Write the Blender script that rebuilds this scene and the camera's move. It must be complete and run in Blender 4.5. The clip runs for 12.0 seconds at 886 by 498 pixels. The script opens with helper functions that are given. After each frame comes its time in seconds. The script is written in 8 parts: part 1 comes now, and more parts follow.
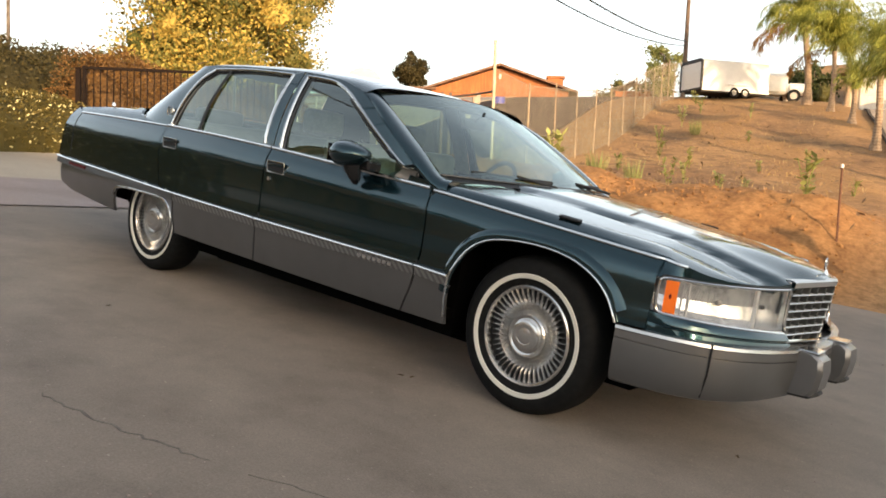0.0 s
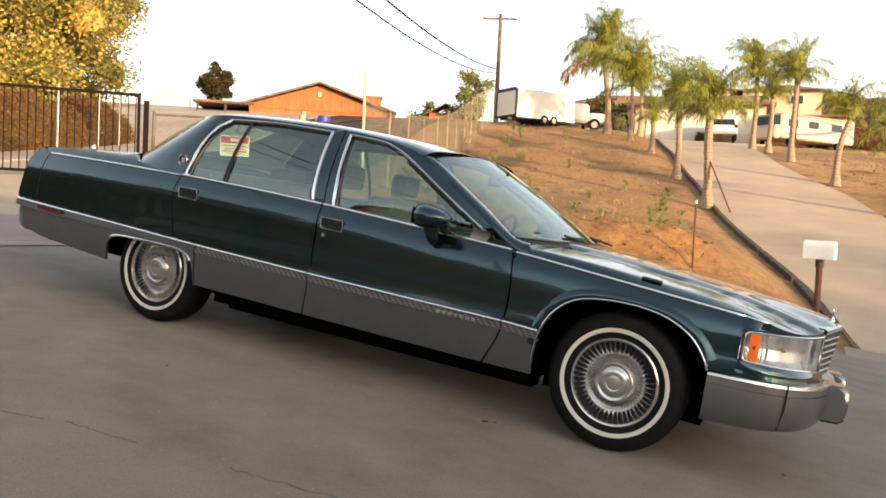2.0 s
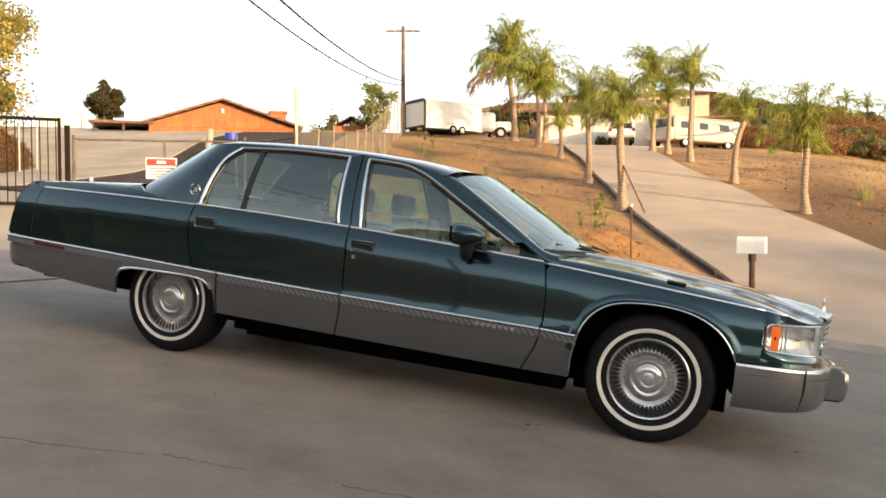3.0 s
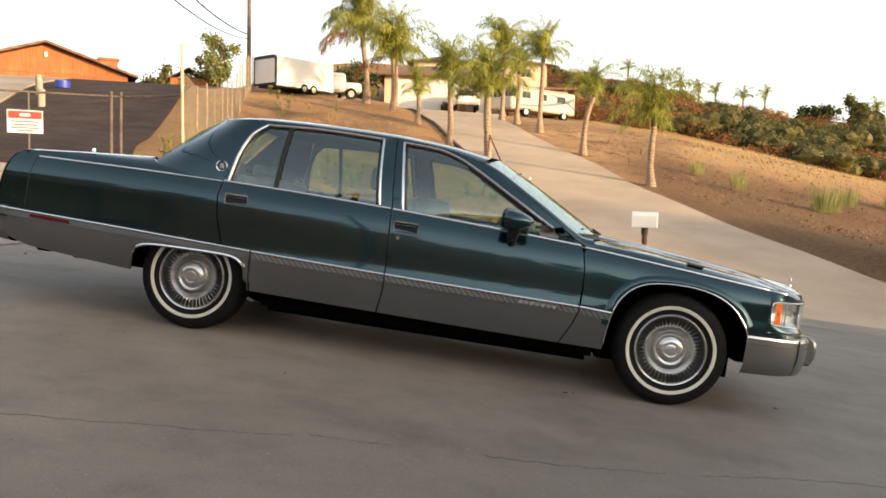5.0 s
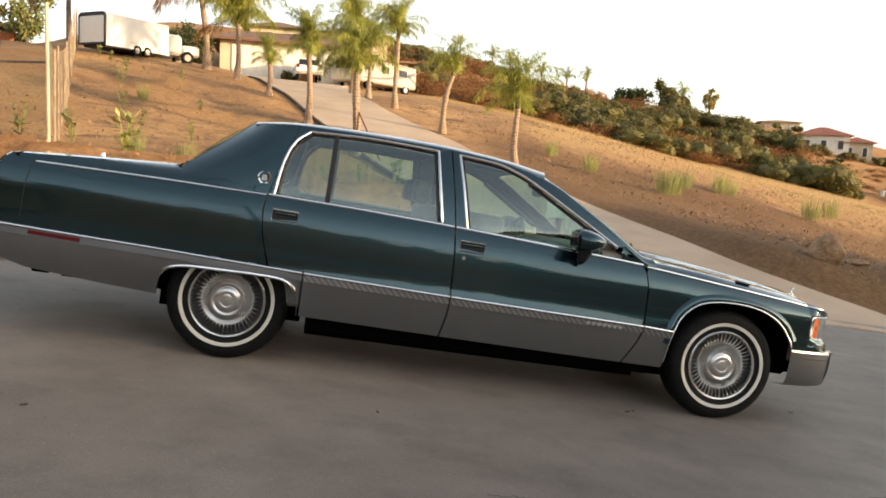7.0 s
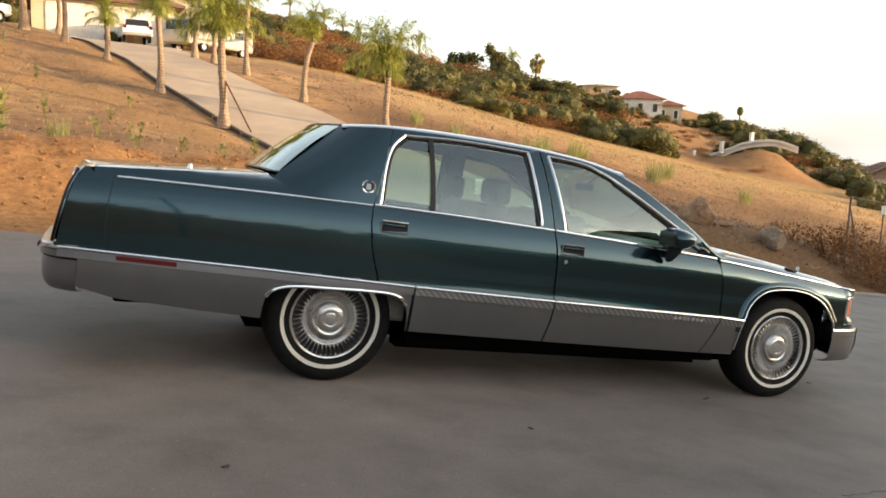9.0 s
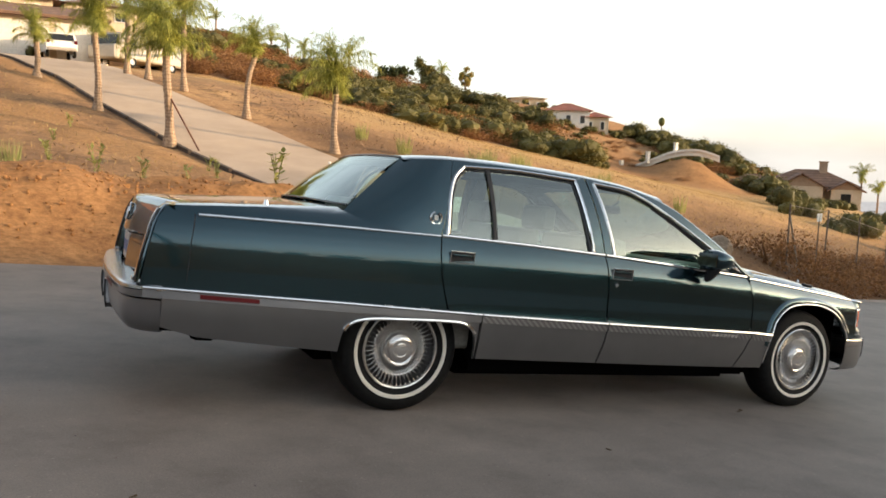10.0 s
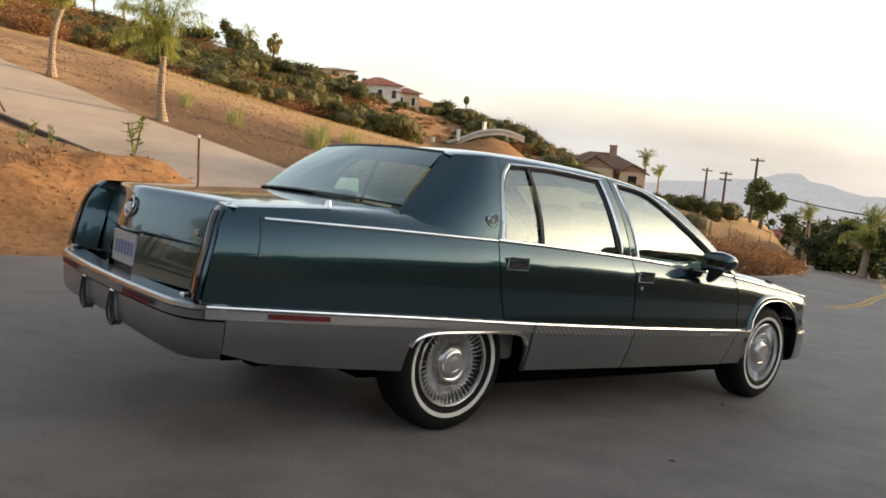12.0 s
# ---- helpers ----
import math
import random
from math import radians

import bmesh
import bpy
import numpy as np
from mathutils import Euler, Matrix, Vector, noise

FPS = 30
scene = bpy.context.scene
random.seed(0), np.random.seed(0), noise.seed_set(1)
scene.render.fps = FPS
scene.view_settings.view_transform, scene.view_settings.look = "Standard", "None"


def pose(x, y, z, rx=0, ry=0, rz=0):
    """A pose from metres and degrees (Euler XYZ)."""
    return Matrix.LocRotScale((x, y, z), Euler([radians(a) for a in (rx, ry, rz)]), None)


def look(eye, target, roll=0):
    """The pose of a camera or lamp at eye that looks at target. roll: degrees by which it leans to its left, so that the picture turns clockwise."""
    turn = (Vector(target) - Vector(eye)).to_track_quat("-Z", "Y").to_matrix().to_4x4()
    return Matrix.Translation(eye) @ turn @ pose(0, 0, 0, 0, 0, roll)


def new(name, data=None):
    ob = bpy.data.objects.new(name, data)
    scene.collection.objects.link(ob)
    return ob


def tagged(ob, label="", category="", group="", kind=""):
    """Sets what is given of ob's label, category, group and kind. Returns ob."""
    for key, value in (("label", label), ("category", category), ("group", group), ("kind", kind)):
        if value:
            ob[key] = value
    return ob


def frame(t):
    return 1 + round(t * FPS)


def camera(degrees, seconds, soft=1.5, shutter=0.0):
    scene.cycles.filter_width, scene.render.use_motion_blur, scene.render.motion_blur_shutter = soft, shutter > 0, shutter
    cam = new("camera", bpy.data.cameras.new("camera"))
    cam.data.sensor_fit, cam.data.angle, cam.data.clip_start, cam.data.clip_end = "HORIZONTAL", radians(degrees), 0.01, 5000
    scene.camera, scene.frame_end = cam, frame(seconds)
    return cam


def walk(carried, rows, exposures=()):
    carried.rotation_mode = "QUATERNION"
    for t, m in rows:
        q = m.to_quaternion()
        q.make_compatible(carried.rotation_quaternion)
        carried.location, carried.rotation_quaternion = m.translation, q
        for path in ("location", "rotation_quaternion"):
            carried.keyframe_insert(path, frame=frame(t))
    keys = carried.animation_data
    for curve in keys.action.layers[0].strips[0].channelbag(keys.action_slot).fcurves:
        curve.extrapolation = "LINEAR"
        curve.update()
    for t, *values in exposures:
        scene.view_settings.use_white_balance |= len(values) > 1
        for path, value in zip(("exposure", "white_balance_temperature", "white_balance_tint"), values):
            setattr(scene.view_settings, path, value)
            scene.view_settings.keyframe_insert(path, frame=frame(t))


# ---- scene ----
cam = camera(58.6, 12.0, soft=1.7)
# seconds, place, turn in degrees
PATH = [
    (0.0, 4.995, -3.723, 0.669, 85.53, -2.23, 39.80),
    (0.5, 4.729, -4.034, 0.725, 86.78, 0.75, 35.21),
    (1.0, 4.476, -4.233, 0.748, 86.10, -1.29, 31.92),
    (1.5, 4.223, -4.480, 0.807, 87.57, -2.33, 28.96),
    (2.0, 3.972, -4.760, 0.853, 87.20, -2.69, 25.33),
    (2.5, 3.651, -4.949, 0.877, 87.47, -1.86, 23.39),
    (3.0, 3.382, -5.235, 0.882, 88.10, 0.01, 18.20),
    (3.2, 3.286, -5.314, 0.892, 87.82, -0.12, 17.48),
    (4.8, 2.306, -5.739, 1.009, 85.82, -1.71, 8.53),
    (5.0, 2.174, -5.777, 1.012, 85.39, -1.51, 5.80),
    (5.5, 1.799, -5.799, 1.078, 85.43, -0.48, 2.37),
    (6.0, 1.417, -5.812, 1.165, 83.53, -0.37, -1.22),
    (6.5, 1.046, -5.776, 1.190, 84.21, -0.21, -3.21),
    (6.7, 0.914, -5.671, 1.209, 83.80, -1.32, -4.68),
    (8.3, -0.371, -5.227, 1.390, 83.46, -0.72, -16.03),
    (8.5, -0.526, -5.230, 1.411, 82.66, 0.27, -17.06),
    (9.0, -0.820, -4.984, 1.407, 81.54, -2.10, -19.60),
    (9.5, -1.217, -4.931, 1.446, 83.60, -1.65, -23.89),
    (10.0, -1.552, -4.769, 1.491, 82.57, -1.43, -24.92),
    (10.5, -1.827, -4.543, 1.511, 82.19, -1.36, -29.15),
    (11.0, -2.119, -4.319, 1.518, 82.06, -0.82, -34.86),
    (11.5, -2.331, -4.073, 1.500, 80.21, -3.32, -36.92),
    (12.0, -2.484, -3.740, 1.548, 81.25, -3.93, -39.19),
]
walk(cam, [(r[0], pose(*r[1:])) for r in PATH], [(0.0, 0.93, 6620, 10), (3.0, 0.96, 6580, 10), (5.5, 0.92, 6560, 10), (9.0, 0.93, 6460, 10), (12.0, 0.60, 6180, 10)])
# ---- light: low evening sun through haze; a wooded rise across the street keeps it off the road ----
SUN_AZ, SUN_EL = radians(-27), radians(8.5)      # azimuth from +x towards +y
sun_dir = Vector((math.cos(SUN_AZ) * math.cos(SUN_EL), math.sin(SUN_AZ) * math.cos(SUN_EL), math.sin(SUN_EL)))
world = bpy.data.worlds.new("evening")
scene.world = world
world.use_nodes = True
nt = world.node_tree
nt.nodes.clear()
w_out = nt.nodes.new("ShaderNodeOutputWorld")
w_bg, w_haze = nt.nodes.new("ShaderNodeBackground"), nt.nodes.new("ShaderNodeBackground")
w_sum = nt.nodes.new("ShaderNodeAddShader")
w_sky = nt.nodes.new("ShaderNodeTexSky")
w_sky.sky_type, w_sky.sun_disc = "NISHITA", False
w_sky.sun_elevation, w_sky.sun_rotation = SUN_EL, radians(90) - SUN_AZ
w_sky.air_density, w_sky.dust_density, w_sky.ozone_density = 1.0, 2.4, 1.0
w_pale = nt.nodes.new("ShaderNodeHueSaturation")      # thin cloud pales the sky
w_pale.inputs["Saturation"].default_value = 0.85
nt.links.new(w_sky.outputs[0], w_pale.inputs["Color"])
nt.links.new(w_pale.outputs[0], w_bg.inputs[0])
w_bg.inputs[1].default_value = 0.15
w_haze.inputs[0].default_value = (1.0, 0.975, 0.93, 1)      # even veil of thin high cloud
w_at, w_part, w_fade = nt.nodes.new("ShaderNodeTexCoord"), nt.nodes.new("ShaderNodeSeparateXYZ"), nt.nodes.new("ShaderNodeMapRange")
w_fade.interpolation_type = "SMOOTHSTEP"
for slot, value in zip((1, 2, 3, 4), (0.22, 0.92, 0.42, 0.12)):      # thicker towards the horizon
    w_fade.inputs[slot].default_value = value
nt.links.new(w_at.outputs["Generated"], w_part.inputs[0])
nt.links.new(w_part.outputs["Z"], w_fade.inputs[0])
w_cloud, w_amount, w_veil = nt.nodes.new("ShaderNodeTexNoise"), nt.nodes.new("ShaderNodeMapRange"), nt.nodes.new("ShaderNodeMath")
w_cloud.inputs["Scale"].default_value, w_cloud.inputs["Detail"].default_value = 3.2, 5.0
w_stretch = nt.nodes.new("ShaderNodeMapping")
w_stretch.inputs["Scale"].default_value = (1.0, 1.0, 3.5)
nt.links.new(w_at.outputs["Generated"], w_stretch.inputs[0])
nt.links.new(w_stretch.outputs[0], w_cloud.inputs["Vector"])
for slot, value in zip((1, 2, 3, 4), (0.35, 0.68, 0.85, 1.25)):
    w_amount.inputs[slot].default_value = value
w_veil.operation = "MULTIPLY"
nt.links.new(w_cloud.outputs["Fac"], w_amount.inputs[0])
nt.links.new(w_fade.outputs[0], w_veil.inputs[0])
nt.links.new(w_amount.outputs[0], w_veil.inputs[1])
nt.links.new(w_veil.outputs[0], w_haze.inputs[1])
nt.links.new(w_bg.outputs[0], w_sum.inputs[0])
nt.links.new(w_haze.outputs[0], w_sum.inputs[1])
nt.links.new(w_sum.outputs[0], w_out.inputs[0])
sun_data = bpy.data.lights.new("sun", "SUN")
sun_data.energy, sun_data.angle, sun_data.color = 4.5, radians(1.2), (1.0, 0.72, 0.43)
sun = new("sun", sun_data)
sun.matrix_world = look(sun_dir * 100, (0, 0, 0))
# ---- small tools ----
def smooth(a, b, v):
    u = min(1.0, max(0.0, (v - a) / (b - a)))
    return u * u * (3 - 2 * u)


def lerp_table(table, v):
    """Piecewise straight line through (position, value) pairs."""
    if v <= table[0][0]:
        return table[0][1]
    for (a, p), (b, q) in zip(table, table[1:]):
        if v <= b:
            return p + (q - p) * (v - a) / (b - a)
    return table[-1][1]


def soft_table(table, v, r):
    return sum(lerp_table(table, v + r * k) for k in (-1, -0.5, 0, 0.5, 1)) / 5


def mesh_of(name, bm, material, soft_angle=None):
    me = bpy.data.meshes.new(name)
    bmesh.ops.recalc_face_normals(bm, faces=bm.faces) if soft_angle is not None else None
    bm.to_mesh(me)
    bm.free()
    for m in (material if isinstance(material, (list, tuple)) else [material]):
        me.materials.append(m)
    if soft_angle:
        me.shade_smooth()
        me.set_sharp_from_angle(angle=radians(soft_angle))
    return me


def part(name, bm, material, parent, label="", soft_angle=35):
    """One mesh object under a thing or a part, built in the thing's own axes."""
    ob = new(name, mesh_of(name, bm, material, soft_angle))
    ob.parent = parent
    return tagged(ob, label=label)


def thing(name, label, category, group="", kind="", m=None):
    ob = new(name)
    ob.empty_display_size = 0.1
    if m is not None:
        ob.matrix_world = m
    return tagged(ob, label, category, group, kind)


def solo(name, bm, material, label, category="", group="", kind="", m=None, soft_angle=35):
    ob = new(name, mesh_of(name, bm, material, soft_angle))
    if m is not None:
        ob.matrix_world = m
    return tagged(ob, label, category, group, kind)


def add_box(bm, lo, hi, m=None, bevel=0.0, seg=1):
    """A box from corner to corner, its edges rounded by bevel."""
    c = [(a + b) / 2 for a, b in zip(lo, hi)]
    s = [abs(b - a) for a, b in zip(lo, hi)]
    t = Matrix.Translation(c) @ Matrix.Diagonal((*s, 1))
    g = bmesh.ops.create_cube(bm, size=1, matrix=(m @ t) if m else t)
    if bevel:
        edges = list({e for v in g["verts"] for e in v.link_edges})
        bmesh.ops.bevel(bm, geom=edges, offset=bevel, segments=seg, affect="EDGES", profile=0.6)
    return bm


def add_tube(bm, pts, radii, n=8, caps=True):
    """A round bar along a line of points, with a radius at each."""
    pts = [Vector(p) for p in pts]
    if not isinstance(radii, (list, tuple)):
        radii = [radii] * len(pts)
    rings = []
    side = None
    for i, p in enumerate(pts):
        d = (pts[min(i + 1, len(pts) - 1)] - pts[max(i - 1, 0)]).normalized()
        if side is None:
            side = d.orthogonal().normalized()
        side = (side - d * side.dot(d)).normalized()
        up = d.cross(side)
        rings.append([bm.verts.new(p + (side * math.cos(a) + up * math.sin(a)) * radii[i]) for a in (2 * math.pi * k / n for k in range(n))])
    for a, b in zip(rings, rings[1:]):
        for k in range(n):
            bm.faces.new((a[k], a[(k + 1) % n], b[(k + 1) % n], b[k]))
    if caps:
        bm.faces.new(rings[0][::-1])
        bm.faces.new(rings[-1])
    return bm


def add_quads(bm, rows, close=False):
    """A sheet through rows of points."""
    vs = [[bm.verts.new(p) for p in r] for r in rows]
    for a, b in zip(vs, vs[1:]):
        n = len(a)
        for k in range(n if close else n - 1):
            bm.faces.new((a[k], a[(k + 1) % n], b[(k + 1) % n], b[k]))
    return vs


def box_bm(*boxes, bevel=0.0):
    bm = bmesh.new()
    for lo, hi in boxes:
        add_box(bm, lo, hi, bevel=bevel)
    return bm
# ---- materials ----
def material(name, build):
    m = bpy.data.materials.new(name)
    m.use_nodes = True
    t = m.node_tree
    b = t.nodes["Principled BSDF"]
    build(t, b)
    return m


def node(t, kind, **sets):
    n = t.nodes.new(kind)
    for k, v in sets.items():
        n.inputs[k.replace("_", " ")].default_value = v
    return n


def coords(t, scale=(1, 1, 1), which="Object"):
    c = t.nodes.new("ShaderNodeTexCoord")
    m = t.nodes.new("ShaderNodeMapping")
    m.inputs["Scale"].default_value = scale
    t.links.new(c.outputs[which], m.inputs[0])
    return m.outputs[0]


def noise_tex(t, at, scale, detail=4, rough=0.6):
    n = node(t, "ShaderNodeTexNoise", Scale=scale, Detail=detail, Roughness=rough)
    t.links.new(at, n.inputs["Vector"])
    return n.outputs["Fac"]


def ramp(t, fac, stops):
    r = t.nodes.new("ShaderNodeValToRGB")
    e = r.color_ramp.elements
    while len(e) < len(stops):
        e.new(0.5)
    for s, (p, c) in zip(e, stops):
        s.position, s.color = p, (*c, 1) if len(c) == 3 else c
    t.links.new(fac, r.inputs[0])
    return r.outputs[0]


def blend(t, fac, a, b, mode="MIX"):
    m = t.nodes.new("ShaderNodeMix")
    m.data_type, m.blend_type = "RGBA", mode
    for sock, v in ((m.inputs[0], fac), (m.inputs[6], a), (m.inputs[7], b)):
        if isinstance(v, (int, float)):
            sock.default_value = v
        elif isinstance(v, tuple):
            sock.default_value = (*v, 1) if len(v) == 3 else v
        else:
            t.links.new(v, sock)
    return m.outputs[2]


def bump(t, b, height, strength=0.3, distance=0.01):
    n = node(t, "ShaderNodeBump", Strength=strength, Distance=distance)
    t.links.new(height, n.inputs["Height"])
    t.links.new(n.outputs[0], b.inputs["Normal"])


def mottled(name, dark, light, scale=3.0, fine=60.0, rough=0.85, relief=0.2, depth=0.01, metal=0.0, spread=(0.35, 0.65), which="Object", stretch=(1, 1, 1)):
    """A surface with stains at one scale and grain at another."""
    def build(t, b):
        at = coords(t, stretch, which)
        big, small = noise_tex(t, at, scale, 4), noise_tex(t, at, fine, 3)
        base = ramp(t, big, [(spread[0], dark), (spread[1], light)])
        grain = ramp(t, small, [(0.3, (0.75, 0.75, 0.75)), (0.7, (1.15, 1.15, 1.15))])
        t.links.new(blend(t, 1.0, base, grain, "MULTIPLY"), b.inputs["Base Color"])
        b.inputs["Roughness"].default_value = rough
        b.inputs["Metallic"].default_value = metal
        bump(t, b, small, relief, depth)
    return material(name, build)


def plain(name, color, rough=0.5, metal=0.0, coat=0.0, relief=0.0, fine=80.0, vary=0.08):
    """A nearly even surface with faint variation."""
    def build(t, b):
        at = coords(t)
        f = noise_tex(t, at, 4.0, 3)
        lo = tuple(max(0, c * (1 - vary)) for c in color)
        hi = tuple(min(1, c * (1 + vary)) for c in color)
        t.links.new(ramp(t, f, [(0.3, lo), (0.7, hi)]), b.inputs["Base Color"])
        b.inputs["Roughness"].default_value, b.inputs["Metallic"].default_value = rough, metal
        b.inputs["Coat Weight"].default_value = coat
        b.inputs["Coat Roughness"].default_value = 0.03
        if relief:
            bump(t, b, noise_tex(t, at, fine, 3), relief, 0.004)
    return material(name, build)


def asphalt_build(t, b):
    """Worn grey-brown asphalt: broad stains, tyre-polished streaks along the road, fine stones."""
    at = coords(t)
    big, mid, fine = noise_tex(t, at, 0.35, 5), noise_tex(t, at, 2.6, 6, 0.65), noise_tex(t, at, 130, 3)
    streak = noise_tex(t, coords(t, (0.22, 1.6, 1)), 1.4, 4)
    speck = noise_tex(t, at, 46, 2, 0.5)
    base = ramp(t, big, [(0.32, (0.145, 0.121, 0.102)), (0.66, (0.190, 0.161, 0.138))])
    base = blend(t, 1.0, base, ramp(t, mid, [(0.28, (0.74, 0.73, 0.72)), (0.5, (1, 1, 1)), (0.74, (1.16, 1.16, 1.15))]), "MULTIPLY")
    base = blend(t, 1.0, base, ramp(t, streak, [(0.3, (0.92, 0.92, 0.92)), (0.7, (1.06, 1.06, 1.06))]), "MULTIPLY")
    base = blend(t, 1.0, base, ramp(t, fine, [(0.32, (0.82, 0.82, 0.82)), (0.5, (1, 1, 1)), (0.75, (1.25, 1.24, 1.22))]), "MULTIPLY")
    base = blend(t, ramp(t, speck, [(0.70, (0, 0, 0)), (0.76, (0.55, 0.55, 0.55))]), base, (0.34, 0.30, 0.26))
    t.links.new(base, b.inputs["Base Color"])
    b.inputs["Roughness"].default_value = 0.68
    b.inputs["Diffuse Roughness"].default_value = 1.0
    b.inputs["Specular IOR Level"].default_value = 0.4
    bump(t, b, fine, 0.3, 0.003)


def earth_build(t, b):
    """Bare soil: the kind of soil at each place comes from the sheet's own soil layer."""
    at = coords(t)
    big, mid, fine = noise_tex(t, at, 0.16, 5), noise_tex(t, at, 1.1, 8, 0.72), noise_tex(t, at, 9, 8, 0.8)
    soil = t.nodes.new("ShaderNodeVertexColor")
    soil.layer_name = "soil"
    sep = t.nodes.new("ShaderNodeSeparateColor")
    t.links.new(soil.outputs[0], sep.inputs[0])
    base = ramp(t, big, [(0.35, (0.25, 0.144, 0.078)), (0.5, (0.36, 0.212, 0.107)), (0.68, (0.48, 0.295, 0.14))])
    base = blend(t, ramp(t, mid, [(0.48, (0, 0, 0)), (0.66, (1, 1, 1))]), base, (0.165, 0.10, 0.06))
    orange = ramp(t, mid, [(0.35, (0.215, 0.105, 0.045)), (0.65, (0.40, 0.212, 0.09))])
    base = blend(t, sep.outputs[0], base, orange)
    straw = ramp(t, mid, [(0.3, (0.31, 0.19, 0.085)), (0.7, (0.50, 0.335, 0.155))])
    base = blend(t, sep.outputs[1], base, straw)
    dark_soil = ramp(t, mid, [(0.3, (0.075, 0.043, 0.025)), (0.7, (0.18, 0.104, 0.058))])
    base = blend(t, sep.outputs[2], base, dark_soil)
    base = blend(t, 1.0, base, ramp(t, fine, [(0.27, (0.45, 0.45, 0.45)), (0.5, (0.96, 0.96, 0.96)), (0.73, (1.5, 1.5, 1.45))]), "MULTIPLY")
    t.links.new(base, b.inputs["Base Color"])
    b.inputs["Roughness"].default_value = 0.95
    b.inputs["Specular IOR Level"].default_value = 0.1
    bump(t, b, fine, 0.6, 0.04)


def concrete_build(t, b):
    at = coords(t)
    big, fine = noise_tex(t, at, 0.5, 5), noise_tex(t, at, 70, 3)
    base = ramp(t, big, [(0.3, (0.385, 0.285, 0.20)), (0.7, (0.51, 0.39, 0.285))])
    base = blend(t, 1.0, base, ramp(t, fine, [(0.3, (0.85, 0.85, 0.85)), (0.7, (1.1, 1.1, 1.1))]), "MULTIPLY")
    t.links.new(base, b.inputs["Base Color"])
    b.inputs["Roughness"].default_value = 0.9
    bump(t, b, fine, 0.2, 0.003)


ASPHALT = material("asphalt", asphalt_build)
EARTH = material("dry_earth", earth_build)
CONCRETE = material("driveway_concrete", concrete_build)
def paint_build(t, b):
    at = coords(t)
    flake = noise_tex(t, at, 900, 1)
    big = noise_tex(t, at, 1.6, 3)
    base = ramp(t, flake, [(0.35, (0.008, 0.0255, 0.0335)), (0.7, (0.027, 0.081, 0.101))])
    base = blend(t, 1.0, base, ramp(t, big, [(0.3, (0.9, 0.9, 0.9)), (0.7, (1.08, 1.08, 1.08))]), "MULTIPLY")
    t.links.new(base, b.inputs["Base Color"])
    b.inputs["Metallic"].default_value = 0.85
    b.inputs["Roughness"].default_value = 0.2
    b.inputs["Coat Weight"].default_value = 1.0
    b.inputs["Coat Roughness"].default_value = 0.025
    dust = noise_tex(t, at, 5.0, 5)
    t.links.new(ramp(t, dust, [(0.3, (0.015, 0.015, 0.015)), (0.8, (0.07, 0.07, 0.07))]), b.inputs["Coat Roughness"])


def glass_material(name, tint, rough=0.0, still=0.08):
    """Thin clear glass: gloss grows towards grazing, alike from both sides."""
    m = bpy.data.materials.new(name)
    m.use_nodes = True
    t = m.node_tree
    t.nodes.clear()
    out, mix = t.nodes.new("ShaderNodeOutputMaterial"), t.nodes.new("ShaderNodeMixShader")
    clear, gloss, lw = t.nodes.new("ShaderNodeBsdfTransparent"), t.nodes.new("ShaderNodeBsdfGlossy"), t.nodes.new("ShaderNodeLayerWeight")
    clear.inputs[0].default_value = (*tint, 1)
    gloss.inputs["Roughness"].default_value = rough
    gloss.inputs["Color"].default_value = (0.9, 1, 0.98, 1)
    lw.inputs[0].default_value = 0.5
    grow, part_gloss = t.nodes.new("ShaderNodeMath"), t.nodes.new("ShaderNodeMath")
    grow.operation, grow.inputs[1].default_value = "POWER", 3.2
    part_gloss.operation, part_gloss.inputs[1].default_value, part_gloss.inputs[2].default_value = "MULTIPLY_ADD", 0.62, still
    t.links.new(lw.outputs["Facing"], grow.inputs[0])
    t.links.new(grow.outputs[0], part_gloss.inputs[0])
    t.links.new(part_gloss.outputs[0], mix.inputs[0])
    t.links.new(clear.outputs[0], mix.inputs[1])
    t.links.new(gloss.outputs[0], mix.inputs[2])
    t.links.new(mix.outputs[0], out.inputs[0])
    return m


def ribbed_build(t, b):
    at = coords(t)
    w = node(t, "ShaderNodeTexWave", Scale=17.0, Distortion=0.0)
    w.bands_direction = "DIAGONAL"
    t.links.new(at, w.inputs["Vector"])
    t.links.new(ramp(t, w.outputs["Fac"], [(0.3, (0.165, 0.162, 0.163)), (0.7, (0.265, 0.26, 0.256))]), b.inputs["Base Color"])
    b.inputs["Metallic"].default_value, b.inputs["Roughness"].default_value = 0.6, 0.3
    bump(t, b, w.outputs["Fac"], 0.12, 0.001)


def tyre_build(t, b):
    at = coords(t)
    f = noise_tex(t, at, 30, 4)
    t.links.new(ramp(t, f, [(0.3, (0.005, 0.005, 0.005)), (0.7, (0.011, 0.0108, 0.0106))]), b.inputs["Base Color"])
    b.inputs["Roughness"].default_value = 0.75
    b.inputs["Specular IOR Level"].default_value = 0.2
    bump(t, b, noise_tex(t, at, 120, 2), 0.15, 0.002)


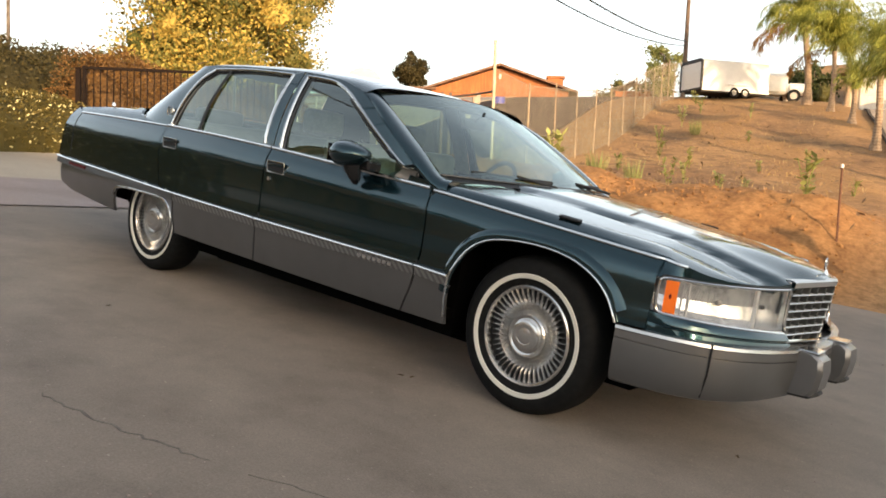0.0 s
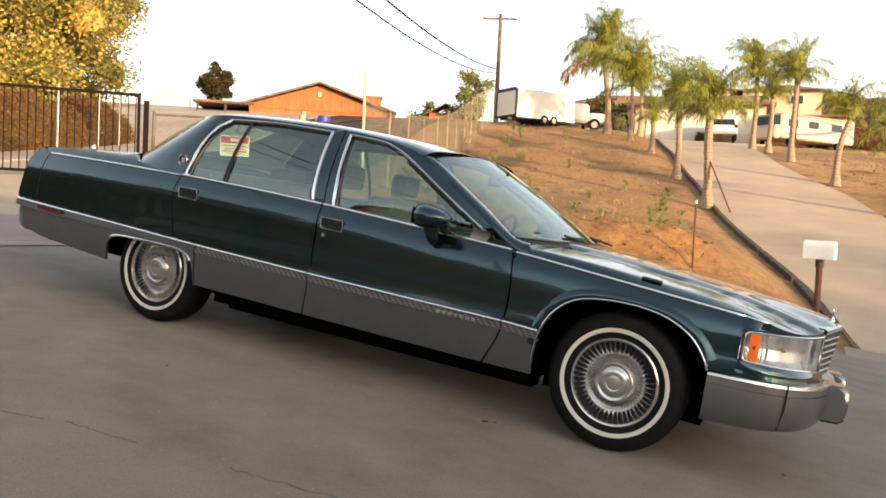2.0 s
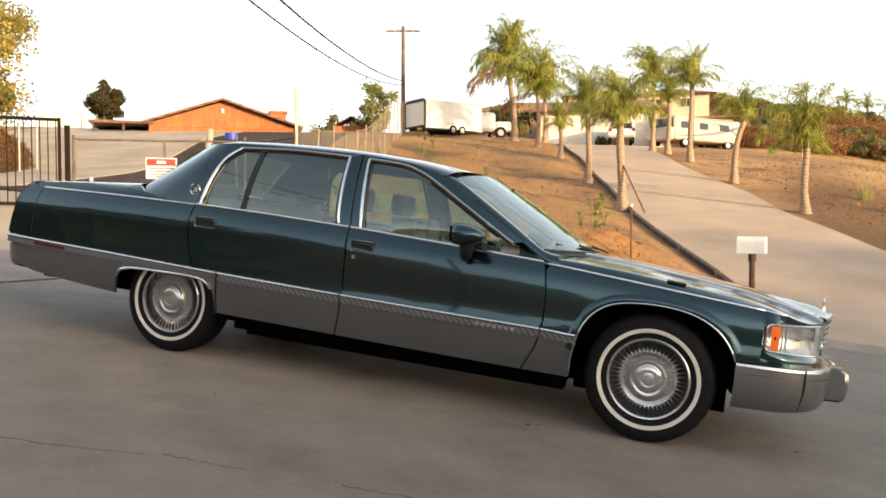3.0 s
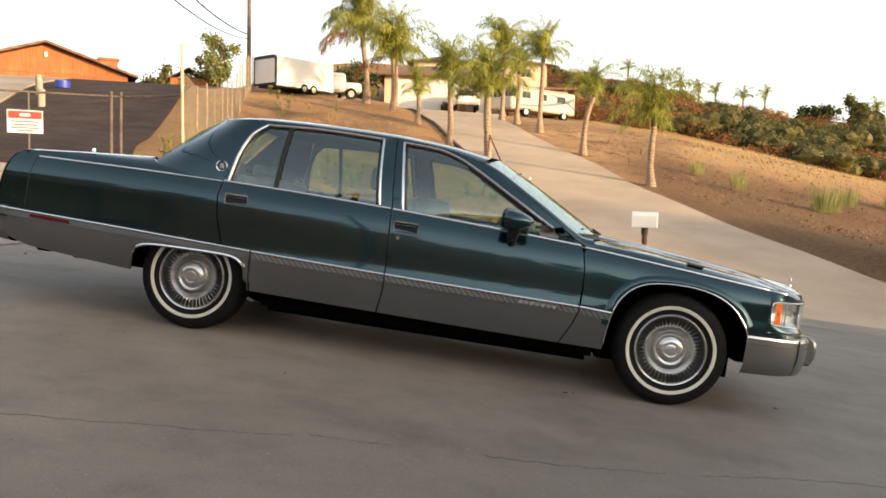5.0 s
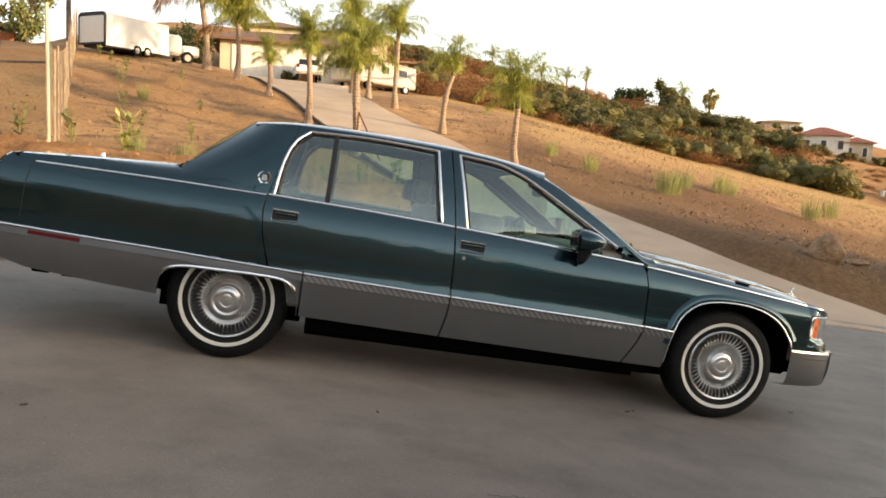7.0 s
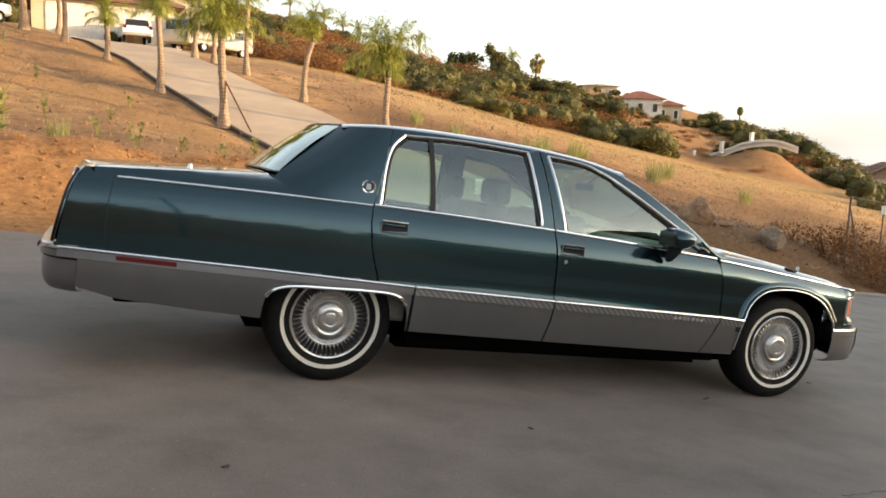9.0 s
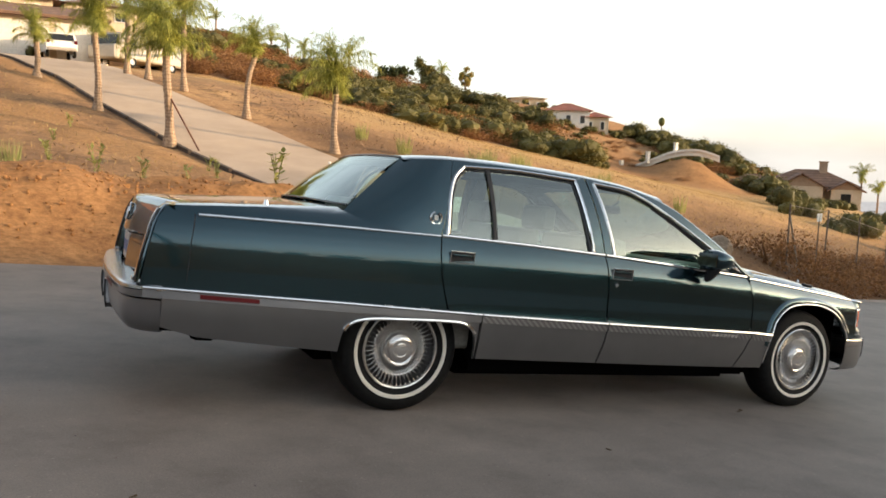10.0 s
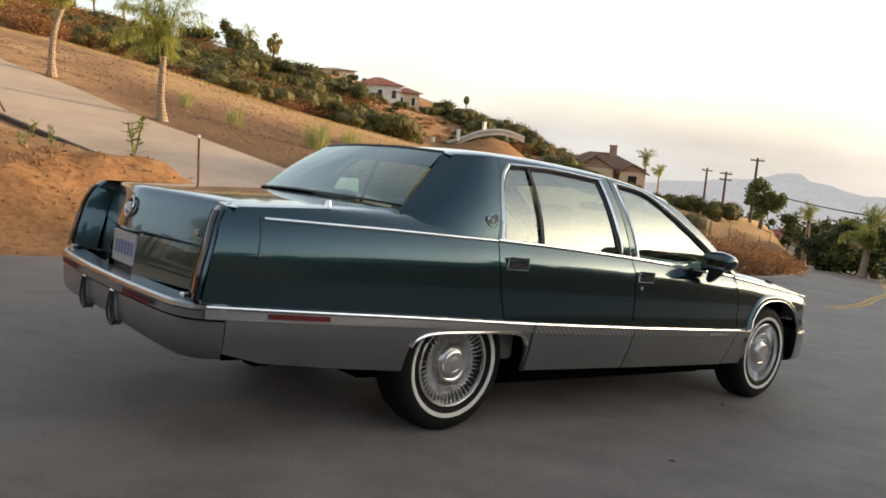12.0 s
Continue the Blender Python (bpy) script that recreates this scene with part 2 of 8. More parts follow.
def lamp_lens_build(t, b):
    """Fluted bright reflector behind the lens."""
    at = coords(t)
    w = node(t, "ShaderNodeTexWave", Scale=42.0, Distortion=0.0)
    w.bands_direction = "Y"
    t.links.new(at, w.inputs["Vector"])
    lump = noise_tex(t, at, 13, 2)
    t.links.new(ramp(t, lump, [(0.36, (0.50, 0.51, 0.52)), (0.5, (0.78, 0.79, 0.80)), (0.62, (0.93, 0.93, 0.93))]), b.inputs["Base Color"])
    b.inputs["Metallic"].default_value, b.inputs["Roughness"].default_value = 0.72, 0.24
    bump(t, b, blend(t, 0.35, lump, w.outputs["Fac"]), 0.55, 0.006)


PAINT = material("dark_green_metallic_paint", paint_build)
SILVER = plain("silver_grey_cladding", (0.205, 0.203, 0.206), 0.28, 0.75, 0.4, vary=0.06)
CHROME = plain("chrome", (0.78, 0.78, 0.77), 0.13, 1.0, vary=0.05)
DULL_CHROME = plain("brushed_wheel_metal", (0.68, 0.685, 0.685), 0.33, 0.9, vary=0.12)
RIBBED = material("ribbed_side_moulding", ribbed_build)
MOULDING = plain("satin_grey_moulding", (0.15, 0.148, 0.15), 0.42, 0.7)
TYRE = material("tyre_rubber", tyre_build)
WHITEWALL = plain("whitewall_rubber", (0.74, 0.70, 0.62), 0.6)
BLACK = plain("black_plastic", (0.010, 0.010, 0.011), 0.6)
DARK_TRIM = plain("dark_gloss_trim", (0.02, 0.02, 0.022), 0.25)
UNDER = plain("underbody_black", (0.004, 0.004, 0.004), 1.0)
UNDER.node_tree.nodes["Principled BSDF"].inputs["Specular IOR Level"].default_value = 0.0
CAR_GLASS = glass_material("tinted_car_glass", (0.60, 0.76, 0.67), 0.0, 0.17)
CLEAR_GLASS = glass_material("clear_lens", (0.95, 0.95, 0.95), 0.0, 0.06)
AMBER = plain("amber_lens", (0.85, 0.17, 0.015), 0.22, coat=0.8)
RED_LENS = plain("red_lens", (0.095, 0.004, 0.005), 0.4, coat=0.0)
RED_LENS.node_tree.nodes["Principled BSDF"].inputs["Specular IOR Level"].default_value = 0.15
TAIL_LENS = plain("smoked_red_lens", (0.028, 0.003, 0.004), 0.15, coat=0.9)
BAND = plain("dull_bright_moulding", (0.50, 0.49, 0.48), 0.24, 0.95, vary=0.06)
LAMP = material("lamp_reflector", lamp_lens_build)
GRILLE_METAL = plain("dark_grille_metal", (0.22, 0.22, 0.215), 0.3, 0.9)
DIM_MIRROR = plain("dim_mirror_glass", (0.22, 0.23, 0.24), 0.06, 1.0)
WHEEL_METAL = plain("worn_wheel_metal", (0.68, 0.67, 0.655), 0.25, 0.95, vary=0.12)
LEATHER = mottled("grey_beige_leather", (0.15, 0.145, 0.125), (0.23, 0.22, 0.19), 5, 90, 0.55, 0.15, 0.003)
DARK_SEAT = mottled("dark_seat_cloth", (0.05, 0.05, 0.05), (0.08, 0.078, 0.075), 6, 120, 0.8, 0.15, 0.003)
PATCH = plain("grey_plastic", (0.33, 0.30, 0.27), 0.5)
PLATE_WHITE = plain("plate_white", (0.7, 0.7, 0.68), 0.45)
# greyer copy of PLATE_WHITE for the recessed rear plate
PLATE_GREY = plain("greyed_plate_white", (0.36, 0.36, 0.35), 0.4)
PLATE_BLUE = plain("plate_print", (0.12, 0.16, 0.3), 0.5)
def leaf_material(name, dark, light, rough=0.6, middle=None):
    """Leaves that differ one from another and let some light through."""
    def build(t, b):
        g = t.nodes.new("ShaderNodeNewGeometry")
        o = t.nodes.new("ShaderNodeObjectInfo")
        stops = [(0.0, dark), (1.0, light)] if middle is None else [(0.0, dark), (middle[0], middle[1]), (middle[2], light)]
        base = ramp(t, g.outputs["Random Per Island"], stops)
        base = blend(t, 1.0, base, ramp(t, o.outputs["Random"], [(0.0, (0.8, 0.8, 0.8)), (1.0, (1.2, 1.15, 1.0))]), "MULTIPLY")
        t.links.new(base, b.inputs["Base Color"])
        b.inputs["Roughness"].default_value = rough
        b.inputs["Specular IOR Level"].default_value = 0.25
        out = t.nodes["Material Output"]
        tr, add = t.nodes.new("ShaderNodeBsdfTranslucent"), t.nodes.new("ShaderNodeMixShader")
        t.links.new(base, tr.inputs[0])
        add.inputs[0].default_value = 0.3
        t.links.new(b.outputs[0], add.inputs[1])
        t.links.new(tr.outputs[0], add.inputs[2])
        t.links.new(add.outputs[0], out.inputs[0])
    return material(name, build)


def board_build(t, b):
    at = coords(t, (1, 1, 0.08))
    f, g = noise_tex(t, at, 9, 4), noise_tex(t, coords(t), 1.2, 3)
    base = ramp(t, f, [(0.3, (0.27, 0.085, 0.028)), (0.7, (0.45, 0.165, 0.055))])
    base = blend(t, 1.0, base, ramp(t, g, [(0.3, (0.8, 0.8, 0.8)), (0.7, (1.15, 1.15, 1.15))]), "MULTIPLY")
    t.links.new(base, b.inputs["Base Color"])
    b.inputs["Roughness"].default_value = 0.8
    bump(t, b, f, 0.3, 0.01)


def trunk_build(t, b):
    at = coords(t, (1, 1, 1))
    w = node(t, "ShaderNodeTexWave", Scale=3.2, Distortion=2.5, Detail=3.0)
    w.bands_direction = "Z"
    t.links.new(at, w.inputs["Vector"])
    f = noise_tex(t, at, 14, 4)
    base = ramp(t, w.outputs["Fac"], [(0.2, (0.30, 0.215, 0.145)), (0.8, (0.37, 0.275, 0.195))])
    base = blend(t, 1.0, base, ramp(t, f, [(0.3, (0.55, 0.5, 0.45)), (0.7, (1.2, 1.2, 1.2))]), "MULTIPLY")
    t.links.new(base, b.inputs["Base Color"])
    b.inputs["Roughness"].default_value = 0.9
    bump(t, b, f, 0.7, 0.03)


def roof_build(t, b):
    at = coords(t)
    w = node(t, "ShaderNodeTexWave", Scale=1.2, Distortion=1.0, Detail=2.0)
    w.bands_direction = "Z"
    t.links.new(at, w.inputs["Vector"])
    base = ramp(t, noise_tex(t, at, 2.5, 5), [(0.3, (0.13, 0.075, 0.05)), (0.7, (0.24, 0.135, 0.085))])
    t.links.new(blend(t, 1.0, base, ramp(t, w.outputs["Fac"], [(0.1, (0.75, 0.75, 0.75)), (0.5, (1.1, 1.1, 1.1))]), "MULTIPLY"), b.inputs["Base Color"])
    b.inputs["Roughness"].default_value = 0.9
    bump(t, b, w.outputs["Fac"], 0.5, 0.05)


PALM_LEAF = leaf_material("palm_leaflets", (0.13, 0.165, 0.032), (0.52, 0.52, 0.13))
PALM_DRY = leaf_material("dry_palm_leaflets", (0.22, 0.11, 0.03), (0.36, 0.19, 0.06))
SHRUB_LEAF = leaf_material("hillside_shrub_leaves", (0.066, 0.064, 0.020), (0.150, 0.135, 0.042))
SHRUB_DRY = leaf_material("dry_shrub_leaves", (0.15, 0.072, 0.032), (0.36, 0.19, 0.078))
YELLOW_LEAF = leaf_material("yellowing_leaves", (0.085, 0.10, 0.028), (0.60, 0.43, 0.12), middle=(0.45, (0.24, 0.215, 0.06), 1.0))
OLIVE_LEAF = leaf_material("olive_brown_leaves", (0.030, 0.029, 0.013), (0.095, 0.076, 0.033))
HEDGE_LEAF = leaf_material("brown_hedge_leaves", (0.085, 0.048, 0.02), (0.25, 0.135, 0.047))
BLOOM_LEAF = leaf_material("flowering_shrub_leaves", (0.05, 0.048, 0.014), (0.72, 0.66, 0.38), middle=(0.90, (0.14, 0.105, 0.031), 0.93))
WEED_LEAF = leaf_material("weed_leaves", (0.20, 0.23, 0.07), (0.42, 0.42, 0.17))
DARK_LEAF = leaf_material("dark_tree_leaves", (0.03, 0.042, 0.014), (0.085, 0.10, 0.032))
YOUNG_LEAF = leaf_material("pale_green_leaves", (0.11, 0.13, 0.04), (0.30, 0.31, 0.12))
GRASS_DRY = leaf_material("dry_grass", (0.33, 0.22, 0.095), (0.54, 0.38, 0.18))
TRUNK = material("palm_trunk", trunk_build)
BARK = mottled("bark", (0.09, 0.065, 0.045), (0.17, 0.125, 0.09), 6, 40, 0.9, 0.6, 0.03)
ORANGE_BOARD = material("orange_stained_boards", board_build)
TILE_ROOF = material("brown_roof_tiles", roof_build)
CREAM = mottled("cream_stucco", (0.53, 0.43, 0.30), (0.63, 0.52, 0.38), 0.8, 40, 0.9, 0.15, 0.006)
GARAGE_WHITE = mottled("white_garage_door", (0.70, 0.66, 0.58), (0.80, 0.76, 0.68), 1.5, 30, 0.6, 0.1, 0.004)
TRAILER_WHITE = mottled("white_painted_sheet", (0.74, 0.72, 0.68), (0.82, 0.80, 0.77), 0.7, 20, 0.4, 0.05, 0.003)
WHITE_PAINT = plain("white_enamel", (0.78, 0.77, 0.74), 0.35, coat=0.3)
POST_WOOD = mottled("weathered_post_wood", (0.24, 0.17, 0.11), (0.42, 0.32, 0.22), 5, 60, 0.9, 0.3, 0.008)
DARK_WOOD = mottled("dark_timber", (0.05, 0.035, 0.026), (0.10, 0.07, 0.05), 4, 60, 0.9, 0.3, 0.008)
POLE_WOOD = mottled("utility_pole_wood", (0.09, 0.06, 0.045), (0.17, 0.115, 0.08), 3, 50, 0.9, 0.3, 0.01)
NETTING = mottled("weathered_wire", (0.23, 0.19, 0.14), (0.34, 0.285, 0.21), 2, 30, 0.8, 0.0)
PALE_POST = mottled("cream_painted_post", (0.50, 0.40, 0.27), (0.62, 0.51, 0.36), 4, 60, 0.8, 0.2, 0.004)
GATE_STEEL = mottled("weathered_gate_steel", (0.085, 0.062, 0.046), (0.17, 0.13, 0.10), 7, 60, 0.7, 0.2, 0.003)
GALVANISED = plain("galvanised_wire", (0.42, 0.40, 0.37), 0.5, 0.7)
IRON = plain("dark_brown_iron", (0.012, 0.007, 0.005), 0.75)
IRON.node_tree.nodes["Principled BSDF"].inputs["Specular IOR Level"].default_value = 0.12
RUST = mottled("rusty_steel", (0.09, 0.035, 0.02), (0.17, 0.07, 0.035), 8, 60, 0.8, 0.3, 0.004)
SIGN_WHITE = plain("sign_white", (0.75, 0.73, 0.68), 0.5)
SIGN_RED = plain("sign_red", (0.55, 0.03, 0.02), 0.5)
STONE = mottled("tan_boulder", (0.22, 0.125, 0.065), (0.40, 0.26, 0.15), 3, 25, 0.95, 0.8, 0.03)
PALE_ROCK = mottled("pale_hillside_rock", (0.36, 0.29, 0.22), (0.55, 0.46, 0.36), 1.5, 15, 0.95, 0.6, 0.03)
GREY_STONE = mottled("grey_boulder", (0.19, 0.14, 0.095), (0.36, 0.275, 0.19), 4, 25, 0.95, 0.8, 0.03)
YELLOW_LINE = mottled("yellow_road_paint", (0.42, 0.25, 0.04), (0.55, 0.35, 0.07), 3, 60, 0.8, 0.2, 0.002)
GUTTER = mottled("grey_concrete_gutter", (0.24, 0.20, 0.17), (0.32, 0.275, 0.235), 1.2, 60, 0.9, 0.2, 0.003)
PINKISH = mottled("pinkish_concrete", (0.25, 0.195, 0.18), (0.33, 0.265, 0.245), 0.8, 60, 0.9, 0.2, 0.003)
DARK_ASPHALT = mottled("dark_drive_asphalt", (0.050, 0.035, 0.030), (0.082, 0.060, 0.051), 0.8, 90, 1.0, 0.3, 0.004)
DARK_ASPHALT.node_tree.nodes["Principled BSDF"].inputs["Specular IOR Level"].default_value = 0.1
PALE_GRAVEL = mottled("pale_sandy_concrete", (0.34, 0.28, 0.215), (0.46, 0.385, 0.30), 0.35, 60, 0.9, 0.2, 0.004)
HAZE_GLOW_HILL = mottled("haze_glow_mountain", (0.10, 0.09, 0.08), (0.16, 0.14, 0.125), 0.01, 0.08, 1.0, 0.0)
HAZE_GLOW_HILL.node_tree.nodes["Principled BSDF"].inputs["Emission Color"].default_value = (0.98, 0.93, 0.90, 1)      # glow put into the material in place of bright hazy air
HAZE_GLOW_HILL.node_tree.nodes["Principled BSDF"].inputs["Emission Strength"].default_value = 0.31
RV_BEIGE = mottled("beige_motorhome_paint", (0.40, 0.36, 0.295), (0.48, 0.435, 0.36), 0.8, 20, 0.4, 0.05, 0.003)
WINDOW_DARK = plain("dark_window", (0.02, 0.022, 0.025), 0.1)
BLUE_PLASTIC = plain("blue_plastic", (0.03, 0.05, 0.35), 0.5)
# ---- ground ----
def road_z(x, y):
    """The road's plane: it falls towards +x."""
    return -0.1117 * x - 0.0344 * y


EDGE = [(-40, 3.8), (-6, 4.6), (-2, 5.0), (0, 5.9), (8, 7.2), (18, 8.8), (23, 10.6), (31, 13.2), (58, 24.5), (90, 45), (140, 90)]
RISE = [(5, 0.0), (8, 0.25), (14, 0.7), (20, 1.25), (26, 2.45), (31, 3.6), (40, 4.9), (57, 6.5), (75, 10.0), (88, 13.6), (100, 15.4), (130, 17.0), (200, 20.0), (400, 20.0)]
TILT = [(-200, 8.0), (-60, 4.0), (-27, 2.0), (-12, 1.4), (-4, 0.5), (2, 0.0), (8, -0.4), (14, -1.4), (23, -3.4), (33, -5.0), (45, -7.2), (75, -10.4), (100, -20.0), (140, -46.0), (400, -150.0)]
DRIVE_L = [(6.5, 4.7), (8, 4.5), (10.7, 3.9), (12, 3.5), (15.2, 2.5), (18.5, 1.6), (22.5, 0.6), (28, -1.05), (35, -3.0), (41, -4.4), (54, -7.6)]
DRIVE_R = [(6.5, 12.6), (7.6, 11.8), (8.7, 10.8), (10.2, 9.0), (12.5, 8.0), (14.5, 7.3), (18.3, 6.4), (20, 5.8), (24, 4.8), (30, 2.3), (36, 1.1), (44, 0.2), (54, 0.8)]
DRIVE_Z = [(5, -0.72), (7.2, -0.74), (9, -0.46), (20, 1.2), (26, 2.4), (31, 3.55), (40, 4.9), (57, 6.5)]


def edge_y(x):
    return soft_table(EDGE, x, 2.0)


def hill_z(x, y):
    z = soft_table(RISE, y, 2.0) + soft_table(TILT, x, 2.0)
    # shoulder of the far hill that carries the houses, and the low hill line beyond the side drive
    z += 1.7 * smooth(24, 46, x) * (1 - smooth(66, 84, x)) * smooth(62, 74, y)
    z -= 5.0 * (1 - smooth(-40, -18, x)) * smooth(40, 62, y)
    # round knoll under the curved wall
    u, w = ((x - 55.5) * 8.0 - (y - 57.95) * 7.1) / 10.7, ((x - 55.5) * 7.1 + (y - 57.95) * 8.0) / 10.7
    if abs(u) < 12 and -9 < w < 16:
        z += 2.45 * math.exp(-(u / 3.4) ** 2) * math.exp(-(w / (4.0 if w < 0 else 7.0)) ** 2)
    return z


def on_drive(x, y):
    """1 on the long driveway, falling to 0 beside it."""
    if y < 5 or y > 56:
        return 0.0
    a, b = soft_table(DRIVE_L, y, 1.0), soft_table(DRIVE_R, y, 1.0)
    return smooth(a - 1.4, a - 0.15, x) * (1 - smooth(b + 0.15, b + 1.6, x))


def mound(x, y):
    """The bank of freshly dug earth beside the road."""
    k = smooth(-8, -4.5, x) * (1 - smooth(1.6, 3.0, x))
    lumps = 0.75 + 0.35 * noise.noise((x * 0.7, y * 0.7, 3.0)) + 0.22 * noise.noise((x * 2.3, y * 2.3, 7.0)) + 0.12 * noise.noise((x * 6, y * 6, 1.0))
    return 0.50 * k * math.exp(-((y - 8.4) / 1.6) ** 2) * lumps


def rise_top(x):
    # crest out of view; past x 60 raised to shade the driveway's foot
    return soft_table([(-60, 11.5), (-22, 10.5), (-13, 9.4), (-8.5, 7.4), (-4, 5.2), (0.5, 3.5), (5, 2.7), (12, 2.2), (18, 2.3), (23, 5.6), (27, 7.8), (60, 8.0), (67, 10.6), (90, 10.6), (140, -6.0), (300, -30.0)], x, 4.0)


def ground_z(x, y):
    e = edge_y(x)
    if y < -15:
        # wooded rise across the street
        return road_z(x, y) + (rise_top(x) - road_z(x, y)) * (1 - smooth(-23, -15, y)) if y > -40 else rise_top(x)
    if y < e:
        return road_z(x, y)
    d = on_drive(x, y)
    z = road_z(x, y) + (hill_z(x, y) - road_z(x, y)) * smooth(e, e + 2.6, y)
    z += mound(x, y) * smooth(e, e + 1.2, y)
    if d > 0:
        dz = soft_table(DRIVE_Z, y, 0.8) - (0.05 + 0.055 * (1 - smooth(8, 12, y))) * (x - 4)
        z += (dz - z) * d * smooth(e - 0.1, e + 0.8, y)
    return z


def ground_sheet():
    bm = bmesh.new()
    soil = bm.loops.layers.color.new("soil")

    def line(lo, hi, near_lo, near_hi, fine, coarse):
        v, out = lo, []
        while v < hi:
            out.append(v)
            d = max(0, near_lo - v, v - near_hi)
            v += fine + d * coarse
        return out + [hi]
    xs = line(-420, 900, -10, 8, 0.22, 0.045)
    ys = line(-300, 900, 4, 13, 0.22, 0.045)
    rows = []
    for y in ys:
        row = []
        for x in xs:
            off = y - edge_y(x)
            rough = smooth(0, 2, off) * (1 - on_drive(x, y)) * (1 - side_paved(x, y))
            z = ground_z(x, y) - 0.03 * (off < 0 and y > -14.5) - 0.05 * on_drive(x, y) - 0.05 * side_paved(x, y)
            z += rough * (0.10 * noise.noise((x * 0.4, y * 0.4, 0)) + 0.05 * noise.noise((x * 1.7, y * 1.7, 5)))
            row.append((x, y, z))
        rows.append(row)
    add_quads(bm, rows)
    for f in bm.faces:
        for l in f.loops:
            x, y, z = l.vert.co
            w = noise.noise((x * 0.15, y * 0.15, 9)) * 3
            dug = smooth(-9, -5, x) * (1 - smooth(2.2, 4.0, x)) * (1 - smooth(9.6, 13 + w, y))
            straw = smooth(8, 12, x + w) * smooth(24, 34, y + w) * (1 - smooth(54, 62, y))
            straw = max(straw, 0.75 * smooth(30, 45, y + w) * (1 - smooth(54, 62, y)) * smooth(-3, 2, x))
            left = 1.0 * (1 - smooth(1, 3, x)) * smooth(9, 14, y) * smooth(-0.3, 0.5, math.sin(x * 0.8 + y * 0.5 + w))
            # darker brown over the near right field and again past y 56
            dark_soil = max(smooth(4, 7, x) * (1 - smooth(24, 34, y + w)) * 0.9, smooth(56, 60, y) * (0.35 + 0.25 * math.sin(w)))
            # darker slanting streaks on the slope left of the driveway
            grey = (1 - smooth(2.5, 4.5, x)) * smooth(10.5, 13, y) * (1 - smooth(34, 40, y)) * smooth(-0.1, 0.7, -math.sin(x * 0.8 + y * 0.5 + w))
            dark_soil = max(dark_soil, 0.5 * grey)
            verge = (1 - smooth(-0.4, 0.5, x + 4.42 + 0.3045 * (y - 9.05))) * smooth(8.5, 10.5, y) * (1 - smooth(36, 44, y))
            straw = max(straw, verge * (0.55 + 0.2 * math.sin(w * 2)))
            dug = max(dug, verge * 0.8)
            knoll = 1 - smooth(6, 11, math.hypot(x - 54.6, y - 58.75))
            straw, dug = straw * (1 - knoll), max(dug, 0.9 * knoll)
            far = smooth(56, 64, y) * (0.6 + 0.3 * math.sin(w * 1.7))
            l[soil] = (max(dug, left * 0.75, far), max(straw, left * 0.45), dark_soil * (1 - straw), 1)
    return solo("ground", bm, EARTH, "bare brown earth hillside with dug soil and dry grass", "ground", kind="structure", soft_angle=60)


SIDE_L = [(5, -15.0), (9.5, -12.0), (16, -15.0), (28, -20.5), (36, -23.5), (52, -30.0)]
SIDE_R = [(5, -5.2), (9.5, -5.9), (16, -8.9), (23, -11.4), (33, -14.9), (52, -22.5)]


def side_paved(x, y):
    if y < 5 or y > 52:
        return 0.0
    a, b = lerp_table(SIDE_L, y) - 11 * smooth(7, 10, y), lerp_table(SIDE_R, y)
    return smooth(a - 0.6, a + 0.4, x) * (1 - smooth(b - 0.3, b + 0.6, x))


ground = ground_sheet()


def strip_sheet(name, left, right, ys, lift, mat, label, category, n=8, zf=ground_z):
    bm = bmesh.new()
    rows = []
    for y in ys:
        a, b = soft_table(left, y, 0.8), soft_table(right, y, 0.8)
        rows.append([(a + (b - a) * k / n, y, zf(a + (b - a) * k / n, y) + lift) for k in range(n + 1)])
    add_quads(bm, rows)
    got = bmesh.ops.extrude_edge_only(bm, edges=[e for e in bm.edges if e.is_boundary])
    for v in (g for g in got["geom"] if isinstance(g, bmesh.types.BMVert)):
        v.co.z -= 0.15
    return solo(name, bm, mat, label, category, kind="structure", soft_angle=40)


def span(a, b, step):
    n = max(1, int((b - a) / step))
    return [a + (b - a) * i / n for i in range(n + 1)]


def road_sheet():
    bm = bmesh.new()
    rows = []
    for x in span(-60, 110, 2.0):
        e = edge_y(x) + (0.12 * noise.noise((x, 0, 0)) if -12 < x < 3 else 0)
        w = max(0.0, (x - 25) / 60)
        rows.append([(x, y, road_z(x, y)) for y in (-15 + 24 * w, -13 + 24 * w, -9 + 24 * w, -5 + 20 * w, -2 + 17 * w, e * 0.5 + 8 * w, e)])
    add_quads(bm, rows)
    return solo("road", bm, ASPHALT, "worn grey asphalt street running downhill", "road", kind="structure")


road = road_sheet()
driveway = strip_sheet("driveway", DRIVE_L, DRIVE_R, span(7.0, 53, 0.7), 0.02, CONCRETE, "long pale concrete driveway climbing the hill", "driveway", 8)
side_drive = strip_sheet("side_drive", SIDE_L, SIDE_R, span(8.6, 52, 0.8), 0.03, DARK_ASPHALT, "dark asphalt side drive behind the gates", "driveway", 8)
yard = strip_sheet("yard", [(4.6, -22), (9, -24), (20, -30), (30, -36), (42, -42)], [(4.6, -11.6), (9, -12.2), (16, -15.2), (28, -20.7), (42, -26.2)], span(5.0, 40, 0.9), 0.036, PALE_GRAVEL, "pale sandy concrete yard behind the iron gate", "pavement", 10)

